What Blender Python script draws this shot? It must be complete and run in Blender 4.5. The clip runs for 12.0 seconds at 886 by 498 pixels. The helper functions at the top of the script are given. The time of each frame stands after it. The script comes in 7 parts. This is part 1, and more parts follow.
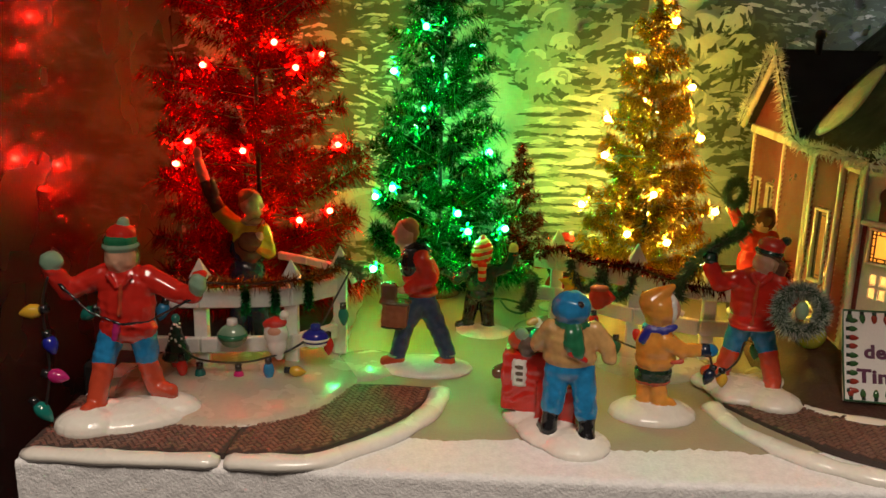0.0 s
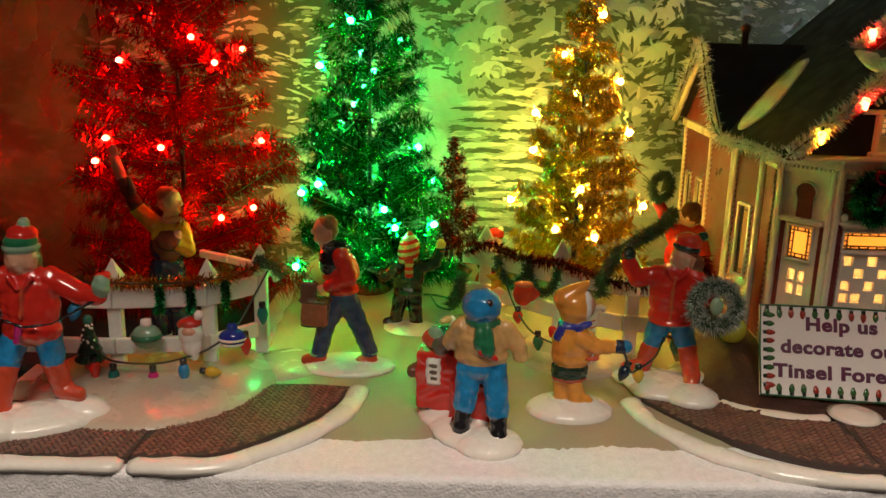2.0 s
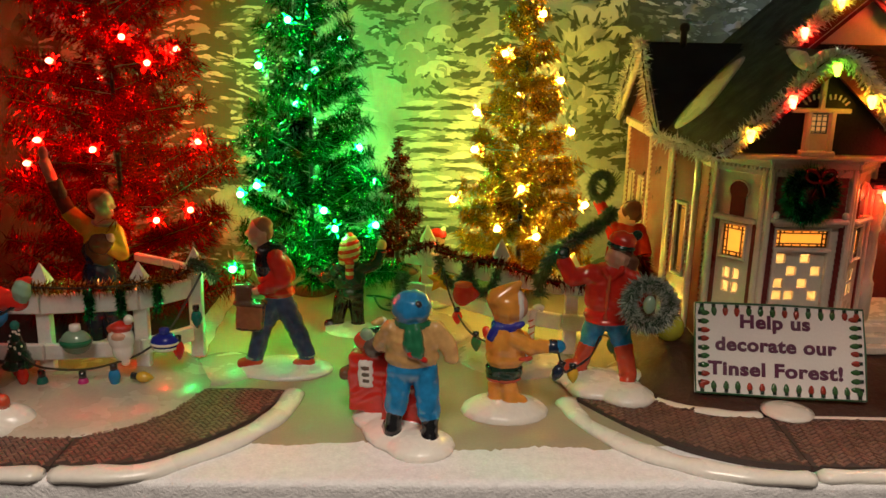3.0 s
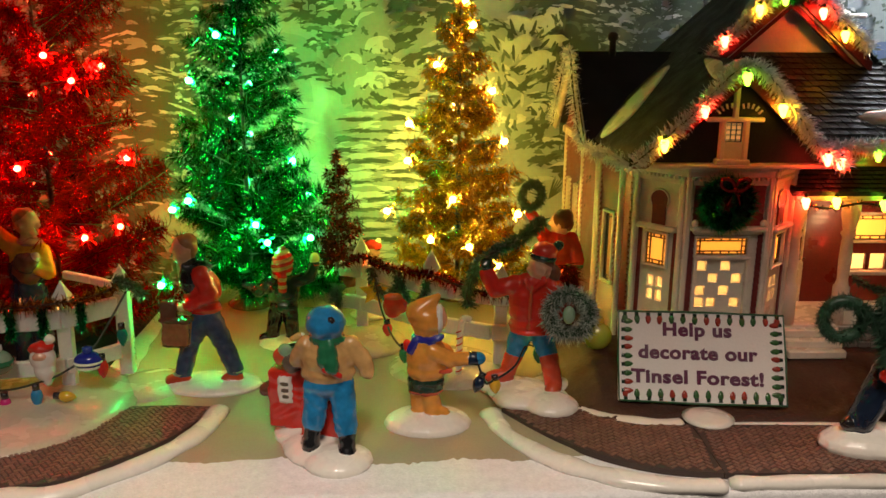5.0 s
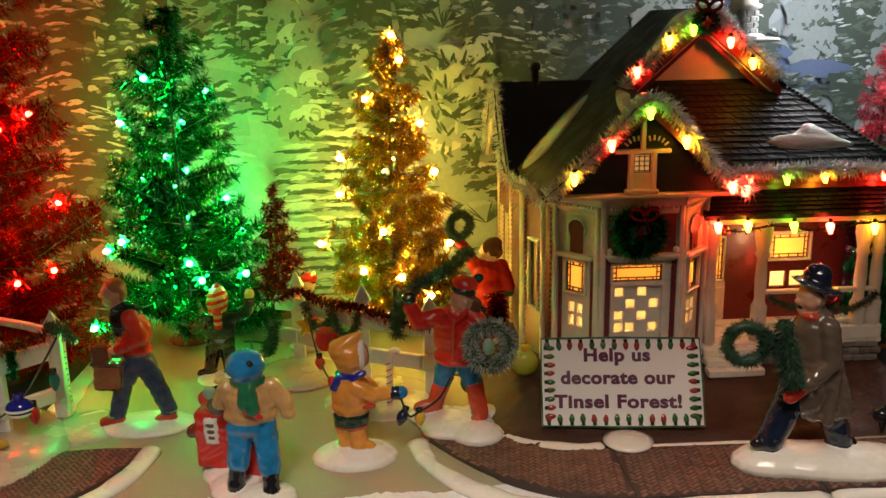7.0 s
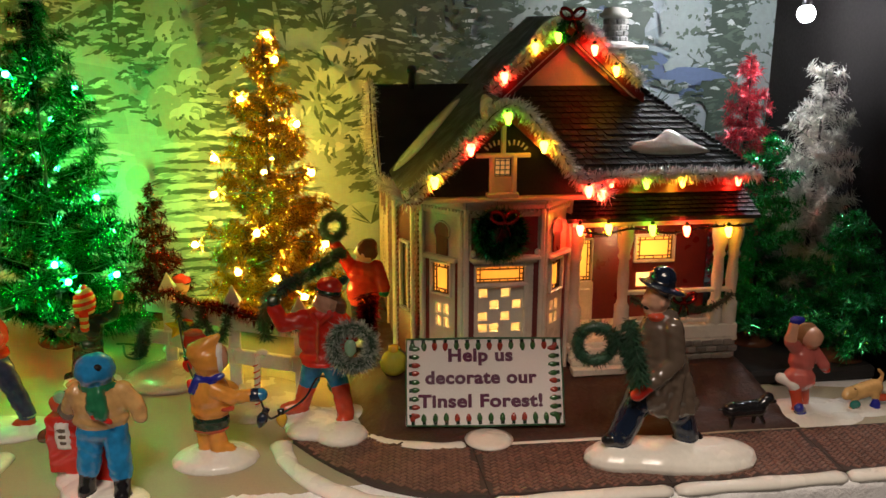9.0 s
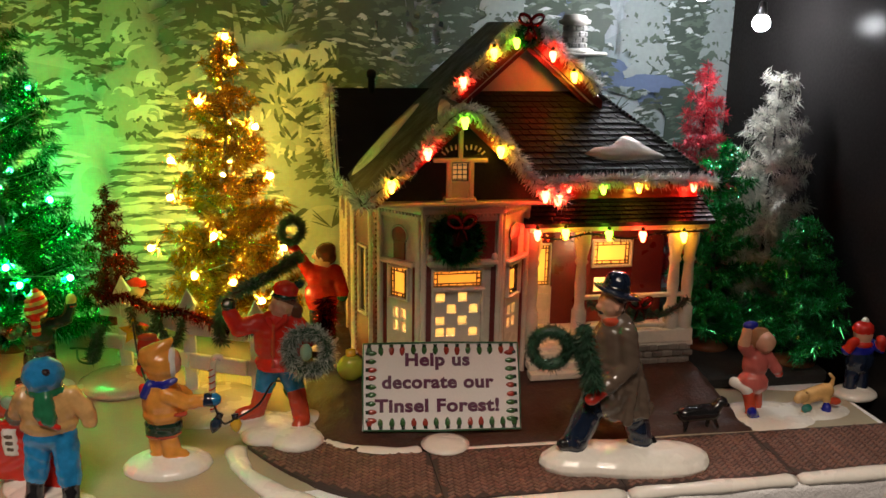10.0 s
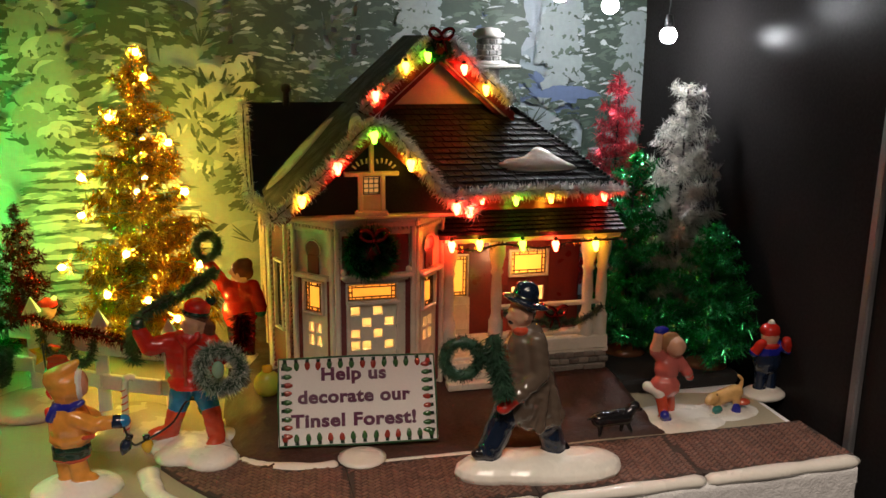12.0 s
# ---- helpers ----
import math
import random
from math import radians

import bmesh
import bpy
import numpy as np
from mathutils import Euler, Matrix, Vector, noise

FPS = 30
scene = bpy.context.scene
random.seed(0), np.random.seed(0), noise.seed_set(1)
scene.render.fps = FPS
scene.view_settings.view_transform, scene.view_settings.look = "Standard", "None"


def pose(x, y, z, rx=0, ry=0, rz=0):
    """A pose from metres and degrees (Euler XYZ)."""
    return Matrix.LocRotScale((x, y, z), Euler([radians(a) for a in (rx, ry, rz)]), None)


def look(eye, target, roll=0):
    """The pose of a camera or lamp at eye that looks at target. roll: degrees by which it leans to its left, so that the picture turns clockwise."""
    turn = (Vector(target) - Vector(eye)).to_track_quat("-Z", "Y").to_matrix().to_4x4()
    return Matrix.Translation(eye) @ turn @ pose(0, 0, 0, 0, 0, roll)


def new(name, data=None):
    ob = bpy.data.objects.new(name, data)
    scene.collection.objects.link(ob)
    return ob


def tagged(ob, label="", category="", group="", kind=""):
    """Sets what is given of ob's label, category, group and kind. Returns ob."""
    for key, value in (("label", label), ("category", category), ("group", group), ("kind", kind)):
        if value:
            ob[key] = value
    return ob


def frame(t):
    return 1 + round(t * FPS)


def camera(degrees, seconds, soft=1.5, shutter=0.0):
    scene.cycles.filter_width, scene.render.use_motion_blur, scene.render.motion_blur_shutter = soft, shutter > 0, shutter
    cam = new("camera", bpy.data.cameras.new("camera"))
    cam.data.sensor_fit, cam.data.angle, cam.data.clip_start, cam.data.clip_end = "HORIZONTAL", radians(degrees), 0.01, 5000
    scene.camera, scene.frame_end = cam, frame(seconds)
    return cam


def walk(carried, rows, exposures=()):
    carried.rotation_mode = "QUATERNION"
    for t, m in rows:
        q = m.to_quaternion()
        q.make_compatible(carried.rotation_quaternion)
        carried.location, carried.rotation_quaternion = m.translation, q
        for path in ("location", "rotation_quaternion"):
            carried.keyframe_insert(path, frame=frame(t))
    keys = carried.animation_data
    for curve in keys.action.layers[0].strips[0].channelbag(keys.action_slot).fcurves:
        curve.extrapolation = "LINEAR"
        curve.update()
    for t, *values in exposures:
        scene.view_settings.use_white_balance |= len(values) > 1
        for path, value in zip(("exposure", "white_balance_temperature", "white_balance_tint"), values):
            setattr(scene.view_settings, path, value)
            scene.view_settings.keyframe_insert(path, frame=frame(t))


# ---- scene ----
cam = camera(53.7, 12.0)
METRES, EYE, TILT, LEAN, TURN = 0.17, 0.174, 0.0, 0.0, 2.3
ROWS = [
    (0.0, 0.0, 0.0, 0.0, 0.34, -14.39, -1.32),
    (0.5, 0.0569, 0.0115, -0.0044, -0.26, -14.7, -1.28),
    (1.0, 0.0845, 0.0102, -0.0087, -0.51, -14.85, -1.32),
    (1.5, 0.124, 0.0192, 0.012, -0.81, -14.86, -1.4),
    (2.0, 0.1623, 0.0257, 0.0167, -1.33, -14.97, -1.32),
    (2.5, 0.2326, 0.0412, 0.0225, -2.38, -14.99, -1.33),
    (3.0, 0.2735, 0.0376, 0.0193, -3.1, -14.98, -1.24),
    (5.0, 0.453, 0.0246, 0.0529, -4.19, -14.8, -0.48),
    (5.5, 0.4958, 0.0252, 0.0801, -4.68, -14.68, -0.01),
    (6.0, 0.538, 0.0159, 0.0897, -5.02, -14.69, 0.55),
    (6.5, 0.5731, -0.0042, 0.1284, -5.34, -14.42, 0.91),
    (8.5, 0.7748, -0.0732, 0.1669, -8.96, -14.73, 0.55),
    (9.0, 0.7988, -0.0711, 0.1642, -10.4, -14.62, -0.16),
    (9.5, 0.812, -0.0737, 0.1677, -11.53, -14.49, -0.67),
    (10.0, 0.8298, -0.0761, 0.1629, -12.37, -14.29, -0.92),
    (10.5, 0.8422, -0.0922, 0.1659, -13.27, -14.0, -1.08),
    (11.0, 0.8667, -0.1022, 0.1636, -14.26, -13.85, -1.04),
    (11.5, 0.8953, -0.1119, 0.1615, -15.29, -13.76, -0.86),
    (12.0, 0.911, -0.1089, 0.1779, -16.28, -13.64, -0.66),
]
walk(cam, [(t, pose(0, 0, EYE, TILT, LEAN, TURN) @ pose(METRES * x, METRES * y, METRES * z, 90 + pitch, roll, yaw)) for t, x, y, z, yaw, pitch, roll in ROWS])

# ---- world, room light, exposure ----
world = bpy.data.worlds.new("world")
scene.world = world
world.use_nodes = True
world.node_tree.nodes["Background"].inputs[0].default_value = (0.55, 0.62, 0.75, 1)
world.node_tree.nodes["Background"].inputs[1].default_value = 0.02
ROOM_POWER, HOUSE_LAMP = 9.0, 0.20
room_lamp = new("room_lamp", bpy.data.lights.new("room_lamp", "AREA"))
room_lamp.data.energy, room_lamp.data.color = ROOM_POWER, (1.0, 0.84, 0.70)
room_lamp.data.shape, room_lamp.data.size, room_lamp.data.size_y = "RECTANGLE", 0.30, 0.42
room_lamp.matrix_world = look((0.06, -0.27, 0.94), (0.06, 0.34, 0.03))


# ---- materials ----
def nodes_of(name):
    m = bpy.data.materials.new(name)
    m.use_nodes = True
    nt = m.node_tree
    return m, nt, nt.nodes["Principled BSDF"]


def paint(name, rgb, rough=0.35, metal=0.0, var=0.18, fine=900.0, broad=60.0, bump=0.15, coat=0.0, island=0.0, by_object=False):
    """A surface with colour variation at two scales and a fine relief."""
    m, nt, p = nodes_of(name)
    n, l = nt.nodes, nt.links
    geo = n.new("ShaderNodeNewGeometry")
    a, b = n.new("ShaderNodeTexNoise"), n.new("ShaderNodeTexNoise")
    a.inputs["Scale"].default_value, b.inputs["Scale"].default_value = fine, broad
    a.inputs["Detail"].default_value, b.inputs["Detail"].default_value = 4, 3
    l.new(geo.outputs["Position"], a.inputs["Vector"]), l.new(geo.outputs["Position"], b.inputs["Vector"])
    add = n.new("ShaderNodeMath")
    add.operation = "ADD"
    l.new(a.outputs[0], add.inputs[0]), l.new(b.outputs[0], add.inputs[1])
    value = add.outputs[0]
    if island:
        mul = n.new("ShaderNodeMath")
        mul.operation, mul.inputs[1].default_value, mul.inputs[2].default_value = "MULTIPLY_ADD", island, -island / 2
        l.new(n.new("ShaderNodeObjectInfo").outputs["Random"] if by_object else geo.outputs["Random Per Island"], mul.inputs[0])
        more = n.new("ShaderNodeMath")
        l.new(mul.outputs[0], more.inputs[0]), l.new(value, more.inputs[1])
        value = more.outputs[0]
    ramp = n.new("ShaderNodeMapRange")
    ramp.inputs[1].default_value, ramp.inputs[2].default_value = 0.6, 1.4
    ramp.inputs[3].default_value, ramp.inputs[4].default_value = 1 - var, 1 + var
    ramp.clamp = False
    l.new(value, ramp.inputs[0])
    mix = n.new("ShaderNodeMix")
    mix.data_type, mix.blend_type = "RGBA", "MULTIPLY"
    mix.inputs[0].default_value = 1.0
    mix.inputs[6].default_value = (*rgb, 1)
    l.new(ramp.outputs[0], mix.inputs[7])
    l.new(mix.outputs[2], p.inputs["Base Color"])
    rr = n.new("ShaderNodeMapRange")
    rr.inputs[1].default_value, rr.inputs[2].default_value = 0.3, 0.7
    rr.inputs[3].default_value, rr.inputs[4].default_value = max(0.03, rough * 0.75), min(1, rough * 1.3)
    l.new(b.outputs[0], rr.inputs[0]), l.new(rr.outputs[0], p.inputs["Roughness"])
    p.inputs["Metallic"].default_value = metal
    p.inputs["Coat Weight"].default_value, p.inputs["Coat Roughness"].default_value = coat, 0.06
    if bump:
        bm_ = n.new("ShaderNodeBump")
        bm_.inputs["Strength"].default_value, bm_.inputs["Distance"].default_value = bump, 0.0006
        l.new(a.outputs[0], bm_.inputs["Height"]), l.new(bm_.outputs[0], p.inputs["Normal"])
    return m


def glow(name, rgb, strength, body=(0.8, 0.8, 0.8)):
    m, nt, p = nodes_of(name)
    p.inputs["Base Color"].default_value = (*body, 1)
    p.inputs["Roughness"].default_value = 0.2
    p.inputs["Emission Color"].default_value = (*rgb, 1)
    p.inputs["Emission Strength"].default_value = strength
    return m


def pane_material(name, rgb):
    """Thin amber window film that scatters the lamplight from behind."""
    m = bpy.data.materials.new(name)
    m.use_nodes = True
    nt = m.node_tree
    n, l = nt.nodes, nt.links
    n.remove(n["Principled BSDF"])
    tr, di, mx = n.new("ShaderNodeBsdfTranslucent"), n.new("ShaderNodeBsdfTransparent"), n.new("ShaderNodeMixShader")
    tr.inputs[0].default_value, di.inputs[0].default_value = (*rgb, 1), (*rgb, 1)
    mx.inputs[0].default_value = 0.25
    l.new(tr.outputs[0], mx.inputs[1]), l.new(di.outputs[0], mx.inputs[2])
    l.new(mx.outputs[0], n["Material Output"].inputs[0])
    return m


def glaze(name, rgb, var=0.15, rough=0.16):
    return paint("glaze_" + name, rgb, rough, 0, var, 240, 70, 0.05, 0.5)


RED, BLUE, GREEN = glaze("red", (0.60, 0.026, 0.016)), glaze("blue", (0.02, 0.22, 0.48), 0.4), glaze("green", (0.02, 0.16, 0.07))
WHITE, SKIN, BROWN = glaze("white", (0.80, 0.76, 0.70), 0.06), glaze("skin", (0.64, 0.34, 0.22)), glaze("brown", (0.13, 0.05, 0.025))
TAN, ORANGE, BLACK = glaze("tan", (0.60, 0.35, 0.13), 0.3), glaze("orange", (0.74, 0.30, 0.05), 0.25), glaze("black", (0.012, 0.012, 0.014))
NAVY, GREY, YELLOW = glaze("navy", (0.010, 0.019, 0.045)), glaze("grey", (0.125, 0.09, 0.066)), glaze("yellow", (0.68, 0.40, 0.03))
BASKET = glaze("basket_brown", (0.34, 0.12, 0.05), 0.3)
HAIR = glaze("sandy_hair", (0.30, 0.15, 0.07), 0.25)
DENIM, DARKGREEN, PINK = glaze("denim", (0.045, 0.075, 0.14), 0.4), glaze("dark_green", (0.012, 0.035, 0.02)), glaze("pink", (0.50, 0.12, 0.10))
BOOT, PALE, TEAL = glaze("boot_red", (0.55, 0.07, 0.03)), glaze("pale_green", (0.24, 0.38, 0.26)), glaze("teal", (0.01, 0.16, 0.13))
MAGENTA, SNOW, PURPLE = glaze("magenta", (0.45, 0.02, 0.16)), paint("glazed_snow", (0.82, 0.78, 0.70), 0.25, 0, 0.06, 500, 60, 0.15, 0.4), glaze("cobalt", (0.015, 0.02, 0.30))
FOAM = paint("white_polystyrene_foam", (0.84, 0.83, 0.83), 0.7, 0, 0.12, 800, 260, 1.0)
MOUND = paint("cream_glazed_mound", (0.50, 0.43, 0.33), 0.25, 0, 0.08, 500, 60, 0.15, 0.4)
GROUND = paint("cream_snow_sheet", (0.36, 0.31, 0.21), 0.55, 0, 0.08, 900, 50, 0.3)
LACQUER = paint("black_lacquer", (0.042, 0.020, 0.017), 0.26, 0, 0.3, 500, 12, 0.03, 0.3)
PANEL = paint("dull_black_panel", (0.020, 0.018, 0.018), 0.22, 0, 0.3, 500, 12, 0.03)
PANEL.node_tree.nodes["Principled BSDF"].inputs["Specular IOR Level"].default_value = 0.03
PAVER_PIECE = paint("brown_paver_piece", (0.17, 0.085, 0.062), 0.5, 0, 0.3, 1500, 70, 0.35, 0.0, 0.6, True)
PAVER = paint("brown_paver", (0.17, 0.085, 0.062), 0.55, 0, 0.3, 1500, 70, 0.35, 0.0, 0.6)
JOINT = paint("dark_joint", (0.055, 0.036, 0.03), 0.8)
CREAM = paint("cream_porcelain", (0.78, 0.71, 0.58), 0.28, 0, 0.06, 700, 80, 0.05, 0.3)
SIDING = paint("barn_red_siding", (0.17, 0.020, 0.016), 0.35, 0, 0.2, 700, 80, 0.1, 0.2)
SHINGLE = paint("dark_green_shingle", (0.010, 0.014, 0.012), 0.42, 0, 0.4, 900, 100, 0.4, 0.0, 0.7, True)
SHINGLE.node_tree.nodes["Principled BSDF"].inputs["Specular IOR Level"].default_value = 0.3
ROOFBLACK = paint("matte_black_roof", (0.012, 0.012, 0.012), 0.5)
MULCH = paint("dark_brown_bark_ground", (0.048, 0.020, 0.013), 0.6, 0, 0.4, 600, 90, 0.8)
STONE = paint("grey_fieldstone", (0.20, 0.17, 0.14), 0.6, 0, 0.3, 900, 120, 0.5, 0.0, 0.8, True)
FROSTSTONE = paint("frosted_grey_stone", (0.38, 0.37, 0.35), 0.45, 0, 0.4, 900, 160, 0.6, 0.0, 0.8, True)
PICKET = paint("white_painted_fence", (0.76, 0.75, 0.70), 0.4, 0, 0.08, 600, 90, 0.1, 0.2)
WIRE = paint("black_wire", (0.01, 0.01, 0.01), 0.4)
GREENWIRE = paint("green_cord", (0.02, 0.10, 0.04), 0.4)
PAPER = paint("matte_white_card", (0.80, 0.77, 0.74), 0.7, 0, 0.03)
INK = paint("purple_ink", (0.10, 0.014, 0.055), 0.6)
LEAD = paint("dark_window_lead", (0.03, 0.022, 0.018), 0.4)
PANE = pane_material("amber_window_film", (1.0, 0.80, 0.50))
# Darker copy of the film: weaker lamplight in the side windows, put into the colour.
DIMPANE = pane_material("underlit_amber_window_film", (0.42, 0.30, 0.13))
WALLPAINT = paint("grey_room_paint", (0.35, 0.34, 0.33), 0.9, 0, 0.05, 40, 3)
ROOMFLOOR = paint("brown_carpet", (0.14, 0.11, 0.09), 0.95, 0, 0.2, 300, 20)



def tinsel_mat(name, rgb, rough=0.20, metal=1.0):
    return paint(name, rgb, rough, metal, 0.3, 600, 60, 0.0, 0.0, 1.2)


T_RED, T_GREEN, T_GOLD = tinsel_mat("red_tinsel", (0.66, 0.016, 0.012), 0.18), tinsel_mat("green_tinsel", (0.02, 0.36, 0.12), 0.18), tinsel_mat("gold_tinsel", (0.92, 0.60, 0.14))
T_SILVER, T_PINK, T_DKRED = paint("silver_tinsel", (0.93, 0.93, 0.90), 0.38, 0.45, 0.15, 600, 60, 0.0, 0.0, 0.8), tinsel_mat("pink_tinsel", (0.72, 0.08, 0.11), 0.35), tinsel_mat("dark_red_tinsel", (0.30, 0.02, 0.02))
T_PINE = tinsel_mat("pine_tinsel", (0.06, 0.52, 0.18), 0.22, 0.85)
T_WREATH = tinsel_mat("dark_green_wreath_tinsel", (0.02, 0.24, 0.09), 0.25)
T_COPPER = tinsel_mat("copper_tinsel", (0.55, 0.28, 0.10))
BRISTLE = paint("green_bristle", (0.022, 0.07, 0.035), 0.6, 0, 0.3, 600, 60, 0, 0, 1.0)
FROST = paint("frosted_bristle", (0.42, 0.47, 0.41), 0.7, 0, 0.3, 600, 60, 0, 0, 1.0)
WHITEBRISTLE = paint("white_bristle", (0.86, 0.84, 0.78), 0.5, 0, 0.2, 600, 60, 0, 0, 0.8)
LEDS = {"red": glow("red_led", (1, 0.45, 0.25), 60), "green": glow("green_led", (0.4, 1, 0.6), 60), "gold": glow("gold_led", (1, 0.85, 0.5), 60),
        "white": glow("white_led", (0.95, 0.97, 1), 205.0)}
LENS = {"red": glow("red_lens", (1, 0.0040, 0.0015), 600), "green": glow("green_lens", (0.006, 1, 0.13), 490), "gold": glow("gold_lens", (1, 0.62, 0.075), 340)}
MINI = {"red": glow("mini_red", (1, 0.035, 0.014), 70), "yellow": glow("mini_yellow", (1, 0.44, 0.02), 32), "green": glow("mini_green", (0.30, 1, 0.03), 11)}


# ---- mesh tools ----
def basis(d):
    d = np.array(d, float) / max(1e-9, np.linalg.norm(d))
    u = np.cross(d, (0, 0, 1) if abs(d[2]) < 0.9 else (1, 0, 0))
    u /= np.linalg.norm(u)
    return d, u, np.cross(d, u)


class Build:
    """Collects vertices and faces for one mesh."""

    def __init__(self):
        self.v, self.f, self.m, self.s = [], [], [], []

    def add(self, v, f, mat=0, smooth=False):
        o = len(self.v)
        self.v += [tuple(float(c) for c in p) for p in v]
        self.f += [tuple(i + o for i in q) for q in f]
        self.m += [mat] * len(f)
        self.s += [smooth] * len(f)
        return self

    def box(self, c, size, mat=0, bev=0.0, turn=None):
        h = np.array(size, float) / 2
        b = min(bev, *(h * 0.9))
        signs = [(x, y, z) for x in (-1, 1) for y in (-1, 1) for z in (-1, 1)]
        if b <= 0:
            v = [h * s for s in signs]
            f = [(0, 1, 3, 2), (4, 6, 7, 5), (0, 4, 5, 1), (2, 3, 7, 6), (0, 2, 6, 4), (1, 5, 7, 3)]
        else:
            v = []
            for s in signs:
                for a in range(3):
                    q = h - b
                    q = q.copy()
                    q[a] = h[a]
                    v.append(q * s)
            f = []
            for a, quad in ((0, ((0, 1, 3, 2), (4, 6, 7, 5))), (1, ((0, 4, 5, 1), (2, 3, 7, 6))), (2, ((0, 2, 6, 4), (1, 5, 7, 3)))):
                f += [tuple(i * 3 + a for i in q) for q in quad]
            for i in range(8):
                f.append((3 * i, 3 * i + 1, 3 * i + 2))
                for a, bit in ((0, 4), (1, 2), (2, 1)):
                    if not i & bit:
                        j, (p, q) = i | bit, [k for k in range(3) if k != a]
                        f.append((3 * i + p, 3 * j + p, 3 * j + q, 3 * i + q))
            g = []
            for q in f:
                p = np.array([v[i] for i in q])
                n = np.cross(p[1] - p[0], p[2] - p[0])
                g.append(q if n @ p.mean(0) > 0 else q[::-1])
            f = g
        if turn is not None:
            v = [np.array(turn.to_3x3() @ Vector(p)) for p in v]
        return self.add([np.array(p) + c for p in v], f, mat)

    def rings(self, rows, mat=0, smooth=True, caps=True, loop=False):
        """Skin over equal rings of points."""
        n = len(rows[0])
        v = [p for r in rows for p in r]
        k = len(rows)
        f = [(i * n + j, i * n + (j + 1) % n, (i + 1) % k * n + (j + 1) % n, (i + 1) % k * n + j) for i in range(k if loop else k - 1) for j in range(n)]
        if caps and not loop:
            f += [tuple(range(n))[::-1], tuple(range((k - 1) * n, k * n))]
        return self.add(v, f, mat, smooth)

    def tube(self, pts, r, mat=0, n=6, loop=False, flat=1.0):
        pts = [np.array(p, float) for p in pts]
        rows, k = [], len(pts)
        for i, p in enumerate(pts):
            d = pts[(i + 1) % k] - pts[i - 1] if loop else pts[min(i + 1, k - 1)] - pts[max(i - 1, 0)]
            _, u, w = basis(d)
            q = r[i] if isinstance(r, (list, tuple)) else r
            rows.append([p + q * (math.cos(a) * u + flat * math.sin(a) * w) for a in (2 * math.pi * j / n for j in range(n))])
        return self.rings(rows, mat, True, True, loop)

    def cap(self, a, b, ra, rb, mat=0, n=12):
        a, b = np.array(a, float), np.array(b, float)
        d, u, w = basis(b - a)
        rows = []
        for k in range(5):
            t = -math.pi / 2 + math.pi / 2 * (k + 0.15) / 4.15
            rows.append((a + d * ra * math.sin(t), ra * math.cos(t)))
        for k in range(5):
            t = math.pi / 2 * k / 4.15
            rows.append((b + d * rb * math.sin(t), rb * math.cos(t)))
        return self.rings([[c + q * (math.cos(x) * u + math.sin(x) * w) for x in (2 * math.pi * j / n for j in range(n))] for c, q in rows], mat)

    def ell(self, c, r, mat=0, turn=None, n=14):
        rows = []
        for k in range(1, 10):
            t = -math.pi / 2 + math.pi * k / 10
            row = []
            for j in range(n):
                a = 2 * math.pi * j / n
                p = np.array((r[0] * math.cos(t) * math.cos(a), r[1] * math.cos(t) * math.sin(a), r[2] * math.sin(t)))
                if turn is not None:
                    p = np.array(turn.to_3x3() @ Vector(p))
                row.append(p + c)
            rows.append(row)
        return self.rings(rows, mat)

    def lathe(self, c, profile, mat=0, n=16):
        return self.rings([[(c[0] + r * math.cos(a), c[1] + r * math.sin(a), c[2] + z) for a in (2 * math.pi * j / n for j in range(n))] for r, z in profile], mat)

    def slab(self, poly, z0, z1, mat=0):
        n = len(poly)
        v = [(x, y, z0) for x, y in poly] + [(x, y, z1) for x, y in poly]
        return self.add(v, [tuple(range(n))[::-1], tuple(range(n, 2 * n))] + [(i, (i + 1) % n, (i + 1) % n + n, i + n) for i in range(n)], mat)

    def plate(self, pts, thick, mat=0):
        """A flat polygon in space given a thickness behind it."""
        pts = [np.array(p, float) for p in pts]
        nrm = np.cross(pts[1] - pts[0], pts[2] - pts[0])
        nrm = nrm / np.linalg.norm(nrm) * thick
        n = len(pts)
        return self.add(pts + [p - nrm for p in pts], [tuple(range(n)), tuple(range(n, 2 * n))[::-1]] + [(i, i + n, (i + 1) % n + n, (i + 1) % n) for i in range(n)], mat)

    def mesh(self, name, mats):
        me = bpy.data.meshes.new(name)
        me.from_pydata(self.v, [], self.f)
        for m in mats:
            me.materials.append(m)
        me.polygons.foreach_set("material_index", self.m)
        me.polygons.foreach_set("use_smooth", self.s)
        me.update()
        return me


def part(name, b, mats, parent=None, label=""):
    ob = new(name, b.mesh(name, mats if isinstance(mats, (list, tuple)) else [mats]))
    if parent is not None:
        ob.parent = parent
        ob.matrix_parent_inverse = parent.matrix_world.inverted()
    return tagged(ob, label)


def thing(name, label, category, group="", kind="", at=(0, 0, 0)):
    ob = new(name)
    ob.empty_display_size = 0.01
    ob.location = at
    bpy.context.view_layer.update()
    return tagged(ob, label, category, group, kind)


def solo(name, b, mats, label, category, group="", kind=""):
    return tagged(part(name, b, mats), label, category, group, kind)


def rnd(a, b):
    return random.uniform(a, b)


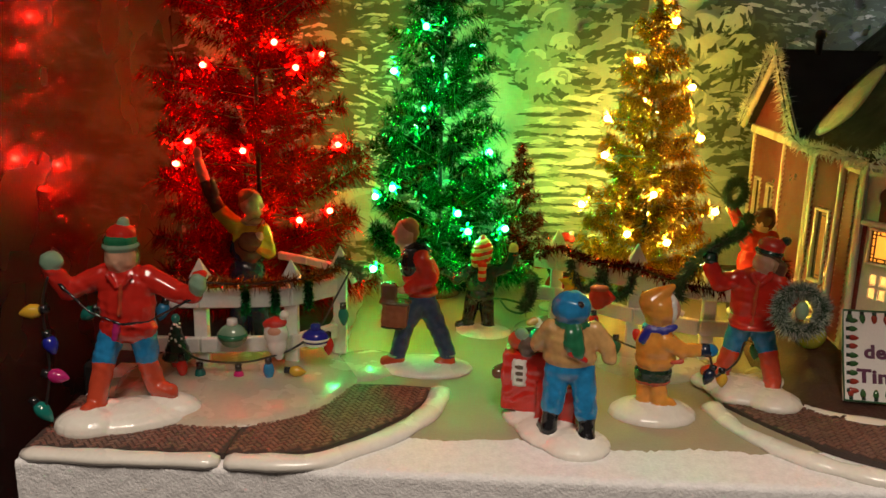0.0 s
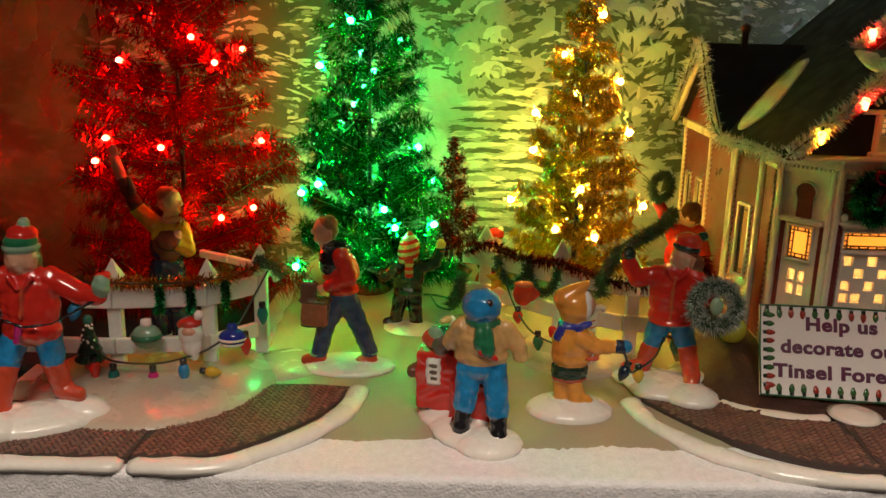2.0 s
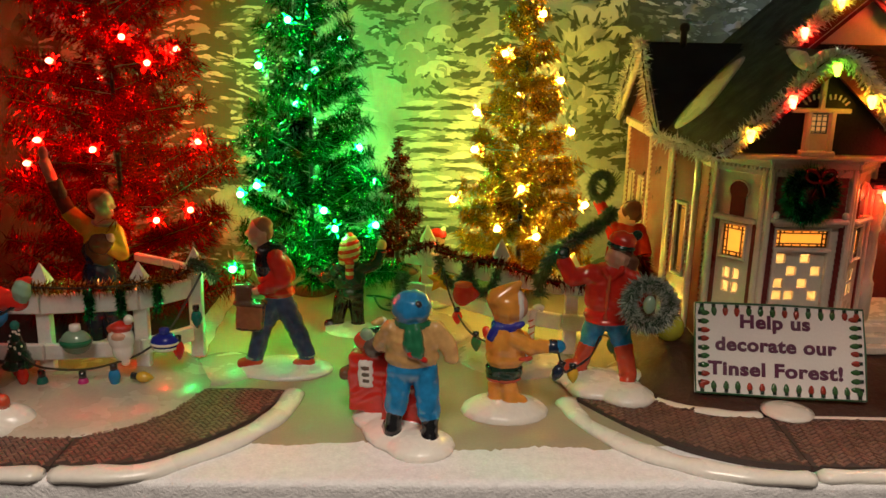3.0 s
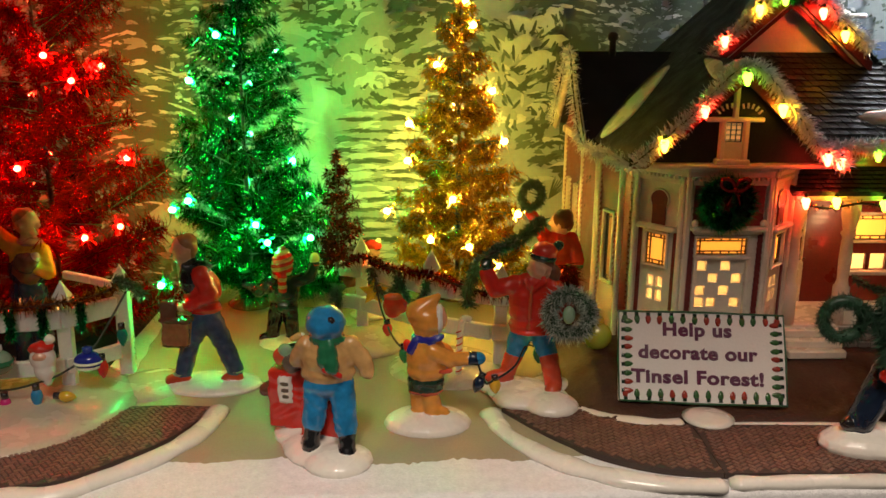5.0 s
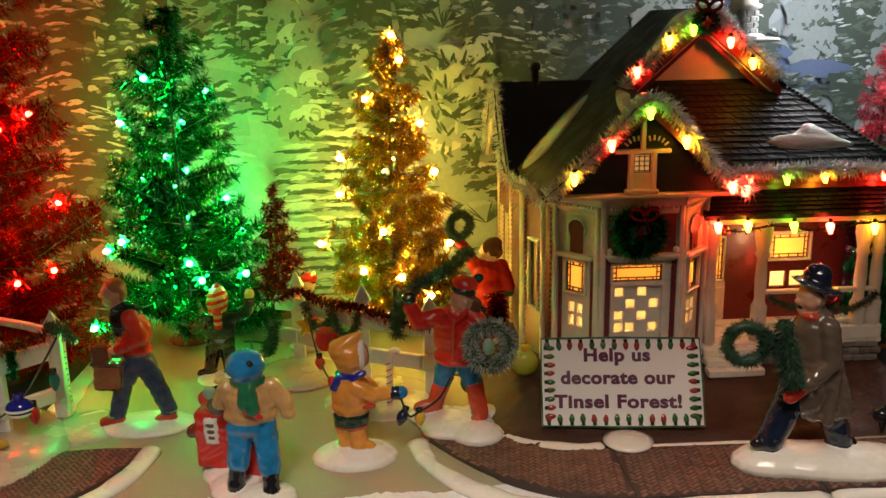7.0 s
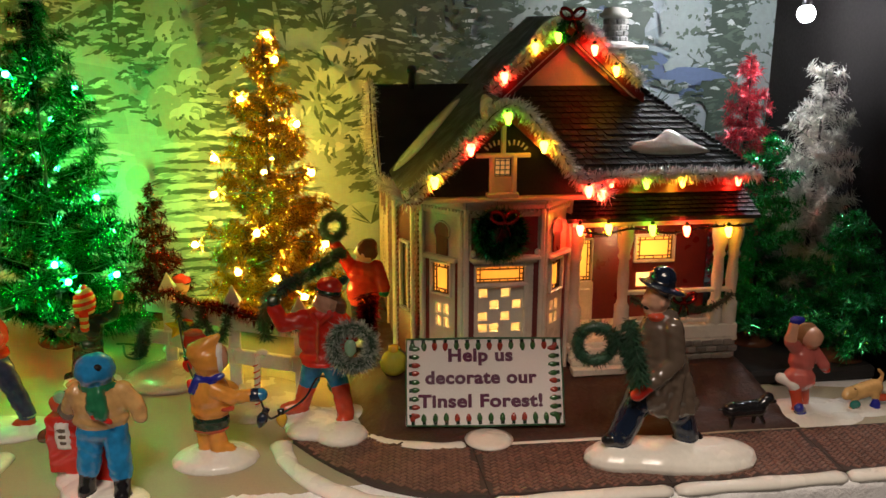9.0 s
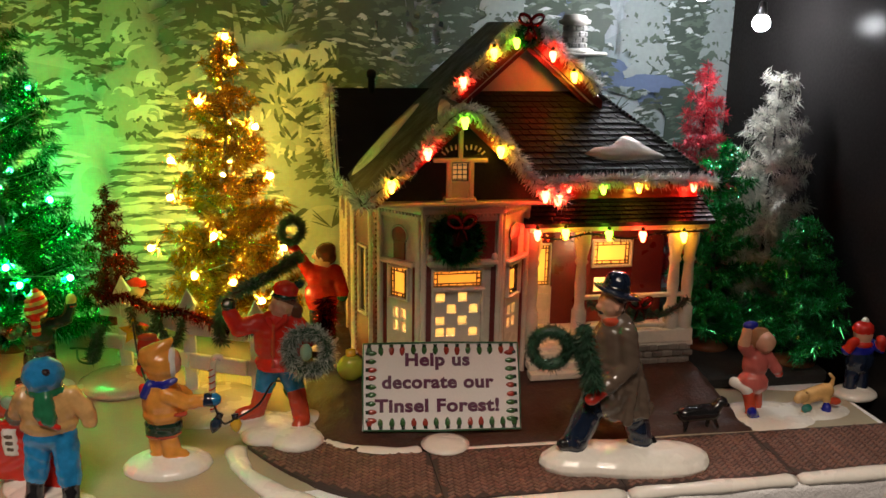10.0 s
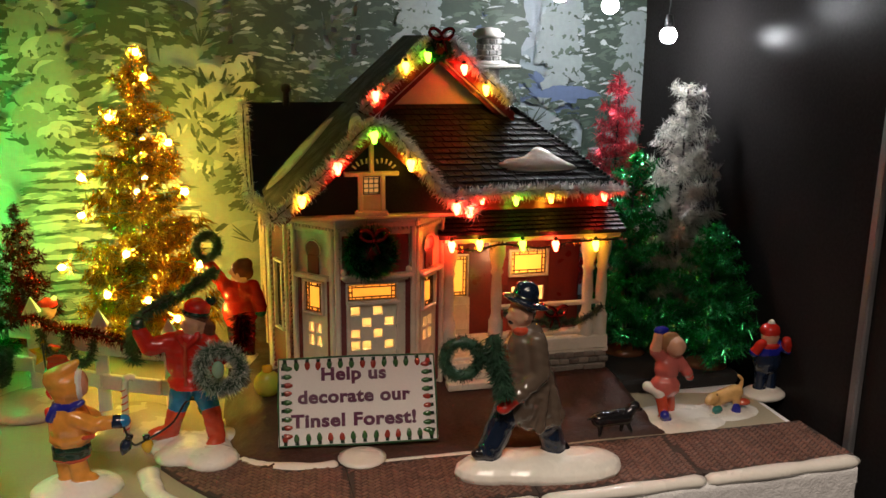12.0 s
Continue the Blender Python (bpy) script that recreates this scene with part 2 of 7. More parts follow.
# ---- structure: the black niche and the room round the camera ----
X0, X1, YB, YF, TOP = -0.216, 0.468, 0.615, 0.25, 0.46
solo("wall_left", Build().box((X0 - 0.01, 0.43, 0.17), (0.02, 0.41, 0.6)), LACQUER, "glossy black lacquered side panel of the niche", "wall", kind="structure")
solo("wall_right", Build().box((X1 + 0.01, 0.43, 0.17), (0.02, 0.41, 0.6)), PANEL, "dull black side panel of the niche", "wall", kind="structure")
solo("wall_back", Build().box((0.126, YB + 0.015, 0.17), (0.72, 0.02, 0.6)), LACQUER, "black back panel behind the printed winter scene", "wall", kind="structure")
solo("ceiling", Build().box((0.126, 0.43, TOP + 0.02), (0.72, 0.41, 0.02)), LACQUER, "black top panel of the niche", "ceiling", kind="structure")
solo("floor", Build().box((0.126, 0.43, -0.0845), (0.72, 0.41, 0.02)), LACQUER, "black shelf under the foam slab", "floor", kind="structure")
solo("trim", Build().box((X1 - 0.002, 0.345, 0.17), (0.004, 0.006, 0.55), 0, 0.001), paint("brushed_grey_trim", (0.20, 0.20, 0.21), 0.4, 0.6), "thin grey upright edge strip of the niche", "trim", kind="structure")


def room_wall(name, c, s, mat=WALLPAINT):
    solo(name, Build().box(c, s), mat, "plain unseen wall added around the camera", "wall", kind="structure")


# The upper north piece is unseen and hangs low to shade the niche's back.
room_wall("unseen_wall_north", (-1.12, 0.25, 0.4), (1.8, 0.04, 2.6)), room_wall("unseen_wall_north", (1.38, 0.25, 0.4), (1.8, 0.04, 2.6))
room_wall("unseen_wall_north", (0.126, 0.25, 0.9780), (0.70, 0.04, 1.444)), room_wall("unseen_wall_north", (0.126, 0.25, -0.5), (0.70, 0.04, 0.8))
room_wall("wall_south", (0.13, -1.5, 0.4), (4.3, 0.04, 2.6)), room_wall("wall_west", (-2.02, -0.6, 0.4), (0.04, 1.8, 2.6)), room_wall("wall_east", (2.28, -0.6, 0.4), (0.04, 1.8, 2.6))
solo("floor", Build().box((0.13, -0.6, -0.92), (4.3, 1.8, 0.04)), ROOMFLOOR, "brown carpet of the dim room", "floor", kind="structure")
solo("ceiling", Build().box((0.13, -0.6, 1.72), (4.3, 1.8, 0.04)), WALLPAINT, "plain room ceiling", "ceiling", kind="structure")


# ---- printed backdrop: snowy firs ----
def backdrop():
    sky, mist, deep, mid, snow, snow2 = (paint("print_" + n, c, 0.55, 0, 0.12, 300, 25, 0.02) for n, c in (
        ("sky", (0.36, 0.41, 0.45)), ("mist", (0.28, 0.34, 0.37)), ("deep", (0.058, 0.085, 0.066)), ("needles", (0.10, 0.14, 0.11)), ("snow", (0.56, 0.60, 0.61)), ("shade_snow", (0.29, 0.34, 0.34))))
    blue = paint("print_blue", (0.12, 0.17, 0.30), 0.55, 0, 0.12, 300, 25, 0.02)
    b = Build()
    y = YB
    b.box(((X0 + X1) / 2, y + 0.002, 0.17), (X1 - X0, 0.004, 0.56), 0)
    rg = random.Random(5)
    layer = [y - 0.0002]

    def blot(x, z, w, h, tilt, mat, rag=0.35, n=11, under=0.0):
        """A ragged flat blot; its lower edge is more ragged than the upper."""
        layer[0] -= 3.5e-7
        ct, st = math.cos(tilt), math.sin(tilt)
        pts = []
        for i in range(n):
            a = 2 * math.pi * i / n
            k = 1 + rg.uniform(-rag, rag) * (1.0 if math.sin(a) < 0.2 else 0.35)
            u, v = w * math.cos(a) * k, h * math.sin(a) * k - under * (u_ := abs(math.cos(a))) * h
            pts.append((x + u * ct - v * st, layer[0], z + u * st + v * ct))
        b.add(pts, [tuple(range(n))], mat)

    for k in range(40):
        blot(rg.uniform(X0, X1), rg.uniform(0.0, 0.42), rg.uniform(0.02, 0.06), rg.uniform(0.02, 0.05), 0, rg.choice((0, 1, 1)), 0.2, 24)
    for k in range(16):
        blot(rg.uniform(0.30, X1), rg.uniform(0.13, 0.34), rg.uniform(0.012, 0.03), rg.uniform(0.008, 0.02), 0, 6 if k % 2 else 1, 0.2, 24)

    def tuft_fir(cx, top, low, half, snowy=0.5, size=1.0):
        """A fir of many short ragged boughs, each dark with a cap of snow."""
        blot(cx, (top + low) / 2 + 0.01, half * 0.55, (top - low) * 0.40, 0, 2, 0.25, 60)
        z = top
        while z > low:
            f = min(1, (top - z) / 0.13)
            w = half * (0.12 + 0.88 * f ** 0.8) * rg.uniform(0.75, 1.15)
            shift = rg.uniform(-0.004, 0.004)
            for k in range(max(1, int(w / (0.0036 * size)))):
                u = rg.uniform(-w, w)
                lean = -0.38 * u / half + rg.uniform(-0.2, 0.2)
                ln, th = size * rg.uniform(0.0024, 0.0068), size * rg.uniform(0.0008, 0.0022)
                zz = z + rg.uniform(-0.004, 0.004) - 0.35 * abs(u)
                blot(cx + u + shift, zz - th * 1.0, ln * 1.1, th * 1.5, lean, 2 if rg.random() < 0.7 else 3, 0.65, 17)
                if rg.random() < snowy + 0.35 * noise.noise((cx * 60 + u * 40, zz * 45, 2)):
                    blot(cx + u + shift, zz + th * 0.5, ln * rg.uniform(0.6, 1.0), th * rg.uniform(0.5, 1.0), lean, 4 if rg.random() < 0.6 else 5, 0.6, 17, 0.4)
            z -= rg.uniform(0.0036, 0.0060) * size

    def shelf_fir(cx, top, low, half):
        """A fir with long flat shelves of snow over thin dark gaps."""
        z = top
        while z > low:
            f = min(1, (top - z) / 0.07)
            w = half * (0.25 + 0.75 * f)
            blot(cx, z - 0.003, w, 0.004, 0, 5, 0.4, 26)
            for k in range(int(w / 0.0045) + 1):
                u = rg.uniform(-w, w)
                blot(cx + u, z - 0.0028 + rg.uniform(-0.0015, 0.0015), rg.uniform(0.005, 0.011), rg.uniform(0.0010, 0.0022), rg.uniform(-0.12, 0.12), 2 if rg.random() < 0.6 else 3, 0.7, 21)
            for k in range(int(w / 0.0055) + 1):
                u = rg.uniform(-w, w)
                blot(cx + u, z + rg.uniform(-0.001, 0.002), rg.uniform(0.005, 0.013), rg.uniform(0.0010, 0.0024), rg.uniform(-0.1, 0.1) - 0.15 * u / half, 4 if rg.random() < 0.65 else 5, 0.45, 21, 0.3)
            z -= rg.uniform(0.0058, 0.0082)

    def bowed(cx, cz, r, tint=4):
        """A bough bowed down under rounded lumps of snow, with hanging fringes."""
        blot(cx, cz - r * 0.75, r * 0.95, r * 0.75, rg.uniform(-0.3, 0.3), 2 if rg.random() < 0.5 else 3, 0.45, 24)
        for q in range(7):
            u = (q - 3) / 3
            blot(cx + u * r * 0.95, cz - r * (0.35 + 0.55 * abs(u)) - r * rg.uniform(0, 0.25), r * rg.uniform(0.2, 0.3), r * rg.uniform(0.25, 0.5), 0.35 * u, 5, 0.2, 18)
        blot(cx, cz, r, r * 0.66, rg.uniform(-0.3, 0.3), tint, 0.16, 26)
        for q in range(4):
            blot(cx + rg.uniform(-0.8, 0.8) * r, cz - rg.uniform(-0.2, 0.5) * r, r * rg.uniform(0.3, 0.5), r * rg.uniform(0.22, 0.4), rg.uniform(-0.5, 0.5), tint if q % 2 else 5, 0.25, 18)
        for q in range(3):
            blot(cx + rg.uniform(-0.7, 0.7) * r, cz - r * rg.uniform(0.25, 0.7), r * rg.uniform(0.08, 0.16), r * rg.uniform(0.10, 0.25), rg.uniform(-0.8, 0.8), 3, 0.5, 11)

    def bowed_tree(cx, top, low, half, tint=4):
        z = top
        while z > low:
            f = min(1, (top - z) / 0.10)
            for q in range(3):
                bowed(cx + half * (0.2 + 0.8 * f) * rg.uniform(-1, 1), z + rg.uniform(-0.005, 0.005), rg.uniform(0.0065, 0.0115), tint if rg.random() < 0.7 else 5)
            z -= rg.uniform(0.011, 0.017)

    def needle_spray(cx, cz, r, mat=3, up=1.0, count=13, thick=0.0005):
        for j in range(count):
            a = rg.uniform(-1.25, 1.25)
            ln = r * rg.uniform(0.55, 1.0)
            blot(cx - math.sin(a) * ln / 2, cz + up * math.cos(a) * ln / 2, thick, ln / 2, a * up, mat, 0.15, 8)

    for cx, top, low, half, snowy, size in ((-0.200, 0.34, -0.05, 0.040, 0.6, 1.0), (-0.150, 0.42, -0.05, 0.045, 0.6, 1.1), (-0.062, 0.40, -0.05, 0.042, 0.75, 1.0), (-0.105, 0.27, -0.05, 0.036, 0.7, 1.15),
                                            (0.013, 0.46, 0.140, 0.034, 0.7, 1.15), (0.098, 0.48, 0.130, 0.040, 0.4, 1.2), (0.215, 0.46, 0.120, 0.034, 0.3, 1.0), (0.186, 0.42, 0.060, 0.036, 0.45, 1.0),
                                            (0.264, 0.44, 0.120, 0.032, 0.35, 0.9), (0.322, 0.40, 0.10, 0.030, 0.3, 0.9), (0.358, 0.275, 0.10, 0.026, 0.35, 0.9), (0.432, 0.40, 0.03, 0.030, 0.3, 0.9), (0.462, 0.30, 0.03, 0.026, 0.3, 0.9)):
        tuft_fir(cx, top, low, half, snowy, size)
    shelf_fir(0.055, 0.155, -0.04, 0.034)
    shelf_fir(-0.018, 0.150, -0.04, 0.026)
    shelf_fir(0.115, 0.120, -0.04, 0.030)
    bowed_tree(0.043, 0.225, 0.128, 0.019)
    bowed_tree(0.293, 0.255, 0.185, 0.020, 5)
    bowed_tree(0.400, 0.245, 0.160, 0.024, 5)
    bowed_tree(0.460, 0.215, 0.120, 0.016, 5)
    bowed_tree(-0.185, 0.210, 0.060, 0.020, 5)
    # long drooping needles beside the yellow tree
    for k in range(16):
        x, z = 0.150 + rg.uniform(-0.018, 0.022), rg.uniform(0.112, 0.192)
        blot(x, z, rg.uniform(0.005, 0.010), rg.uniform(0.003, 0.005), rg.uniform(-0.6, 0.6), 4 if k % 3 else 5, 0.3, 20)
        for j in range(5):
            blot(x + rg.uniform(-0.007, 0.007), z - rg.uniform(0.002, 0.007), 0.0011, rg.uniform(0.003, 0.006), rg.uniform(-1.0, 1.0), rg.choice((2, 3, 4)), 0.2, 10)
    # smooth drifts low between the trees
    for x, z, w, h in ((0.168, 0.060, 0.022, 0.016), (0.010, 0.080, 0.014, 0.030), (-0.080, 0.040, 0.03, 0.02), (0.150, 0.025, 0.05, 0.02)):
        blot(x, z, w, h, 0, 0, 0.12, 30), blot(x + w * 0.2, z + h * 0.5, w * 0.6, h * 0.35, 0.1, 5, 0.15, 26)
    blot(0.407, 0.164, 0.022, 0.006, 0, 6, 0.3, 24)
    for x, z, r in ((0.172, 0.060, 0.020), (0.243, 0.185, 0.022), (0.378, 0.140, 0.018), (0.143, 0.196, 0.020), (-0.095, 0.170, 0.022), (-0.075, 0.205, 0.02), (0.012, 0.060, 0.018), (0.335, 0.150, 0.02)):
        needle_spray(x, z, r, 2)
    solo("printed_backdrop", b, [sky, mist, deep, mid, snow, snow2, blue], "printed winter backdrop of snow-laden firs on card", "backdrop", kind="structure")


backdrop()


def pieces(name, b, nv, nf, mat, parent, limit=300):
    """Make the first pieces of a mesh, each of nv vertices and nf faces, parts of their own; the rest stays joined."""
    n = len(b.v) // nv
    for i in range(min(n, limit)):
        o = Build()
        o.add(b.v[i * nv:(i + 1) * nv], [tuple(k - i * nv for k in f) for f in b.f[i * nf:(i + 1) * nf]])
        part(name, o, mat, parent)
    if n > limit:
        o = Build().add(b.v[limit * nv:], [tuple(k - limit * nv for k in f) for f in b.f[limit * nf:]])
        tagged(part(name, o, mat, parent), kind="stuff")


# ---- foam slab and snow ground ----
def inside(px, py, poly):
    c = False
    for i in range(len(poly)):
        (x1, y1), (x2, y2) = poly[i - 1], poly[i]
        if (y1 > py) != (y2 > py) and px < (x2 - x1) * (py - y1) / (y2 - y1) + x1:
            c = not c
    return c


def ground_z(x, y):
    """Height of the snow ground: flat in front, rising softly at the back and under the house."""
    t = min(1, max(0, (y - 0.43) / 0.13))
    z = 0.010 * t * t * (3 - 2 * t)
    return z + 0.0012 * noise.noise((x * 28, y * 28, 3)) * min(1, max(0, (y - 0.34) / 0.05))


def foam():
    b = Build()
    nx, nz = 330, 26
    fx0, fx1 = -0.183, 0.452

    def back(x):
        return 0.605 if x > -0.085 else 0.418

    rows = []
    for j in range(nz + 1):
        row = []
        for i in range(nx + 1):
            x, z = fx0 + (fx1 - fx0) * i / nx, -0.05 + 0.05 * j / nz
            e = 0.0004 * noise.noise((x * 300, z * 300, 0)) + 0.0007 * noise.noise((x * 700, z * 700, 5))
            row.append((x, 0.3118 + (0.0085 * (i / nx)) + e + (0.0006 if j == nz else 0), z + (e * 0.6 if j == nz else 0)))
        rows.append(row)
    k = 10
    for q in range(1, k + 1):
        rows.append([(fx0 + (fx1 - fx0) * i / nx, 0.3125 + 0.0085 * i / nx + 0.045 * q / k, 0.0003 * noise.noise((i * 0.9, q * 1.7, 2))) for i in range(nx + 1)])
    rows.append([(fx0 + (fx1 - fx0) * i / nx, back(fx0 + (fx1 - fx0) * i / nx), 0.0) for i in range(nx + 1)])
    w = nx + 1
    b.add([p for r in rows for p in r], [(j * w + i, j * w + i + 1, (j + 1) * w + i + 1, (j + 1) * w + i) for j in range(len(rows) - 1) for i in range(nx)], 0, True)
    for side, flip in ((0, 1), (nx, 0)):
        x = rows[0][side][0]
        ys = rows[0][side][1]
        q = [(x, ys, -0.05), (x, ys + 0.0006, 0), (x, back(x), 0), (x, back(x), -0.05)]
        b.add(q, [(0, 1, 2, 3) if flip else (3, 2, 1, 0)])
    b.box((0.1345, 0.365, -0.06), (0.63, 0.096, 0.03), 0)
    solo("foam_slab", b, FOAM, "thick white polystyrene slab with a crumbly cut front", "foam slab")
    g = Build()
    nx, ny = 130, 60
    pts = []
    for j in range(ny + 1):
        for i in range(nx + 1):
            x = -0.181 + 0.629 * i / nx
            y0 = 0.343 + 0.007 * noise.noise((x * 22, 7, 1)) + 0.002 * noise.noise((x * 120, 7, 1))
            y = y0 + (0.607 - y0) * j / ny
            x = min(x, 0.448 - 0.074 * min(1, max(0, (y - 0.412) / 0.02)))
            x = max(x, -0.181 + 0.111 * min(1, max(0, (y - 0.395) / 0.035)) + 0.004 * noise.noise((y * 60, 2, 0)))
            pts.append((x, y, ground_z(x, y) + 0.0016 * min(1, j / 2) - 0.0006))
    w = nx + 1
    g.add(pts, [(j * w + i, j * w + i + 1, (j + 1) * w + i + 1, (j + 1) * w + i) for j in range(ny) for i in range(nx)], 0, True)
    solo("ground", g, GROUND, "cream-white snow ground rising softly to the back", "ground", kind="structure")


foam()

# Black block laid over the foam in place of shade at the right back.
solo("riser", Build().box((0.4140, 0.5150, 0.0045), (0.0780, 0.176, 0.0085), 0, 0.002), paint("shade_black", (0.014, 0.013, 0.012), 0.9, 0, 0.3, 800, 40, 0.4), "black block standing in for shade under the slim trees", "riser", "risers")
# Added black block that keeps the ground behind the left fence dark.
solo("riser", Build().box((-0.1455, 0.5110, -0.0385), (0.118, 0.184, 0.073), 0, 0.002), paint("black_block", (0.012, 0.011, 0.011), 0.9, 0, 0.3, 800, 40, 0.4), "added black block under the red tree", "riser", "risers")


def spline(pts, n=8, loop=False):
    """Catmull-Rom through the points."""
    out, k = [], len(pts)
    p = [np.array(q, float) for q in pts]
    for i in range(k if loop else k - 1):
        a, b_, c, d = (p[(i - 1) % k], p[i], p[(i + 1) % k], p[(i + 2) % k]) if loop else (p[max(i - 1, 0)], p[i], p[i + 1], p[min(i + 2, k - 1)])
        for j in range(n):
            t = j / n
            out.append(0.5 * (2 * b_ + (c - a) * t + (2 * a - 5 * b_ + 4 * c - d) * t * t + (3 * b_ - a - 3 * c + d) * t ** 3))
    return out if loop else out + [p[-1]]


PAVERS = {}


def street(name, brick, kerbs, label, seed):
    """A street piece: a slab of herringbone pavers with rounded snow along its edges."""
    st = thing(name, label, "street piece", "street pieces", at=(brick[0][0], brick[0][1], 0))
    part("base", Build().slab(brick, 0.0002, 0.0030), JOINT, st)
    rg = random.Random(seed)
    b, spots = Build(), []
    L, W = 0.0042, 0.0021
    xs, ys = [p[0] for p in brick], [p[1] for p in brick]
    ang = radians(38)
    ca, sa = math.cos(ang), math.sin(ang)
    cx, cy = sum(xs) / len(xs), sum(ys) / len(ys)
    n = int(max(max(xs) - min(xs), max(ys) - min(ys)) / W * 0.8) + 2
    for i in range(-n, n):
        for j in range(-n, n):
            k = (i - j) % 4
            if k == 0:
                c, horiz = ((i + 1.0) * W, (j + 0.5) * W), True
            elif k == 3:
                c, horiz = ((i + 0.5) * W, (j + 1.0) * W), False
            else:
                continue
            x, y = cx + c[0] * ca - c[1] * sa, cy + c[0] * sa + c[1] * ca
            hl, hw = (L / 2 - 0.00022, W / 2 - 0.00022) if horiz else (W / 2 - 0.00022, L / 2 - 0.00022)
            if not all(inside(x + u * hl * ca - w_ * hw * sa, y + u * hl * sa + w_ * hw * ca, brick) for u in (-0.8, 0.8) for w_ in (-0.8, 0.8)):
                continue
            h = 0.0034 + rg.uniform(-0.00012, 0.00014)
            spots.append((y, x, h, hl, hw))
    spots.sort()
    for i, (y, x, h, hl, hw) in enumerate(spots):
        v = []
        for f, z in ((1.0, 0.0029), (0.86, h)):
            for sx, sy in ((-1, -1), (1, -1), (1, 1), (-1, 1)):
                u, w_ = sx * hl * f, sy * hw * f
                v.append((x + u * ca - w_ * sa, y + u * sa + w_ * ca, z))
        faces = [(4, 5, 6, 7), (0, 1, 5, 4), (1, 2, 6, 5), (2, 3, 7, 6), (3, 0, 4, 7)]
        if i >= 300:
            b.add(v, faces)
            continue
        key = hl > hw
        if key not in PAVERS:
            o = Build().add([(p[0] - x, p[1] - y, p[2] - 0.0029) for p in v], faces)
            PAVERS[key] = o.mesh("paver", [PAVER_PIECE])
        ob = new("paver", PAVERS[key])
        ob.parent, ob.matrix_parent_inverse = st, st.matrix_world.inverted()
        ob.location = (x, y, 0.0029 + rg.uniform(-0.00010, 0.00012))
    if b.f:
        tagged(part("herringbone_paver", b, PAVER, st), kind="stuff")
    for line, r in kerbs:
        pts = spline(line, 7)
        m = len(pts)
        q = [(p[0], p[1], 0.0018 + 0.0004 * noise.noise((p[0] * 60, p[1] * 60, seed))) for p in pts]
        rad = [r * 1.12 * (1 + 0.34 * noise.noise((p[0] * 70, p[1] * 70, 9 + seed))) * (0.6 if i in (0, m - 1) else 1) for i, p in enumerate(pts)]
        kb = Build().tube(q, rad, 0, 12)
        kb.v = [(x, y, max(0.0001, z if z < 0.0018 else 0.0018 + (z - 0.0018) * 0.55)) for x, y, z in kb.v]
        part("snow_kerb", kb, SNOW, st, "rounded white snow edge")
    return st


def curve2(pts, n=6):
    return [tuple(p) for p in spline(pts, n)]


street("street_piece", [(-0.182, 0.3190), (-0.0998, 0.3200), (-0.0998, 0.366), (-0.182, 0.370)], [([(-0.1815, 0.3155), (-0.14, 0.3150), (-0.1010, 0.3160)], 0.0042)],
       "brown herringbone street piece with a snowy kerb on foam", 1)
LEFT_IN = [(-0.0995, 0.3205), (-0.068, 0.3250), (-0.047, 0.3430), (-0.029, 0.3655), (-0.0175, 0.3945)]
street("street_piece", curve2(LEFT_IN) + [(-0.036, 0.3965), (-0.0568, 0.3955), (-0.072, 0.3712), (-0.0995, 0.362)],
       [([(-0.0985, 0.3160), (-0.066, 0.3175), (-0.050, 0.3290), (-0.032, 0.3470), (-0.0195, 0.3690), (-0.0150, 0.3960)], 0.0046)], "curved brown herringbone street piece with a thick snow edge", 2)
RIGHT_IN = [(0.1190, 0.3910), (0.1300, 0.3735), (0.1440, 0.3560), (0.1600, 0.3420), (0.1800, 0.3320), (0.2046, 0.3275)]
street("street_piece", [(0.2046, 0.372), (0.178, 0.3735), (0.150, 0.395)] + curve2(RIGHT_IN),
       [([(0.1130, 0.3900), (0.1190, 0.3660), (0.1350, 0.3440), (0.1540, 0.3300), (0.1760, 0.3215), (0.2030, 0.3195)], 0.0048), ([(0.148, 0.402), (0.163, 0.3850), (0.184, 0.3760), (0.202, 0.3750)], 0.0034)],
       "curved brown herringbone street piece with a thick snow edge", 3)
street("street_piece", [(0.2050, 0.3275), (0.2871, 0.3265), (0.2871, 0.3700), (0.2050, 0.3720)], [([(0.2050, 0.3215), (0.245, 0.3225), (0.2855, 0.3220)], 0.0042), ([(0.205, 0.3735), (0.2850, 0.3720)], 0.0022)],
       "brown herringbone street piece with a snowy kerb on foam", 4)
street("street_piece", [(0.2875, 0.3265), (0.3701, 0.3265), (0.3701, 0.3695), (0.2875, 0.3700)], [([(0.2875, 0.3220), (0.330, 0.3225), (0.3685, 0.3230)], 0.0040)],
       "brown herringbone street piece with a snowy kerb on foam", 5)
street("street_piece", [(0.3705, 0.3265), (0.4550, 0.3270), (0.4530, 0.3690), (0.3705, 0.3695)], [([(0.3705, 0.3230), (0.410, 0.3235), (0.4545, 0.3245)], 0.0038)],
       "brown herringbone street piece with a snowy kerb on foam", 6)


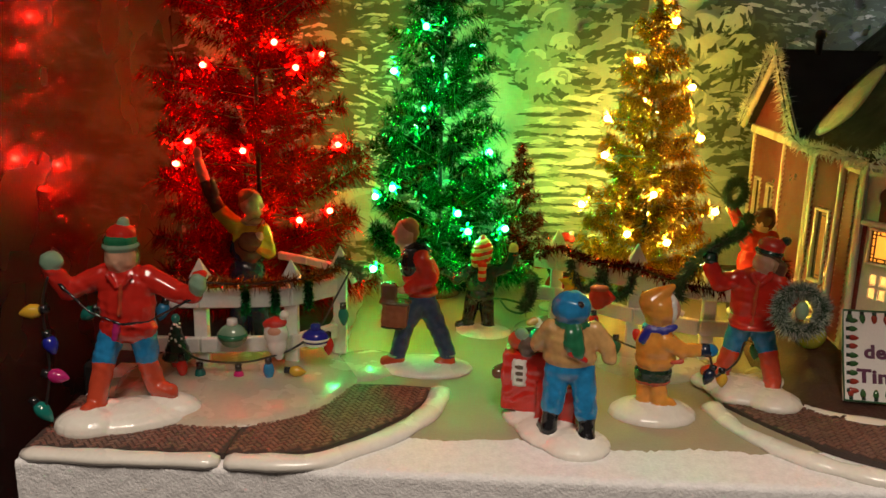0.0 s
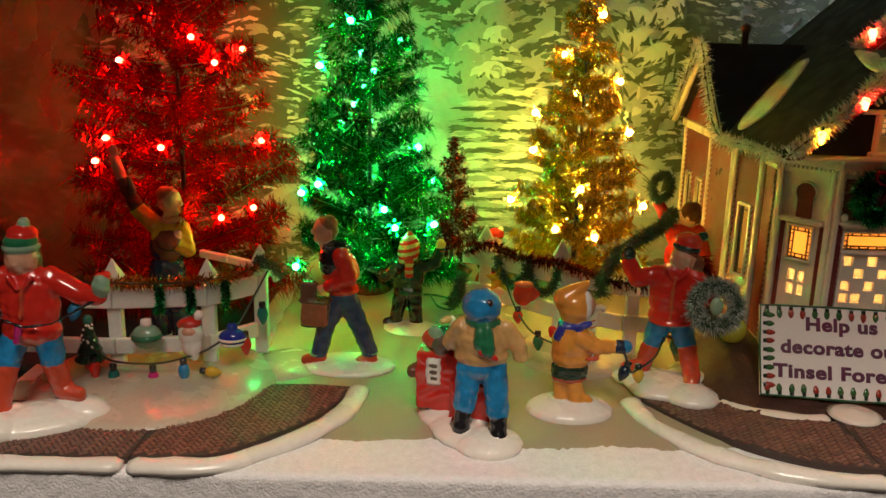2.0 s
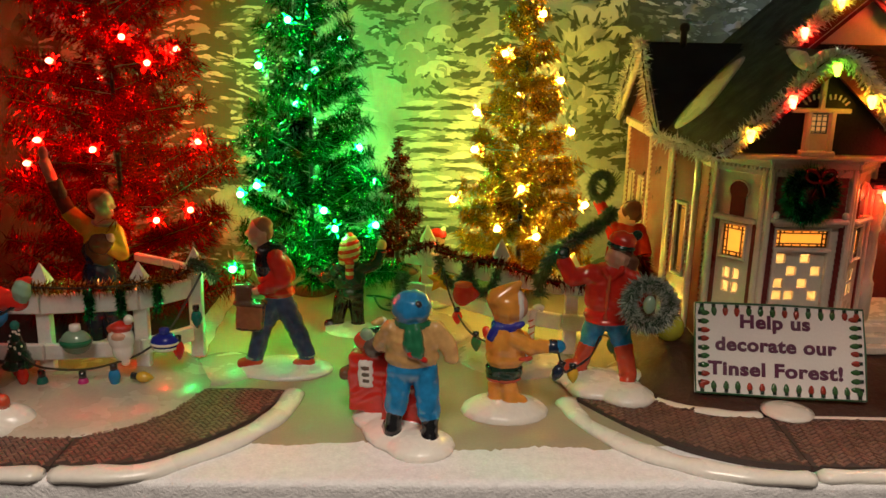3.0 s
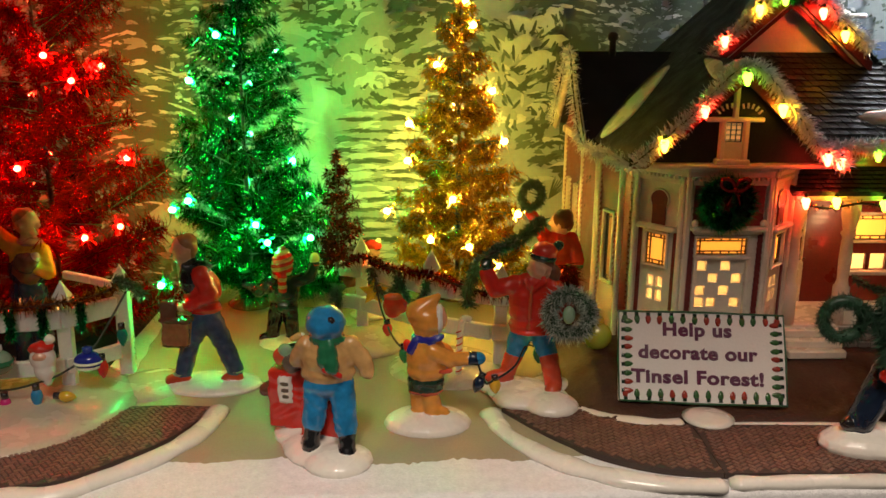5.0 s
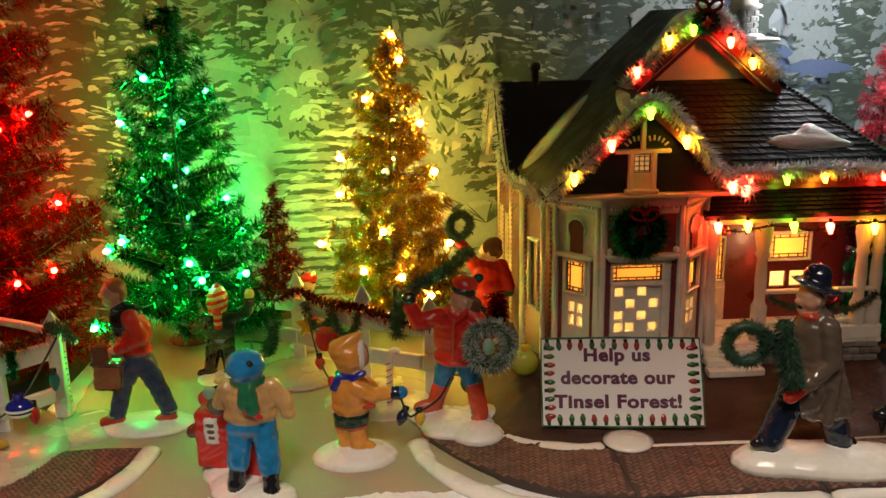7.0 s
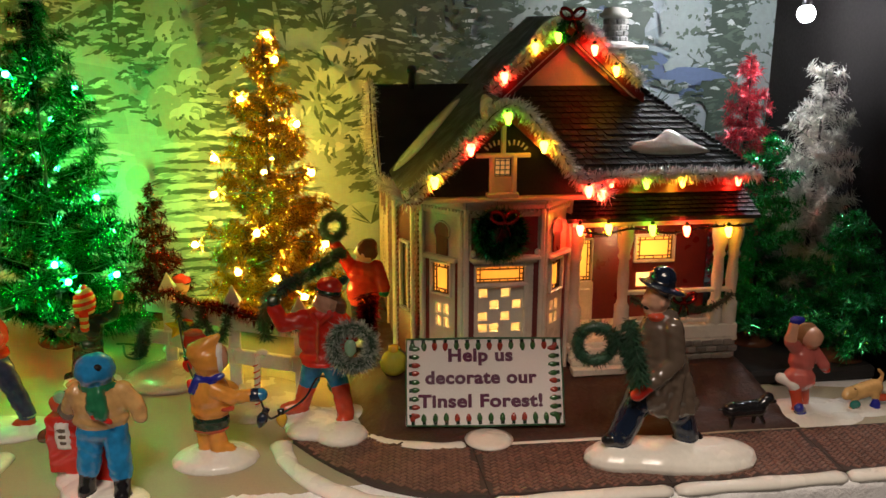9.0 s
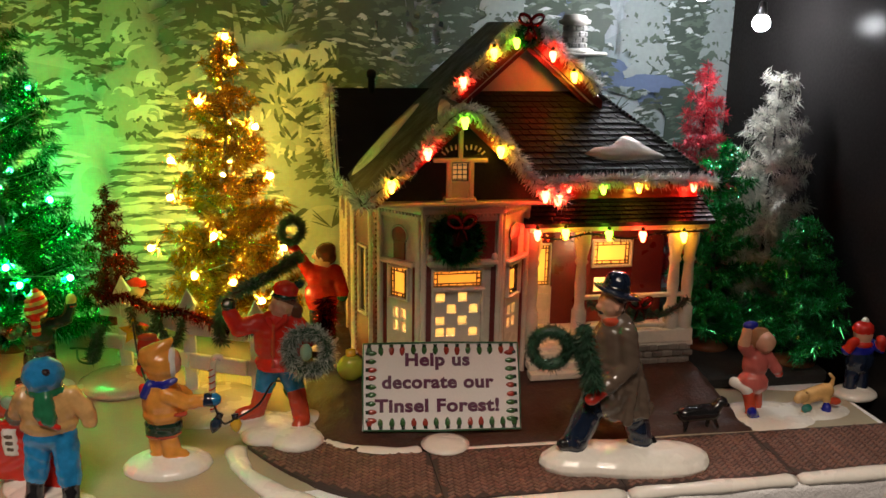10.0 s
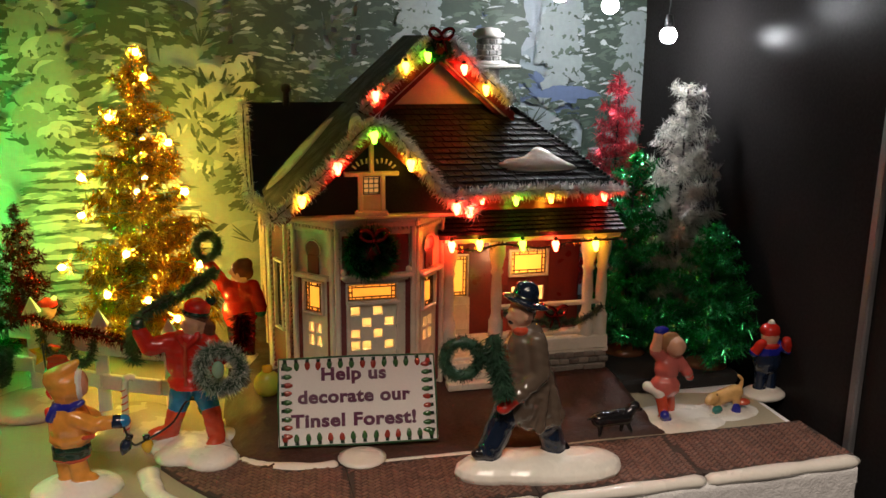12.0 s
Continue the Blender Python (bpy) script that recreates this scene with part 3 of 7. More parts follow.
# ---- tinsel ----
def strips(b, a, c, count, length, width, rg, mat=0, lift=0.0, spread=1.0):
    """Thin foil strips standing off the wire from a to c."""
    a, c = np.array(a, float), np.array(c, float)
    d, u, w = basis(c - a)
    rs = np.random.RandomState(rg.randrange(1 << 30))

    def some(lo, hi, *shape):
        return rs.uniform(lo, hi, (count, *shape))

    o = a + (c - a) * some(0, 1, 1)
    th = some(0, 2 * math.pi, 1)
    v = (np.cos(th) * u + np.sin(th) * w) * spread + d * some(-0.15, 0.75, 1)
    v /= np.linalg.norm(v, axis=1)[:, None]
    ln = length * some(0.5, 1.1, 1)
    side = np.cross(v, some(-1, 1, 3))
    side *= width / (2 * np.maximum(1e-6, np.linalg.norm(side, axis=1)[:, None]))
    m = o + v * ln * 0.55 + np.array((0, 0, 1.0)) * lift * ln * some(0, 0.6, 1)
    e_ = o + v * ln + some(-1, 1, 3) * (1, 1, 0.9) * ln * 0.22 - np.array((0, 0, 0.09)) * ln
    n0 = len(b.v)
    b.v += [tuple(p) for p in np.stack([o - side, o + side, m + side, m - side, e_], 1).reshape(-1, 3).tolist()]
    for i in range(n0, n0 + 5 * count, 5):
        b.f += [(i, i + 1, i + 2, i + 3), (i + 3, i + 2, i + 4)]
    b.m += [mat] * (2 * count)
    b.s += [False] * (2 * count)


def led(parent, colour, at, toward, r=0.0016):
    """One lit miniature bulb: a clear coloured lens with a hot tip on a green socket."""
    d, u, w = basis(toward)
    at = np.array(at, float)
    socket = Build().tube([at - d * r * 2.6, at - d * r * 0.6], r * 0.62, 0, 7)
    lens = Build().tube([at - d * r * 0.9, at - d * r * 0.2, at + d * r * 0.6, at + d * r * 1.3], [r * 0.65, r * 1.0, r * 0.98, r * 0.55], 0, 10)
    bulb = part("bulb", lens, LENS[colour], parent, "lit %s bulb" % colour)
    part("tip", Build().ell(at + d * r * 0.5 + np.array((0, -r * 1.05, 0)), (r * 0.55, r * 0.55, r * 0.55), 0, None, 10), LEDS[colour], bulb)
    part("socket", socket, GREENWIRE, bulb)


def tinsel_tree(label, at, height, radius, mat, seed, colour=None, bulbs=(), count=9000, power=0.85, strip=0.0075, width=0.00045, base_h=0.02, wave=0.18, branches=90):
    rg = random.Random(seed)
    x, y, z = at
    tr = thing("tinsel_tree", label, "tinsel tree", "tinsel trees", at=at)
    part("trunk", Build().tube([(x, y, z), (x, y, z + height)], [0.0018, 0.0006], 0, 8), WIRE, tr)
    part("stand", Build().lathe((x, y, z - 0.001), [(0.001, 0), (0.014, 0), (0.015, 0.002), (0.010, 0.005), (0.003, 0.007)], 0, 16), BROWN, tr)
    b, wires = Build(), Build()
    per = count // branches
    for k in range(branches):
        f = (k + rg.random()) / branches
        f = 1 - (1 - f) ** 0.72
        h = base_h + (height - base_h) * f
        th = k * 2.39996 + rg.uniform(-0.3, 0.3)
        rr = radius * (1 - f) ** power * (1 + rg.uniform(-wave, wave)) + 0.004
        a = (x, y, z + h)
        e = (x + rr * math.cos(th), y + rr * math.sin(th), z + h + rr * rg.uniform(0.05, 0.75))
        wires.tube([a, e], 0.00025, 0, 4)
        n = int(per * (0.40 + 1.2 * (1 - f)))
        mid = tuple(a[i] * 0.82 + e[i] * 0.18 for i in range(3))
        strips(b, mid, e, n, strip * (0.75 + 0.35 * (1 - f)), width, rg)
    strips(b, (x, y, z + height * 0.7), (x, y, z + height + 0.002), per * 3, strip * 0.8, width, rg)
    for p in bulbs:
        d, _, _ = basis((p[0] - x, p[1] - y - 0.02, 0.0))
        strips(b, np.array(p) - d * 0.007, np.array(p) + d * 0.0005, 90, strip * 0.9, width, rg)
        wires.tube([(x, y, p[2] - 0.004), np.array(p) - d * 0.004], 0.00025, 0, 4)
    tagged(part("tinsel", b, mat, tr), kind="stuff")
    tagged(part("branch_wire", wires, GREENWIRE, tr), kind="stuff")
    for p in bulbs:
        d = (p[0] - x, p[1] - y - 0.02, 0.01)
        led(tr, colour, p, d)
    for i in range(len(bulbs)):
        # extra bulbs added behind the tree to brighten the backdrop
        f = (i + 0.5) / len(bulbs) * 0.85
        a = math.atan2(y, x - 0.07) + 0.55 * (i * 0.618 % 1 - 0.5)
        q = radius * (1 - f) ** power * 0.95 + 0.004
        p = (x + q * math.cos(a), min(y + q * math.sin(a), YB - 0.012), z + base_h + 0.02 + (height - 0.05) * f)
        led(tr, colour, p, (math.cos(a), math.sin(a), 0.1))
    return tr


# ---- tinsel trees ----
RED_BULBS = [(-0.1503, 0.4740, 0.1500), (-0.1004, 0.4740, 0.1498), (-0.0880, 0.4850, 0.1566), (-0.1095, 0.4650, 0.1630), (-0.1610, 0.4750, 0.1085), (-0.1265, 0.4600, 0.1063), (-0.1698, 0.4800, 0.0950), (-0.0805, 0.4900, 0.1070), (-0.0979, 0.4650, 0.0682), (-0.0839, 0.4800, 0.0709), (-0.1329, 0.4600, 0.1901)]
GREEN_BULBS = [(-0.0330, 0.5130, 0.1727), (-0.0063, 0.5450, 0.1624), (-0.0523, 0.5250, 0.1467), (-0.0376, 0.5100, 0.1170), (0.0051, 0.5250, 0.1001), (0.0142, 0.5200, 0.0814), (-0.0601, 0.5000, 0.0759), (-0.0497, 0.4950, 0.0822), (-0.0118, 0.4900, 0.0695), (-0.0056, 0.4900, 0.0591), (0.0160, 0.5100, 0.0569), (-0.0552, 0.4510, 0.0460)]
GOLD_BULBS = [(0.1073, 0.5440, 0.1933), (0.1120, 0.5350, 0.1790), (0.0908, 0.5347, 0.1558), (0.1235, 0.5300, 0.1414), (0.0745, 0.5250, 0.1224), (0.0736, 0.5200, 0.1012), (0.1313, 0.5300, 0.1117), (0.0993, 0.4950, 0.0830), (0.0615, 0.5150, 0.0721), (0.0870, 0.5000, 0.0582), (0.1091, 0.4950, 0.0551), (0.1386, 0.5100, 0.0712), (0.1255, 0.4800, 0.0480)]
tinsel_tree("tall red tinsel tree with lit red bulbs", (-0.130, 0.505, -0.002), 0.289, 0.058, T_RED, 11, "red", RED_BULBS, 58000, 0.34, 0.0105, 0.00042, -0.002, 0.2, 130)
tinsel_tree("tall green tinsel tree with lit green bulbs", (-0.024, 0.532, 0.0095), 0.1995, 0.046, T_GREEN, 12, "green", GREEN_BULBS, 46000, 0.55, 0.0100, 0.00040, 0.002, 0.2, 90)
tinsel_tree("gold tinsel tree with lit warm yellow bulbs", (0.105, 0.545, 0.0105), 0.1815, 0.038, T_GOLD, 13, "gold", GOLD_BULBS, 42000, 0.65, 0.0086, 0.00040, 0.002, 0.2, 90)
tinsel_tree("small dark red tinsel tree without lights", (0.027, 0.570, 0.0110), 0.087, 0.019, T_DKRED, 14, None, (), 5500, 0.9, 0.0065, 0.0005, 0.004, 0.15, 50)
tinsel_tree("slim pinkish red tinsel tree without lights", (0.409, 0.525, 0.0090), 0.170, 0.017, T_PINK, 15, None, (), 14000, 0.32, 0.0085, 0.00045, 0.02, 0.3, 60)
tinsel_tree("slim white bristle tree without lights", (0.438, 0.488, 0.0090), 0.166, 0.026, WHITEBRISTLE, 16, None, (), 15000, 0.5, 0.0090, 0.0004, 0.02, 0.3, 70)
tinsel_tree("slim dark green tinsel tree beside the house", (0.400, 0.478, 0.0090), 0.124, 0.025, T_PINE, 17, None, (), 17000, 0.32, 0.0070, 0.00055, 0.002, 0.15, 80)
tinsel_tree("short dark green tinsel tree behind the playing figures", (0.440, 0.446, 0.0090), 0.086, 0.027, T_PINE, 18, None, (), 14000, 0.6, 0.0070, 0.00055, 0.002, 0.15, 80)


# ---- hanging white lamps ----
def hanging_lamp(p, r):
    lamp = thing("hanging_lamp", "round white lit bulb on a thin hanging cord", "lamp", "hanging white lamps", at=p)
    part("bulb", Build().ell(p, (r, r, r)), LEDS["white"], lamp)
    part("socket", Build().lathe((p[0], p[1], p[2] + r * 0.8), [(r * 0.5, 0), (r * 0.55, 0.002), (r * 0.4, 0.008), (r * 0.1, 0.009)], 0, 12), WIRE, lamp)
    part("cord", Build().tube([(p[0], p[1], p[2] + r), (p[0] + 0.002, p[1], 0.35), (p[0], p[1], TOP + 0.012)], 0.0006, 0, 5), WIRE, lamp)


for q in ((0.3878, 0.500, 0.2239), (0.4298, 0.503, 0.2066), (0.3630, 0.520, 0.2310)):
    hanging_lamp(q, 0.0052)


# ---- bark ground under the house ----
def mulch():
    b = Build()
    nx, ny = 110, 90
    x0, x1, y0, y1 = 0.148, 0.378, 0.374, 0.592
    pts = []
    for j in range(ny + 1):
        for i in range(nx + 1):
            x, y = x0 + (x1 - x0) * i / nx, y0 + (y1 - y0) * j / ny
            e = min(1, (x - x0) / 0.02, (x1 - x) / 0.012, (y - y0) / 0.006)
            rise = 0.004 + 0.0135 * min(1, max(0, (y - 0.385) / 0.040))
            z = max(0, e) ** 0.6 * rise + (0.0011 * noise.noise((x * 120, y * 240, 1)) + 0.0009 * noise.noise((x * 330, y * 420, 4))) * min(1, max(0, e * 2)) * (1 if y < 0.43 else 0.3)
            pts.append((x, y, max(z, ground_z(x, y) - 0.002 if e <= 0 else 0)))
    w = nx + 1
    b.add(pts, [(j * w + i, j * w + i + 1, (j + 1) * w + i + 1, (j + 1) * w + i) for j in range(ny) for i in range(nx)], 0, True)
    solo("bark_mound", b, MULCH, "dark brown bark mound sloping down from the house to the street", "mound")


mulch()


# ---- the lit porcelain house ----
def wall(b, p0, p1, z0, z1, holes=(), thick=0.002, mat=0, out=0.0):
    """A wall from p0 to p1 (outside on its right-hand side) with rectangular openings (u0, u1, z0, z1) in metres."""
    p0, p1 = np.array(p0, float), np.array(p1, float)
    ln = np.linalg.norm(p1 - p0)
    d = (p1 - p0) / ln
    n = np.array((d[1], -d[0]))
    us = sorted({0, ln, *[h[i] for h in holes for i in (0, 1)]})
    zs = sorted({z0, z1, *[h[i] for h in holes for i in (2, 3)]})
    yaw = Matrix.Rotation(math.atan2(d[1], d[0]), 4, "Z")
    for i in range(len(us) - 1):
        for j in range(len(zs) - 1):
            u, z = (us[i] + us[i + 1]) / 2, (zs[j] + zs[j + 1]) / 2
            if any(h[0] < u < h[1] and h[2] < z < h[3] for h in holes):
                continue
            c = p0 + d * u + n * (out - thick / 2)
            b.box((c[0], c[1], z), (us[i + 1] - us[i], thick, zs[j + 1] - zs[j]), mat, 0, yaw)
    return b


def on_wall(b, p0, p1, u0, u1, z0, z1, proud, thick, mat=0, bev=0.0003):
    """A bevelled board on a wall's outer face."""
    p0, p1 = np.array(p0, float), np.array(p1, float)
    d = (p1 - p0) / np.linalg.norm(p1 - p0)
    n = np.array((d[1], -d[0]))
    c = p0 + d * (u0 + u1) / 2 + n * (proud - thick / 2)
    return b.box((c[0], c[1], (z0 + z1) / 2), (u1 - u0, thick, z1 - z0), mat, bev, Matrix.Rotation(math.atan2(d[1], d[0]), 4, "Z"))


def siding(b, p0, p1, u0, u1, z0, z1, holes=(), step=0.0030):
    """Overlapping clapboards on a wall."""
    p0, p1 = np.array(p0, float), np.array(p1, float)
    d = (p1 - p0) / np.linalg.norm(p1 - p0)
    n = np.array((d[1], -d[0]))
    z = z0
    while z < z1 - 1e-6:
        t = min(z + step, z1)
        cuts = sorted({u0, u1, *[min(max(h[i], u0), u1) for h in holes for i in (0, 1) if h[2] < t and h[3] > z]})
        for a, c in zip(cuts, cuts[1:]):
            m = (a + c) / 2
            if c - a < 1e-5 or any(h[0] < m < h[1] and h[2] < t and h[3] > z for h in holes):
                continue
            q = [p0 + d * a, p0 + d * c]
            v = [(*(q[0] + n * 0.0015), z), (*(q[1] + n * 0.0015), z), (*(q[1] + n * 0.0002), t), (*(q[0] + n * 0.0002), t), (*q[0], z), (*q[1], z)]
            b.add(v, [(0, 1, 2, 3), (4, 5, 1, 0)])
        z = t
    return b


def shingles(b, a, bb, c, d, rows, wide, rg, lift=0.0011):
    """Rows of shingles over the four-cornered plane a, bb (eave), c, d (top)."""
    a, bb, c, d = (np.array(p, float) for p in (a, bb, c, d))
    n = np.cross(bb - a, d - a)
    n /= np.linalg.norm(n)
    for r in range(rows):
        f0, f1 = r / rows, min(1, (r + 1.25) / rows)
        l0, r0, l1, r1 = a + (d - a) * f0, bb + (c - bb) * f0, a + (d - a) * f1, bb + (c - bb) * f1
        k = max(1, int(np.linalg.norm(r0 - l0) / wide))
        sh = 0.5 if r % 2 else 0
        for i in range(-1, k):
            s0, s1 = max(0, (i + sh + 0.04) / k), min(1, (i + sh + 0.96) / k)
            if s1 - s0 < 0.1 / k:
                continue
            h = lift * rg.uniform(0.8, 1.25)
            p = [l0 + (r0 - l0) * s0, l0 + (r0 - l0) * s1, l1 + (r1 - l1) * s1, l1 + (r1 - l1) * s0]
            v = [p[0] + n * h, p[1] + n * h, p[2] + n * 0.0001, p[3] + n * 0.0001, p[0] - n * 0.0001, p[1] - n * 0.0001]
            b.add(v, [(0, 1, 2, 3), (4, 5, 1, 0), (4, 0, 3), (5, 2, 1)])
    return b


def window(house, p0, p1, u0, u1, z0, z1, nu, nz, frame_w=0.0016, edge=True, film=PANE):
    """A leaded window in a wall's opening: frame, amber pane and lead bars round its edge."""
    fr = Build()
    for q in ((u0 - frame_w, u1 + frame_w, z1, z1 + frame_w), (u0 - frame_w, u1 + frame_w, z0 - frame_w, z0), (u0 - frame_w, u0, z0, z1), (u1, u1 + frame_w, z0, z1)):
        on_wall(fr, p0, p1, *q, 0.0020, 0.0030)
    win = part("window", fr, CREAM, house, "cream window frame with amber leaded glass")
    part("pane", on_wall(Build(), p0, p1, u0, u1, z0, z1, -0.0006, 0.0002, 0, 0), film, win)
    ld = Build()
    t = 0.00028
    if edge:
        iu, iz = min((u1 - u0) * 0.18, 0.0022), min((z1 - z0) * 0.2, 0.0022)
        for u in (u0 + t, u0 + iu, u1 - iu, u1 - t):
            on_wall(ld, p0, p1, u - t, u + t, z0, z1, 0.0002, 0.0007, 0, 0)
        for z in (z0 + t, z0 + iz, z1 - iz, z1 - t):
            on_wall(ld, p0, p1, u0, u1, z - t, z + t, 0.0003, 0.0007, 0, 0)
        for i in range(1, nu):
            u = u0 + (u1 - u0) * i / nu
            on_wall(ld, p0, p1, u - t, u + t, z1 - iz, z1, 0.0002, 0.0007, 0, 0)
            on_wall(ld, p0, p1, u - t, u + t, z0, z0 + iz, 0.0002, 0.0007, 0, 0)
        for j in range(1, nz):
            z = z0 + (z1 - z0) * j / nz
            on_wall(ld, p0, p1, u0, u0 + iu, z - t, z + t, 0.0003, 0.0007, 0, 0)
            on_wall(ld, p0, p1, u1 - iu, u1, z - t, z + t, 0.0003, 0.0007, 0, 0)
    else:
        for i in range(1, nu):
            u = u0 + (u1 - u0) * i / nu
            on_wall(ld, p0, p1, u - t, u + t, z0, z1, 0.0002, 0.0007, 0, 0)
        for j in range(1, nz):
            z = z0 + (z1 - z0) * j / nz
            on_wall(ld, p0, p1, u0, u1, z - t, z + t, 0.0003, 0.0007, 0, 0)
    part("lead_lattice", ld, LEAD, win)
    return win


def snow_patch(b, pts, h):
    """A soft lump of snow lying on a slope, from its outline (corners in space)."""
    p = [np.array(q) for q in spline(pts, 5, True)]
    c = sum(p) / len(p)
    n = np.cross(p[0] - c, p[len(p) // 4] - c)
    n /= np.linalg.norm(n)
    if n[2] < 0:
        n = -n
    rows = []
    for f, e in ((1.0, -0.0004), (1.02, h * 0.45), (0.9, h * 0.8), (0.6, h), (0.25, h * 1.1), (0.02, h * 1.12)):
        rows.append([c + (q - c) * f + n * e * (1 + 0.2 * f * noise.noise((q[0] * 90, q[1] * 90, f))) for q in p])
    return b.rings(rows)


def house():
    hs = thing("lit_house", "lit porcelain cottage with red siding, cream trim and dark roof", "model house", at=(0.27, 0.50, 0.017))
    rg = random.Random(3)
    Z0, Z1 = 0.0165, 0.119
    A, B_, C, D, E_, F_ = (0.187, 0.450), (0.187, 0.433), (0.2075, 0.411), (0.2465, 0.411), (0.267, 0.433), (0.267, 0.470)
    G, H, I, J = (0.363, 0.470), (0.363, 0.575), (0.178, 0.575), (0.178, 0.472)
    # openings
    front_door = [(0.0062 + 0.0058 * i + 0.0006, 0.0062 + 0.0058 * (i + 1) - 0.0006, 0.046 + 0.0062 * j + 0.0008, 0.046 + 0.0062 * (j + 1) - 0.0008)
                  for i in range(4) for j in range(4) if (i + j) % 2 == 1 or j == 0 and i in (0, 3)]
    transom = (0.0052, 0.0300, 0.0735, 0.0820)
    side_win = (0.009, 0.0205, 0.0655, 0.0815)
    side_low = [(0.0105, 0.0140, 0.047, 0.0525), (0.0155, 0.0190, 0.047, 0.0525), (0.0105, 0.0140, 0.054, 0.0595), (0.0155, 0.0190, 0.054, 0.0595)]
    key = (0.0095, 0.0195, 0.0915, 0.1035)
    walls = [("cream", C, D, (*front_door, transom)), ("cream", B_, C, (side_win, *side_low)), ("cream", D, E_, (side_win, *side_low)), ("cream", A, B_, ()), ("red", E_, F_, ())]
    for mat, p, q, holes in walls:
        part("wall", wall(Build(), p, q, Z0, Z1, holes), CREAM, hs)
        if holes:
            part("pane", wall(Build(), p, q, 0.044, 0.084, (), 0.0003, 0, -0.0022), PANE, hs)
    porch_door = (0.0135, 0.0245, 0.0545, 0.0790)
    porch_win = (0.0520, 0.0740, 0.0660, 0.0800)
    porch_low = [(0.0530, 0.0620, 0.0490, 0.0580), (0.0645, 0.0735, 0.0490, 0.0580)]
    part("wall", wall(Build(), F_, G, Z0, Z1, (porch_door, porch_win, *porch_low)), SIDING, hs)
    part("pane", wall(Build(), F_, G, 0.048, 0.081, (), 0.0003, 0, -0.0022), PANE, hs)
    w1, w2, w3 = (0.012, 0.021, 0.046, 0.083), (0.036, 0.045, 0.046, 0.083), (0.013, 0.021, 0.042, 0.086)
    part("wall", wall(Build(), I, J, Z0, Z1, (w1, w2)), SIDING, hs)
    part("wall", wall(Build(), J, A, Z0, Z1, ((0.008, 0.0155, 0.046, 0.083),)), SIDING, hs)
    part("wall", wall(Build(), G, H, Z0, Z1), SIDING, hs)
    part("wall", wall(Build(), H, I, Z0, Z1), SIDING, hs)
    for w in (w1, w2):
        window(hs, I, J, *w, 1, 4, film=DIMPANE)
    window(hs, J, A, 0.008, 0.0155, 0.046, 0.083, 1, 4, film=DIMPANE)
    window(hs, C, D, *transom, 6, 2, 0.0012)
    window(hs, B_, C, *side_win, 3, 4, 0.0012)
    window(hs, D, E_, *side_win, 3, 4, 0.0012)
    window(hs, F_, G, *porch_door, 3, 5, 0.0010)
    window(hs, F_, G, *porch_win, 4, 3, 0.0016)
    # clapboards
    sd = siding(Build(), I, J, 0.002, 0.101, 0.020, 0.112, [(w[0] - 0.0016, w[1] + 0.0016, w[2] - 0.0016, w[3] + 0.0016) for w in (w1, w2)])
    siding(sd, J, A, 0.002, 0.0225, 0.020, 0.112, [(0.0064, 0.0171, 0.0444, 0.0846)])
    siding(sd, A, B_, 0.0022, 0.0150, 0.020, 0.107)
    pieces("clapboard", sd, 6, 2, SIDING, hs)
    sd = siding(Build(), C, D, 0.0025, 0.0365, 0.0880, 0.1100)
    siding(sd, C, D, 0.0016, 0.0042, 0.02, 0.0855), siding(sd, C, D, 0.0348, 0.0374, 0.02, 0.0855)
    pieces("clapboard", sd, 6, 2, SIDING, hs)
    pieces("clapboard", siding(Build(), F_, G, 0.026, 0.095, 0.030, 0.100, [(0.0500, 0.0760, 0.0, 0.0820)]), 6, 2, SIDING, hs)
    pieces("clapboard", siding(Build(), (0.268, 0.441), (0.366, 0.441), 0, 0.098, 0.112, 0.121), 6, 2, SIDING, hs)
    part("frieze", Build().box((0.317, 0.4435, 0.1165), (0.098, 0.004, 0.010)), SIDING, hs)
    # cream trim
    for p, q, u in ((C, D, 0.0), (C, D, 0.0388), (B_, C, 0.0022), (D, E_, 0.0280), (B_, C, 0.0275), (D, E_, 0.0025)):
        tr = Build()
        on_wall(tr, p, q, u - 0.0014, u + 0.0014, Z0, 0.112, 0.0022, 0.0030, 0, 0.0006)
        part("corner_post", tr, CREAM, hs)
    for p, q, ln in ((C, D, 0.039), (B_, C, 0.0301), (D, E_, 0.0301), (A, B_, 0.017)):
        part("cornice", on_wall(on_wall(on_wall(Build(), p, q, -0.002, ln + 0.002, 0.1115, 0.1145, 0.0030, 0.004), p, q, -0.003, ln + 0.003, 0.1145, 0.1165, 0.0045, 0.006), p, q, -0.001, ln + 0.001, 0.1075, 0.1100, 0.0015, 0.003), CREAM, hs)
        dn = Build()
        for i in range(int(ln / 0.0022)):
            on_wall(dn, p, q, i * 0.0022 + 0.0004, i * 0.0022 + 0.0014, 0.1100, 0.1114, 0.0030, 0.0025, 0, 0)
        tagged(part("dentil", dn, CREAM, hs), kind="stuff")
    part("ledge", on_wall(on_wall(Build(), C, D, 0.0012, 0.0378, 0.0855, 0.0880, 0.0052, 0.006, 0, 0.0008), C, D, 0.0030, 0.0360, 0.0840, 0.0855, 0.0030, 0.004), CREAM, hs)
    for u in (0.0030, 0.0360):
        part("knob", Build().ell((C[0] + u, C[1] - 0.0032, 0.0895), (0.0016, 0.0016, 0.0020)), CREAM, hs)
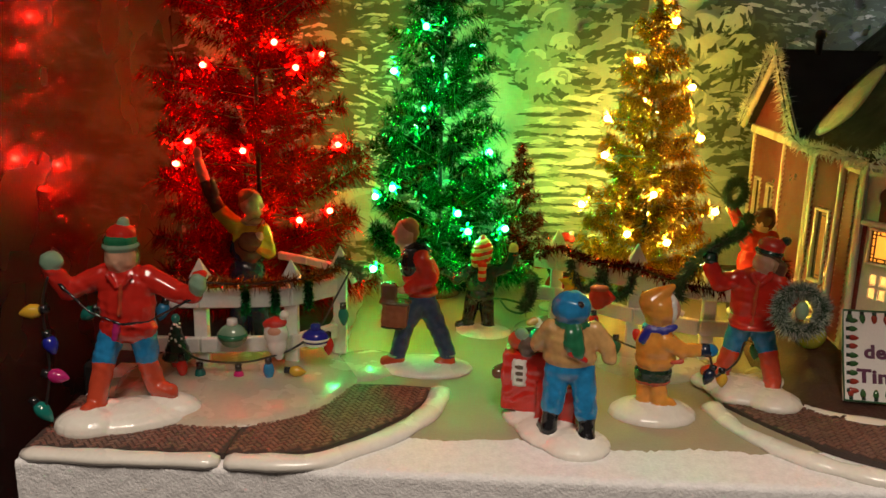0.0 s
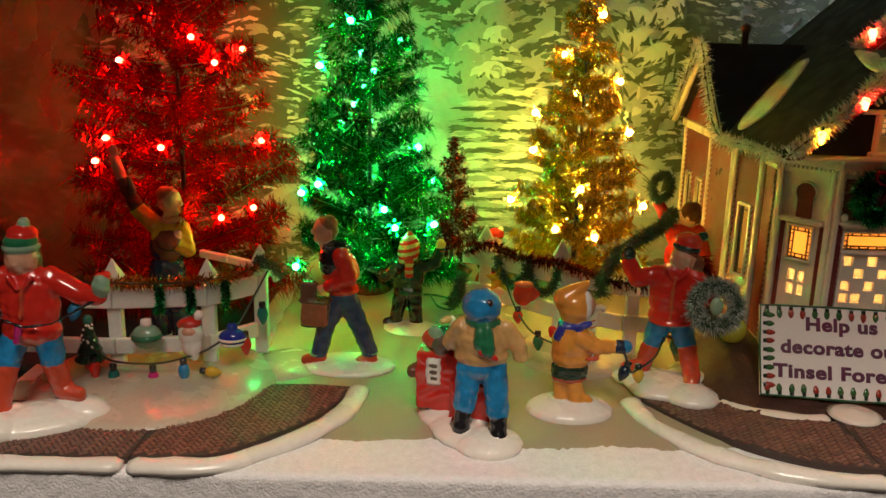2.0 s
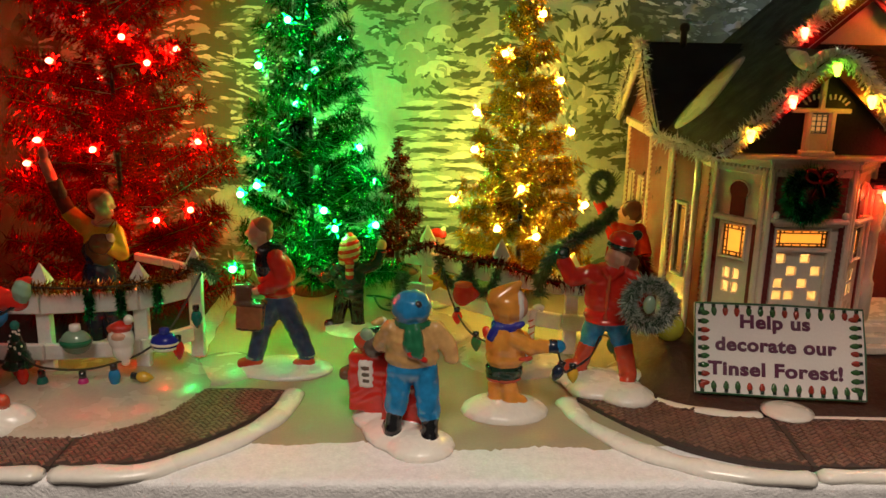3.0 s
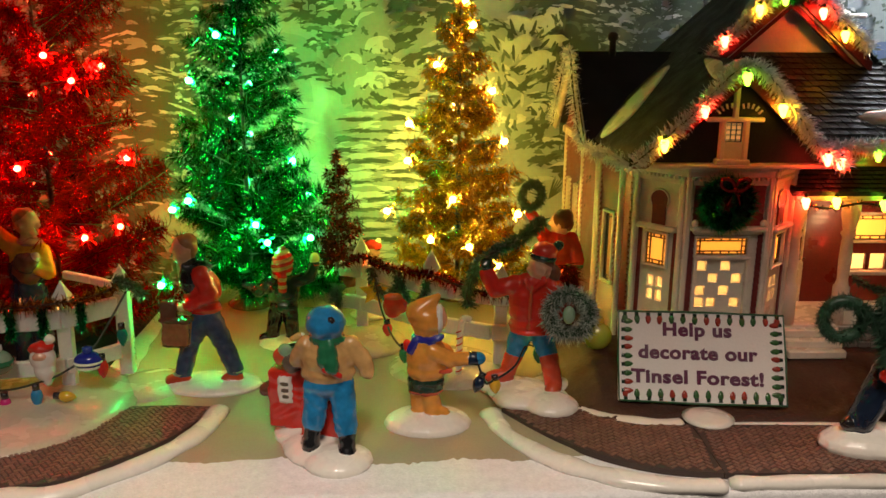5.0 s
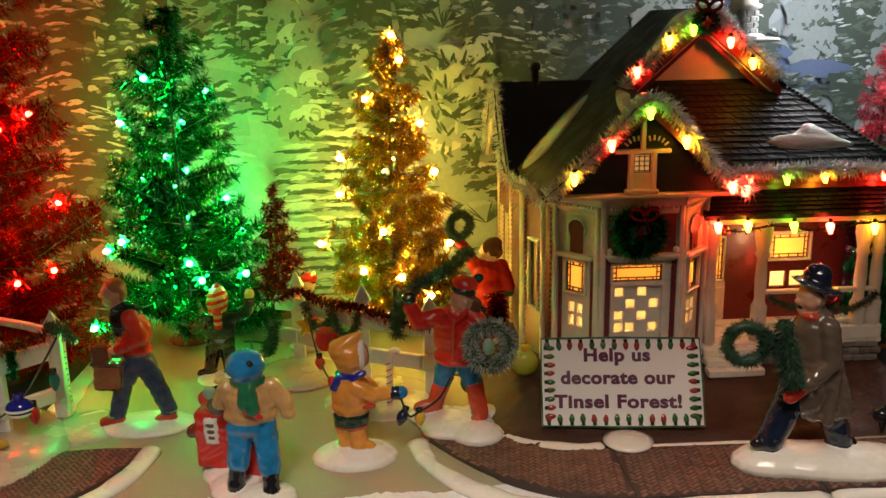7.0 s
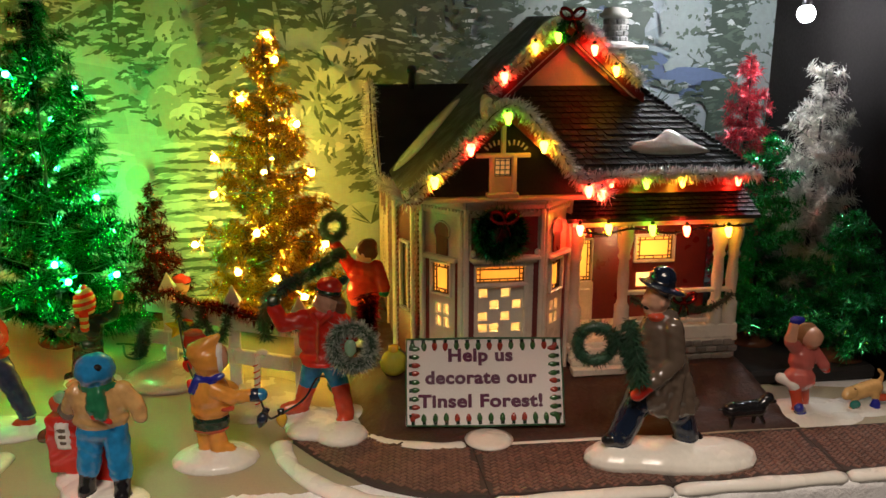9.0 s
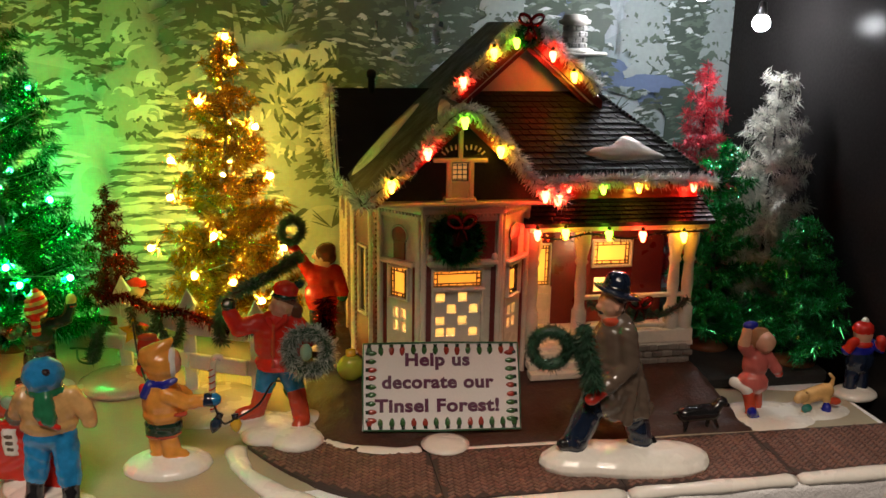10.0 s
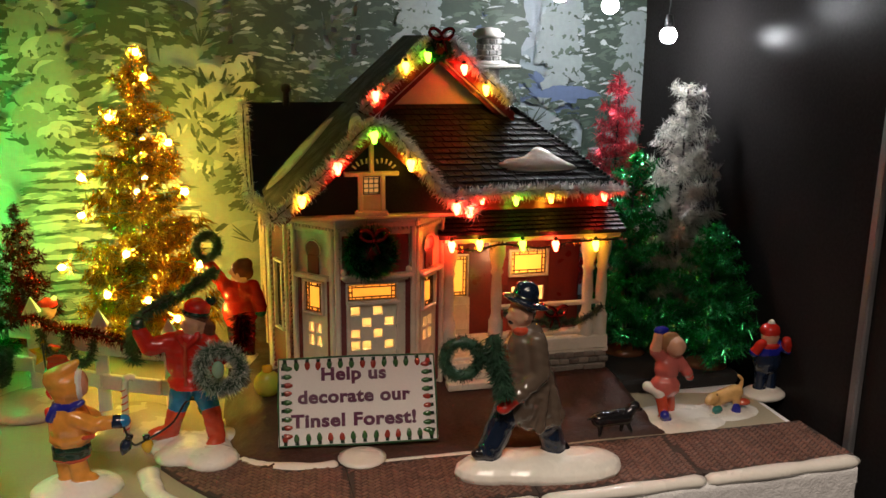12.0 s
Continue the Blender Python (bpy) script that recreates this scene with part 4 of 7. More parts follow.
    part("door_frame", on_wall(on_wall(on_wall(Build(), C, D, 0.0042, 0.0060, 0.020, 0.0725, 0.0025, 0.003), C, D, 0.0300, 0.0318, 0.020, 0.0725, 0.0025, 0.003), C, D, 0.0042, 0.0318, 0.0715, 0.0730, 0.0028, 0.003), CREAM, hs)
    for p, q in ((B_, C), (D, E_)):
        arch = Build()
        d = (np.array(q) - p) / np.linalg.norm(np.array(q) - p)
        n = np.array((d[1], -d[0]))
        mid = np.array(p) + d * 0.0150 + n * 0.0008
        ring = [(mid[0] + d[0] * 0.0052 * math.cos(a), mid[1] + d[1] * 0.0052 * math.cos(a), 0.0985 + 0.0052 * math.sin(a)) for a in (2 * math.pi * k / 20 for k in range(20))]
        part("round_panel", arch.plate(ring if n[1] < 0 else ring[::-1], 0.0008), SIDING, hs, "dark red round panel")
        part("scroll", Build().tube(ring[-2:] + ring[:13], 0.0005, 0, 6), CREAM, hs)
        for u in (0.0052, 0.0248):
            part("red_strip", on_wall(Build(), p, q, u - 0.0011, u + 0.0011, 0.020, 0.0832, 0.0009, 0.001), SIDING, hs)
        part("panel", on_wall(Build(), p, q, 0.0112, 0.0188, 0.0860, 0.0960, 0.0010, 0.001), SIDING, hs)
        part("ledge", on_wall(Build(), p, q, 0.0040, 0.0260, 0.0835, 0.0860, 0.0040, 0.005, 0, 0.0008), CREAM, hs)
    # side wall trim
    for p, q, u in ((I, J, 0.0012), (I, J, 0.0588), (I, J, 0.1018), (J, A, 0.0015), (J, A, 0.0215)):
        part("corner_post", on_wall(Build(), p, q, u - 0.0013, u + 0.0013, Z0, 0.116, 0.0024, 0.003, 0, 0.0006), CREAM, hs)
    part("frieze", on_wall(Build(), I, J, -0.002, 0.105, 0.1115, 0.1165, 0.0035, 0.004, 0, 0.0006), CREAM, hs)
    # porch
    part("deck", Build().box((0.3165, 0.4515, 0.0290), (0.101, 0.041, 0.003), 0, 0.0006), CREAM, hs)
    part("deck_skirt", Build().box((0.3330, 0.4315, 0.0340), (0.066, 0.0025, 0.008), 0, 0.0006), CREAM, hs)
    for i in range(11):
        for j in range(3):
            w = rg.uniform(0.005, 0.0068)
            part("fieldstone", Build().box((0.3020 + 0.0060 * i + (0.003 if j % 2 else 0) - 0.001, 0.4318 + rg.uniform(-0.0004, 0.0004), 0.0172 + 0.0040 * j + 0.0018), (w, 0.003, 0.0036), 0, 0.0007), STONE, hs)
    part("foundation", Build().box((0.3330, 0.4510, 0.0220), (0.066, 0.038, 0.011)), STONE, hs)
    for k in range(3):
        part("step", Build().box((0.2830, 0.4310 - 0.0045 * k, 0.0265 - 0.0042 * k), (0.030, 0.008, 0.0042), 0, 0.0006), CREAM, hs)
    for x in (0.2990, 0.3535, 0.3620, 0.2715):
        part("porch_post", Build().lathe((x, 0.4345, 0.0300), [(0.0042, 0), (0.0042, 0.020), (0.0034, 0.021), (0.0027, 0.024), (0.0033, 0.034), (0.0027, 0.046), (0.0038, 0.048), (0.0029, 0.050), (0.0046, 0.058), (0.0046, 0.066)], 0, 12), CREAM, hs)
    part("railing", Build().box((0.3310, 0.4340, 0.0575), (0.060, 0.003, 0.0025), 0, 0.0006), CREAM, hs)
    part("railing", Build().box((0.3310, 0.4340, 0.0400), (0.060, 0.0025, 0.0025), 0, 0.0006), CREAM, hs)
    part("fascia", Build().box((0.3180, 0.4300, 0.0985), (0.103, 0.004, 0.0045), 0, 0.0008), CREAM, hs)
    part("porch_ceiling", Build().box((0.3165, 0.4500, 0.1000), (0.098, 0.040, 0.0015)), CREAM, hs)
    part("porch_roof", Build().plate([(0.2640, 0.4255, 0.1005), (0.3710, 0.4255, 0.1005), (0.3690, 0.4450, 0.1125), (0.2640, 0.4450, 0.1125)], 0.0015), SHINGLE, hs)
    pieces("shingle", shingles(Build(), (0.264, 0.4255, 0.1007), (0.371, 0.4255, 0.1007), (0.369, 0.445, 0.1127), (0.264, 0.445, 0.1127), 7, 0.0045, rg), 6, 4, SHINGLE, hs)
    part("porch_door", on_wall(on_wall(Build(), F_, G, 0.0115, 0.0265, 0.0306, 0.0535, 0.0014, 0.002), F_, G, 0.0130, 0.0250, 0.0330, 0.0500, 0.0020, 0.002, 0, 0.0008), CREAM, hs)
    part("door_handle", Build().ell((F_[0] + 0.0258, 0.4675, 0.0560), (0.0006, 0.0006, 0.0006)), LEAD, hs)
    # roofs
    def gable_roof(name, ridge0, ridge1, eave_l0, eave_l1, eave_r0, eave_r1, mat=SHINGLE, rows=12, wide=0.0045):
        r0, r1 = np.array(ridge0), np.array(ridge1)
        part(name, Build().plate([eave_l0, r0, r1, eave_l1][::-1], 0.0018).plate([eave_r0, eave_r1, r1, r0], 0.0018), mat, hs)
        if rows:
            sh = Build()
            shingles(sh, eave_l1, eave_l0, ridge0, ridge1, rows, wide, rg, 0.0016)
            shingles(sh, eave_r0, eave_r1, ridge1, ridge0, rows, wide, rg)
            pieces("shingle", sh, 6, 4, mat, hs)

    gable_roof("gable_roof", (0.2255, 0.398, 0.1645), (0.2255, 0.505, 0.1645), (0.1760, 0.398, 0.1190), (0.1760, 0.500, 0.1190), (0.2755, 0.398, 0.1190), (0.2755, 0.470, 0.1190), rows=14)
    gable_roof("wing_roof", (0.1690, 0.527, 0.1635), (0.2600, 0.527, 0.1635), (0.1690, 0.579, 0.1170), (0.2600, 0.579, 0.1170), (0.1690, 0.474, 0.1170), (0.2600, 0.474, 0.1170), ROOFBLACK, 0)
    part("main_roof", Build().plate([(0.250, 0.4330, 0.1220), (0.3720, 0.4330, 0.1220), (0.3170, 0.4790, 0.1665), (0.2280, 0.4790, 0.1665)], 0.0018), SHINGLE, hs)
    part("main_roof", Build().plate([(0.3720, 0.4330, 0.1220), (0.3720, 0.5850, 0.1220), (0.3170, 0.5500, 0.1665), (0.3170, 0.4790, 0.1665)], 0.0018), SHINGLE, hs)
    pieces("shingle", shingles(Build(), (0.250, 0.4328, 0.1222), (0.3720, 0.4328, 0.1222), (0.3170, 0.4788, 0.1667), (0.2280, 0.4788, 0.1667), 16, 0.0048, rg, 0.0008), 6, 4, SHINGLE, hs)
    for k in range(34):
        f = (k + 0.5) / 34
        part("hip_cap", Build().ell((0.3720 - 0.055 * f, 0.4330 + 0.046 * f, 0.1228 + 0.0445 * f), (0.0013, 0.0013, 0.0011), 0, None, 8), SHINGLE, hs)
    gable_roof("upper_roof", (0.2735, 0.468, 0.2035), (0.2735, 0.565, 0.2035), (0.2270, 0.468, 0.1610), (0.2270, 0.565, 0.1610), (0.3200, 0.468, 0.1630), (0.3200, 0.565, 0.1630), rows=13)
    part("back_roof", Build().plate([(0.372, 0.585, 0.122), (0.180, 0.585, 0.122), (0.230, 0.555, 0.165), (0.317, 0.555, 0.165)], 0.002), SHINGLE, hs)
    part("upper_gable", Build().plate([(0.2330, 0.4800, 0.1620), (0.3140, 0.4800, 0.1640), (0.2735, 0.4800, 0.2000)], 0.002), CREAM, hs, "cream gable panel")
    for a, c in (((0.2290, 0.161), (0.2735, 0.2010)), ((0.3180, 0.163), (0.2735, 0.2010))):
        for off, mt, y, wide in ((0.0, SIDING, 0.4690, 0.0062), (-0.0064, CREAM, 0.4710, 0.0012), (-0.0078, SIDING, 0.4725, 0.0030)):
            part("bargeboard", Build().plate([(a[0], y, a[1] + off), (c[0], y, c[1] + off), (c[0], y, c[1] + off - wide), (a[0], y, a[1] + off - wide)], 0.003), mt, hs)
    part("gable_wall", Build().plate([(0.1800, 0.4085, 0.1165), (0.2715, 0.4085, 0.1165), (0.2255, 0.4085, 0.1600)], 0.002), SHINGLE, hs, "dark green shingled gable")
    for s in (-1, 1):
        part("bargeboard", Build().plate([(0.2255 + s * 0.0490, 0.3995, 0.1175), (0.2255, 0.3995, 0.1625), (0.2255, 0.3995, 0.1570), (0.2255 + s * 0.0430, 0.3995, 0.1175)], 0.0025), SIDING, hs)
        for k in range(6):
            part("bargeboard_stud", Build().ell((0.2255 + s * (0.006 + 0.0068 * k), 0.3988, 0.1558 - 0.0062 * k), (0.0008, 0.0006, 0.0008), 0, None, 8), CREAM, hs)
        for k in range(5):
            a = math.pi * (0.22 + 0.09 * k)
            x0, z0 = 0.2255 + s * 0.0035, 0.1375
            part("fan_spindle", Build().tube([(x0 + s * 0.0068 * math.cos(a), 0.4040, z0 + 0.0068 * math.sin(a)), (x0 + s * 0.0092 * math.cos(a), 0.4040, z0 + 0.0092 * math.sin(a))], 0.0005, 0, 6), CREAM, hs)
    gw = Build()
    gw.box((0.2245, 0.4060, 0.1390), (0.0270, 0.003, 0.0022), 0, 0.0004).box((0.2245, 0.4060, 0.1480), (0.0022, 0.003, 0.018), 0, 0.0004)
    gw.box((0.2190, 0.4060, 0.1285), (0.0022, 0.004, 0.021), 0, 0.0004).box((0.2300, 0.4060, 0.1285), (0.0022, 0.004, 0.021), 0, 0.0004).box((0.2245, 0.4060, 0.1195), (0.016, 0.005, 0.0026), 0, 0.0006)
    gw.box((0.2245, 0.4070, 0.1245), (0.010, 0.002, 0.008), 0)
    part("gable_window_frame", gw, CREAM, hs)
    # this pane emits a faint amber glow itself; no lamp lies behind it
    part("gable_window_pane", Build().box((0.2245, 0.4074, 0.1330), (0.0078, 0.0006, 0.0080)), glow("self_glowing_pane", (1, 0.45, 0.12), 0.5, (0.4, 0.25, 0.1)), hs)
    gb = Build()
    for i in range(4):
        gb.box((0.2207 + 0.0025 * i, 0.4068, 0.1330), (0.0004, 0.0006, 0.008)).box((0.2245, 0.4068, 0.1295 + 0.0023 * i), (0.0078, 0.0006, 0.0004))
    part("lead_lattice", gb, LEAD, hs)
    part("gable_sill", Build().box((0.2255, 0.4065, 0.1175), (0.0930, 0.006, 0.0022), 0, 0.0006), CREAM, hs)
    part("side_gable", Build().plate([(0.1765, 0.577, 0.1165), (0.1765, 0.476, 0.1165), (0.1765, 0.527, 0.1610)], 0.002), SIDING, hs)
    for p, q in (((0.1700, 0.579, 0.1150), (0.1700, 0.527, 0.1610)), ((0.1700, 0.474, 0.1150), (0.1700, 0.527, 0.1610))):
        part("bargeboard", Build().tube([p, q], 0.0020, 0, 4), CREAM, hs)
    # chimney, vent pipe, snow
    ch = part("chimney", Build().lathe((0.3220, 0.5350, 0.1600), [(0.0075, 0), (0.0075, 0.0265), (0.0070, 0.027), (0.0070, 0.045)], 0, 10), FROSTSTONE, hs, "frosted grey stone chimney with snowy caps")
    part("chimney_cap", Build().box((0.3235, 0.5350, 0.1862), (0.0330, 0.0240, 0.0026), 0, 0.0009), SNOW, ch)
    part("chimney_cap", Build().lathe((0.3225, 0.5350, 0.1870), [(0.0120, 0), (0.0115, 0.0016), (0.0090, 0.0028), (0.0072, 0.0030)], 0, 18), SNOW, ch)
    part("chimney_cap", Build().lathe((0.3215, 0.5350, 0.2035), [(0.0072, 0), (0.0098, 0.0012), (0.0102, 0.0030), (0.0078, 0.0040), (0.0074, 0.0058), (0.001, 0.0070)], 0, 18), SNOW, ch)
    for r in range(4):
        for q in range(10):
            a = 2 * math.pi * (q + 0.5 * (r % 2)) / 10
            part("chimney_stone", Build().box((0.3220 + 0.0070 * math.cos(a), 0.5350 + 0.0070 * math.sin(a), 0.1912 + 0.0035 * r), (0.0018, rg.uniform(0.0034, 0.0042), 0.0030), 0, 0.0005, Matrix.Rotation(a, 4, "Z")), FROSTSTONE, ch)
    part("vent_pipe", Build().lathe((0.1930, 0.5270, 0.1620), [(0.0020, 0), (0.0020, 0.009), (0.0030, 0.0095), (0.0030, 0.0125), (0.0016, 0.0140)], 0, 10), ROOFBLACK, hs)
    sn = Build()
    snow_patch(sn, [(x, y, 0.1196 + (x - 0.176) * 0.919) for x, y in ((0.1785, 0.466), (0.1815, 0.480), (0.1990, 0.492), (0.2150, 0.496), (0.2165, 0.487), (0.2060, 0.474), (0.1900, 0.460))], 0.0030)
    part("roof_snow", sn, SNOW, hs, "lump of white snow")
    part("roof_snow", snow_patch(Build(), [(0.2150, 0.405, 0.1560), (0.2255, 0.399, 0.1650), (0.2330, 0.402, 0.1590), (0.2310, 0.440, 0.1610), (0.2220, 0.446, 0.1630)], 0.0032), SNOW, hs)
    part("roof_snow", snow_patch(Build(), [(x, 0.4334 + (z - 0.122) / 0.967, z) for x, z in ((0.3020, 0.1350), (0.3080, 0.1378), (0.3180, 0.1390), (0.3265, 0.1435), (0.3320, 0.1420), (0.3400, 0.1370), (0.3475, 0.1330), (0.3380, 0.1318), (0.3240, 0.1312), (0.3100, 0.1322))], 0.0022), SNOW, hs)
    part("roof_snow", snow_patch(Build(), [(0.2480, 0.472, 0.1800), (0.2560, 0.490, 0.1880), (0.2700, 0.500, 0.2010), (0.2735, 0.470, 0.2030), (0.2620, 0.468, 0.1940)], 0.0030), SNOW, hs)
    # inside: a floor and the bulb that lights the windows
    part("inner_floor", Build().box((0.270, 0.520, 0.0180), (0.180, 0.100, 0.002)), CREAM, hs)
    bulb = new("house_bulb", bpy.data.lights.new("house_bulb", "POINT"))
    bulb.data.energy, bulb.data.color, bulb.data.shadow_soft_size = HOUSE_LAMP, (1.0, 0.79, 0.50), 0.006
    bulb.location = (0.235, 0.478, 0.070)
    bulb2 = new("house_bulb", bpy.data.lights.new("house_bulb", "POINT"))
    bulb2.data.energy, bulb2.data.color, bulb2.data.shadow_soft_size = HOUSE_LAMP, (1.0, 0.79, 0.50), 0.006
    bulb2.location = (0.315, 0.510, 0.070)
    # added fill light without a fixture, for the orange glow in the porch
    porch = new("porch_fill", bpy.data.lights.new("porch_fill", "POINT"))
    porch.data.energy, porch.data.color, porch.data.shadow_soft_size = HOUSE_LAMP * 0.11, (1.0, 0.55, 0.25), 0.004
    porch.location = (0.312, 0.448, 0.093)
    return hs


house()


# ---- garlands with painted lit bulbs on the house ----
GABLE_LIGHTS = [("yellow", (0.1897, 0.3960, 0.1279)), ("red", (0.2068, 0.3960, 0.1432)), ("green", (0.2241, 0.3950, 0.1577)), ("yellow", (0.2419, 0.3960, 0.1439)), ("red", (0.2649, 0.3960, 0.1218)), ("red", (0.2720, 0.3980, 0.1199))]
EAVE_LIGHTS = [("red", (0.2898, 0.4360, 0.1188)), ("green", (0.3087, 0.4340, 0.1179)), ("yellow", (0.3288, 0.4340, 0.1185)), ("red", (0.3614, 0.4360, 0.1181))]
UPPER_LIGHTS = [("red", (0.2367, 0.4640, 0.1719)), ("yellow", (0.2534, 0.4640, 0.1875)), ("green", (0.2652, 0.4620, 0.1930)), ("red", (0.2864, 0.4640, 0.1863)), ("yellow", (0.2992, 0.4640, 0.1751))]
PORCH_LIGHTS = [("red", (0.2701, 0.4240, 0.0958)), ("yellow", (0.2855, 0.4240, 0.0960)), ("green", (0.3097, 0.4240, 0.0947)), ("red", (0.3288, 0.4240, 0.0936)), ("yellow", (0.3524, 0.4240, 0.0926))]


def garland(label, path, mat, lights, seed, density=26000, length=0.0060, r_wire=0.0006, name="garland", width=0.0005):
    rg = random.Random(seed)
    pts = spline(path, 8)
    g = thing(name, label, name, "garlands", at=tuple(pts[0]))
    part("wire", Build().tube(pts, r_wire, 0, 5), WIRE, g)
    b = Build()
    for p, q in zip(pts, pts[1:]):
        strips(b, p, q, max(1, int(density * np.linalg.norm(q - p))), length, width, rg)
    tagged(part("tinsel", b, mat, g), kind="stuff")
    for colour, p in lights:
        bulb = part("bulb", Build().cap((p[0], p[1], p[2] + 0.0014), (p[0], p[1] - 0.0008, p[2] - 0.0016), 0.0021, 0.0012), MINI[colour], g, "lit %s bulb" % colour)
        part("socket", Build().cap((p[0], p[1], p[2] + 0.0030), (p[0], p[1], p[2] + 0.0044), 0.0011, 0.0011, 0, 8), GREENWIRE, bulb)
    return g


garland("silver tinsel garland with coloured bulbs on the front gable", [(0.1765, 0.3965, 0.1195), (0.2000, 0.3965, 0.1405), (0.2255, 0.3960, 0.1640), (0.2480, 0.3965, 0.1440), (0.2600, 0.3970, 0.1290), (0.2760, 0.3980, 0.1190)], T_SILVER, GABLE_LIGHTS, 31)
garland("silver tinsel garland with coloured bulbs along the eave", [(0.2740, 0.4310, 0.1220), (0.3100, 0.4315, 0.1235), (0.3450, 0.4315, 0.1230), (0.3720, 0.4320, 0.1225)], T_SILVER, EAVE_LIGHTS, 32)
garland("silver tinsel garland with coloured bulbs on the upper gable", [(0.2290, 0.4655, 0.1640), (0.2500, 0.4655, 0.1840), (0.2735, 0.4650, 0.2040), (0.2960, 0.4655, 0.1855), (0.3150, 0.4660, 0.1690)], T_SILVER, UPPER_LIGHTS, 33)
garland("thin tinsel garland with coloured bulbs under the porch roof", [(0.2680, 0.4250, 0.0960), (0.2820, 0.4245, 0.0935), (0.2990, 0.4245, 0.0960), (0.3200, 0.4245, 0.0930), (0.3400, 0.4245, 0.0955), (0.3660, 0.4245, 0.0960)], T_COPPER, PORCH_LIGHTS, 34, 2600, 0.0030)
garland("silver tinsel garland on the side gable", [(0.1680, 0.580, 0.1180), (0.1670, 0.553, 0.1420), (0.1675, 0.527, 0.1650), (0.1670, 0.505, 0.1440), (0.1680, 0.478, 0.1190), (0.1745, 0.440, 0.1175), (0.1760, 0.400, 0.1185)], T_SILVER, [], 35, 9000, 0.0060)


# ---- sign ----
SIGNRED, SIGNGREEN = glaze("painted_red_bulb", (0.30, 0.035, 0.02)), glaze("painted_green_bulb", (0.035, 0.11, 0.03))


def sign():
    m = pose(0.2152, 0.3961, 0.0261, 62, 0, -6)
    s = thing("sign", "white card sign with a border of painted bulbs", "sign", at=(0.2150, 0.397, 0.004))
    def put(b, name, mats, parent=s, label=""):
        b.v = [tuple(m @ Vector(p)) for p in b.v]
        return part(name, b, mats, parent, label)
    put(Build().box((0, 0, -0.0009), (0.0795, 0.0440, 0.0018), 0, 0.0005), "card", PAPER)
    rim = [(x, y, 0.0002) for x, y in ((-0.0392, -0.0215), (0, -0.0220), (0.0392, -0.0215), (0.0396, 0), (0.0392, 0.0215), (0, 0.0220), (-0.0392, 0.0215), (-0.0396, 0))]
    put(Build().tube(rim, 0.00055, 0, 5, True), "cord", GREENWIRE)
    rg = random.Random(8)
    k = 0
    spots = [(-0.0362 + 0.00557 * i, sy * 0.0205, 0, sy) for i in range(14) for sy in (-1, 1)] + [(sx * 0.0375, -0.0168 + 0.0042 * i, sx, 0) for i in range(9) for sx in (-1, 1)]
    for x, y, sx, sy in spots:
        d = np.array((-sx, -sy, 0.0)) * 0.0039 + np.array((rg.uniform(-1, 1), rg.uniform(-1, 1), 0)) * 0.0003
        mt = (SIGNRED, SIGNGREEN, SIGNRED, SIGNGREEN, SIGNGREEN)[(k // 2 + k) % 5]
        k += 1
        o = np.array((x, y, 0.0003))
        b = Build().tube([o + d * 0.2, o + d * 0.5, o + d * 0.9, o + d * 1.25], [0.0009, 0.0014, 0.0012, 0.0004], 0, 8, False, 0.35)
        bulb = put(b, "bulb", mt)
        put(Build().tube([o - d * 0.15, o + d * 0.28], 0.0010, 0, 5, False, 0.4), "socket", DARKGREEN, bulb)
    for text, y, w in (("Help us", 0.0116, 0.0328), ("decorate our", 0.0004, 0.0565), ("Tinsel Forest!", -0.0113, 0.0625)):
        cu = bpy.data.curves.new("lettering", "FONT")
        cu.body, cu.align_x, cu.size, cu.extrude, cu.offset = text, "CENTER", 0.0087, 0.00008, 0.00020
        cu.bevel_depth, cu.bevel_resolution = 0.00017, 0
        cu.space_character = 1.08
        ob = new("lettering", cu)
        cu.materials.append(INK)
        ob.parent = s
        ob.matrix_parent_inverse = s.matrix_world.inverted()
        bpy.context.view_layer.update()
        f = w / max(ob.dimensions[0], 1e-4)
        ob.matrix_basis = m @ Matrix.Translation((-0.002, y - 0.0012, 0.0002)) @ Matrix.Diagonal((f, 1, 1, 1))
        tagged(ob, "purple bold lettering")
    part("stake", Build().box((0.2160, 0.3960, 0.0110), (0.0040, 0.0022, 0.0200), 0, 0.0004), paint("grey_wood", (0.22, 0.18, 0.15), 0.6), s)
    part("foot", Build().lathe((0.2140, 0.3770, 0.0032), [(0.0115, 0), (0.0120, 0.0010), (0.0090, 0.0020), (0.004, 0.0025), (0.0005, 0.0035)], 0, 20), SNOW, s)


sign()


# ---- glazed ceramic figurines, each one plain mesh ----
def c(a, b, ra, rb, mat):
    return ("c", np.array(a, float), np.array(b, float), ra, rb, mat)


def e(p, r, mat, rx=0, ry=0, rz=0):
    return ("e", np.array(p, float), np.array(r, float), pose(0, 0, 0, rx, ry, rz), mat)


def k(p, s, mat, rx=0, ry=0, rz=0):
    return ("k", np.array(p, float), np.array(s, float), pose(0, 0, 0, rx, ry, rz), mat)


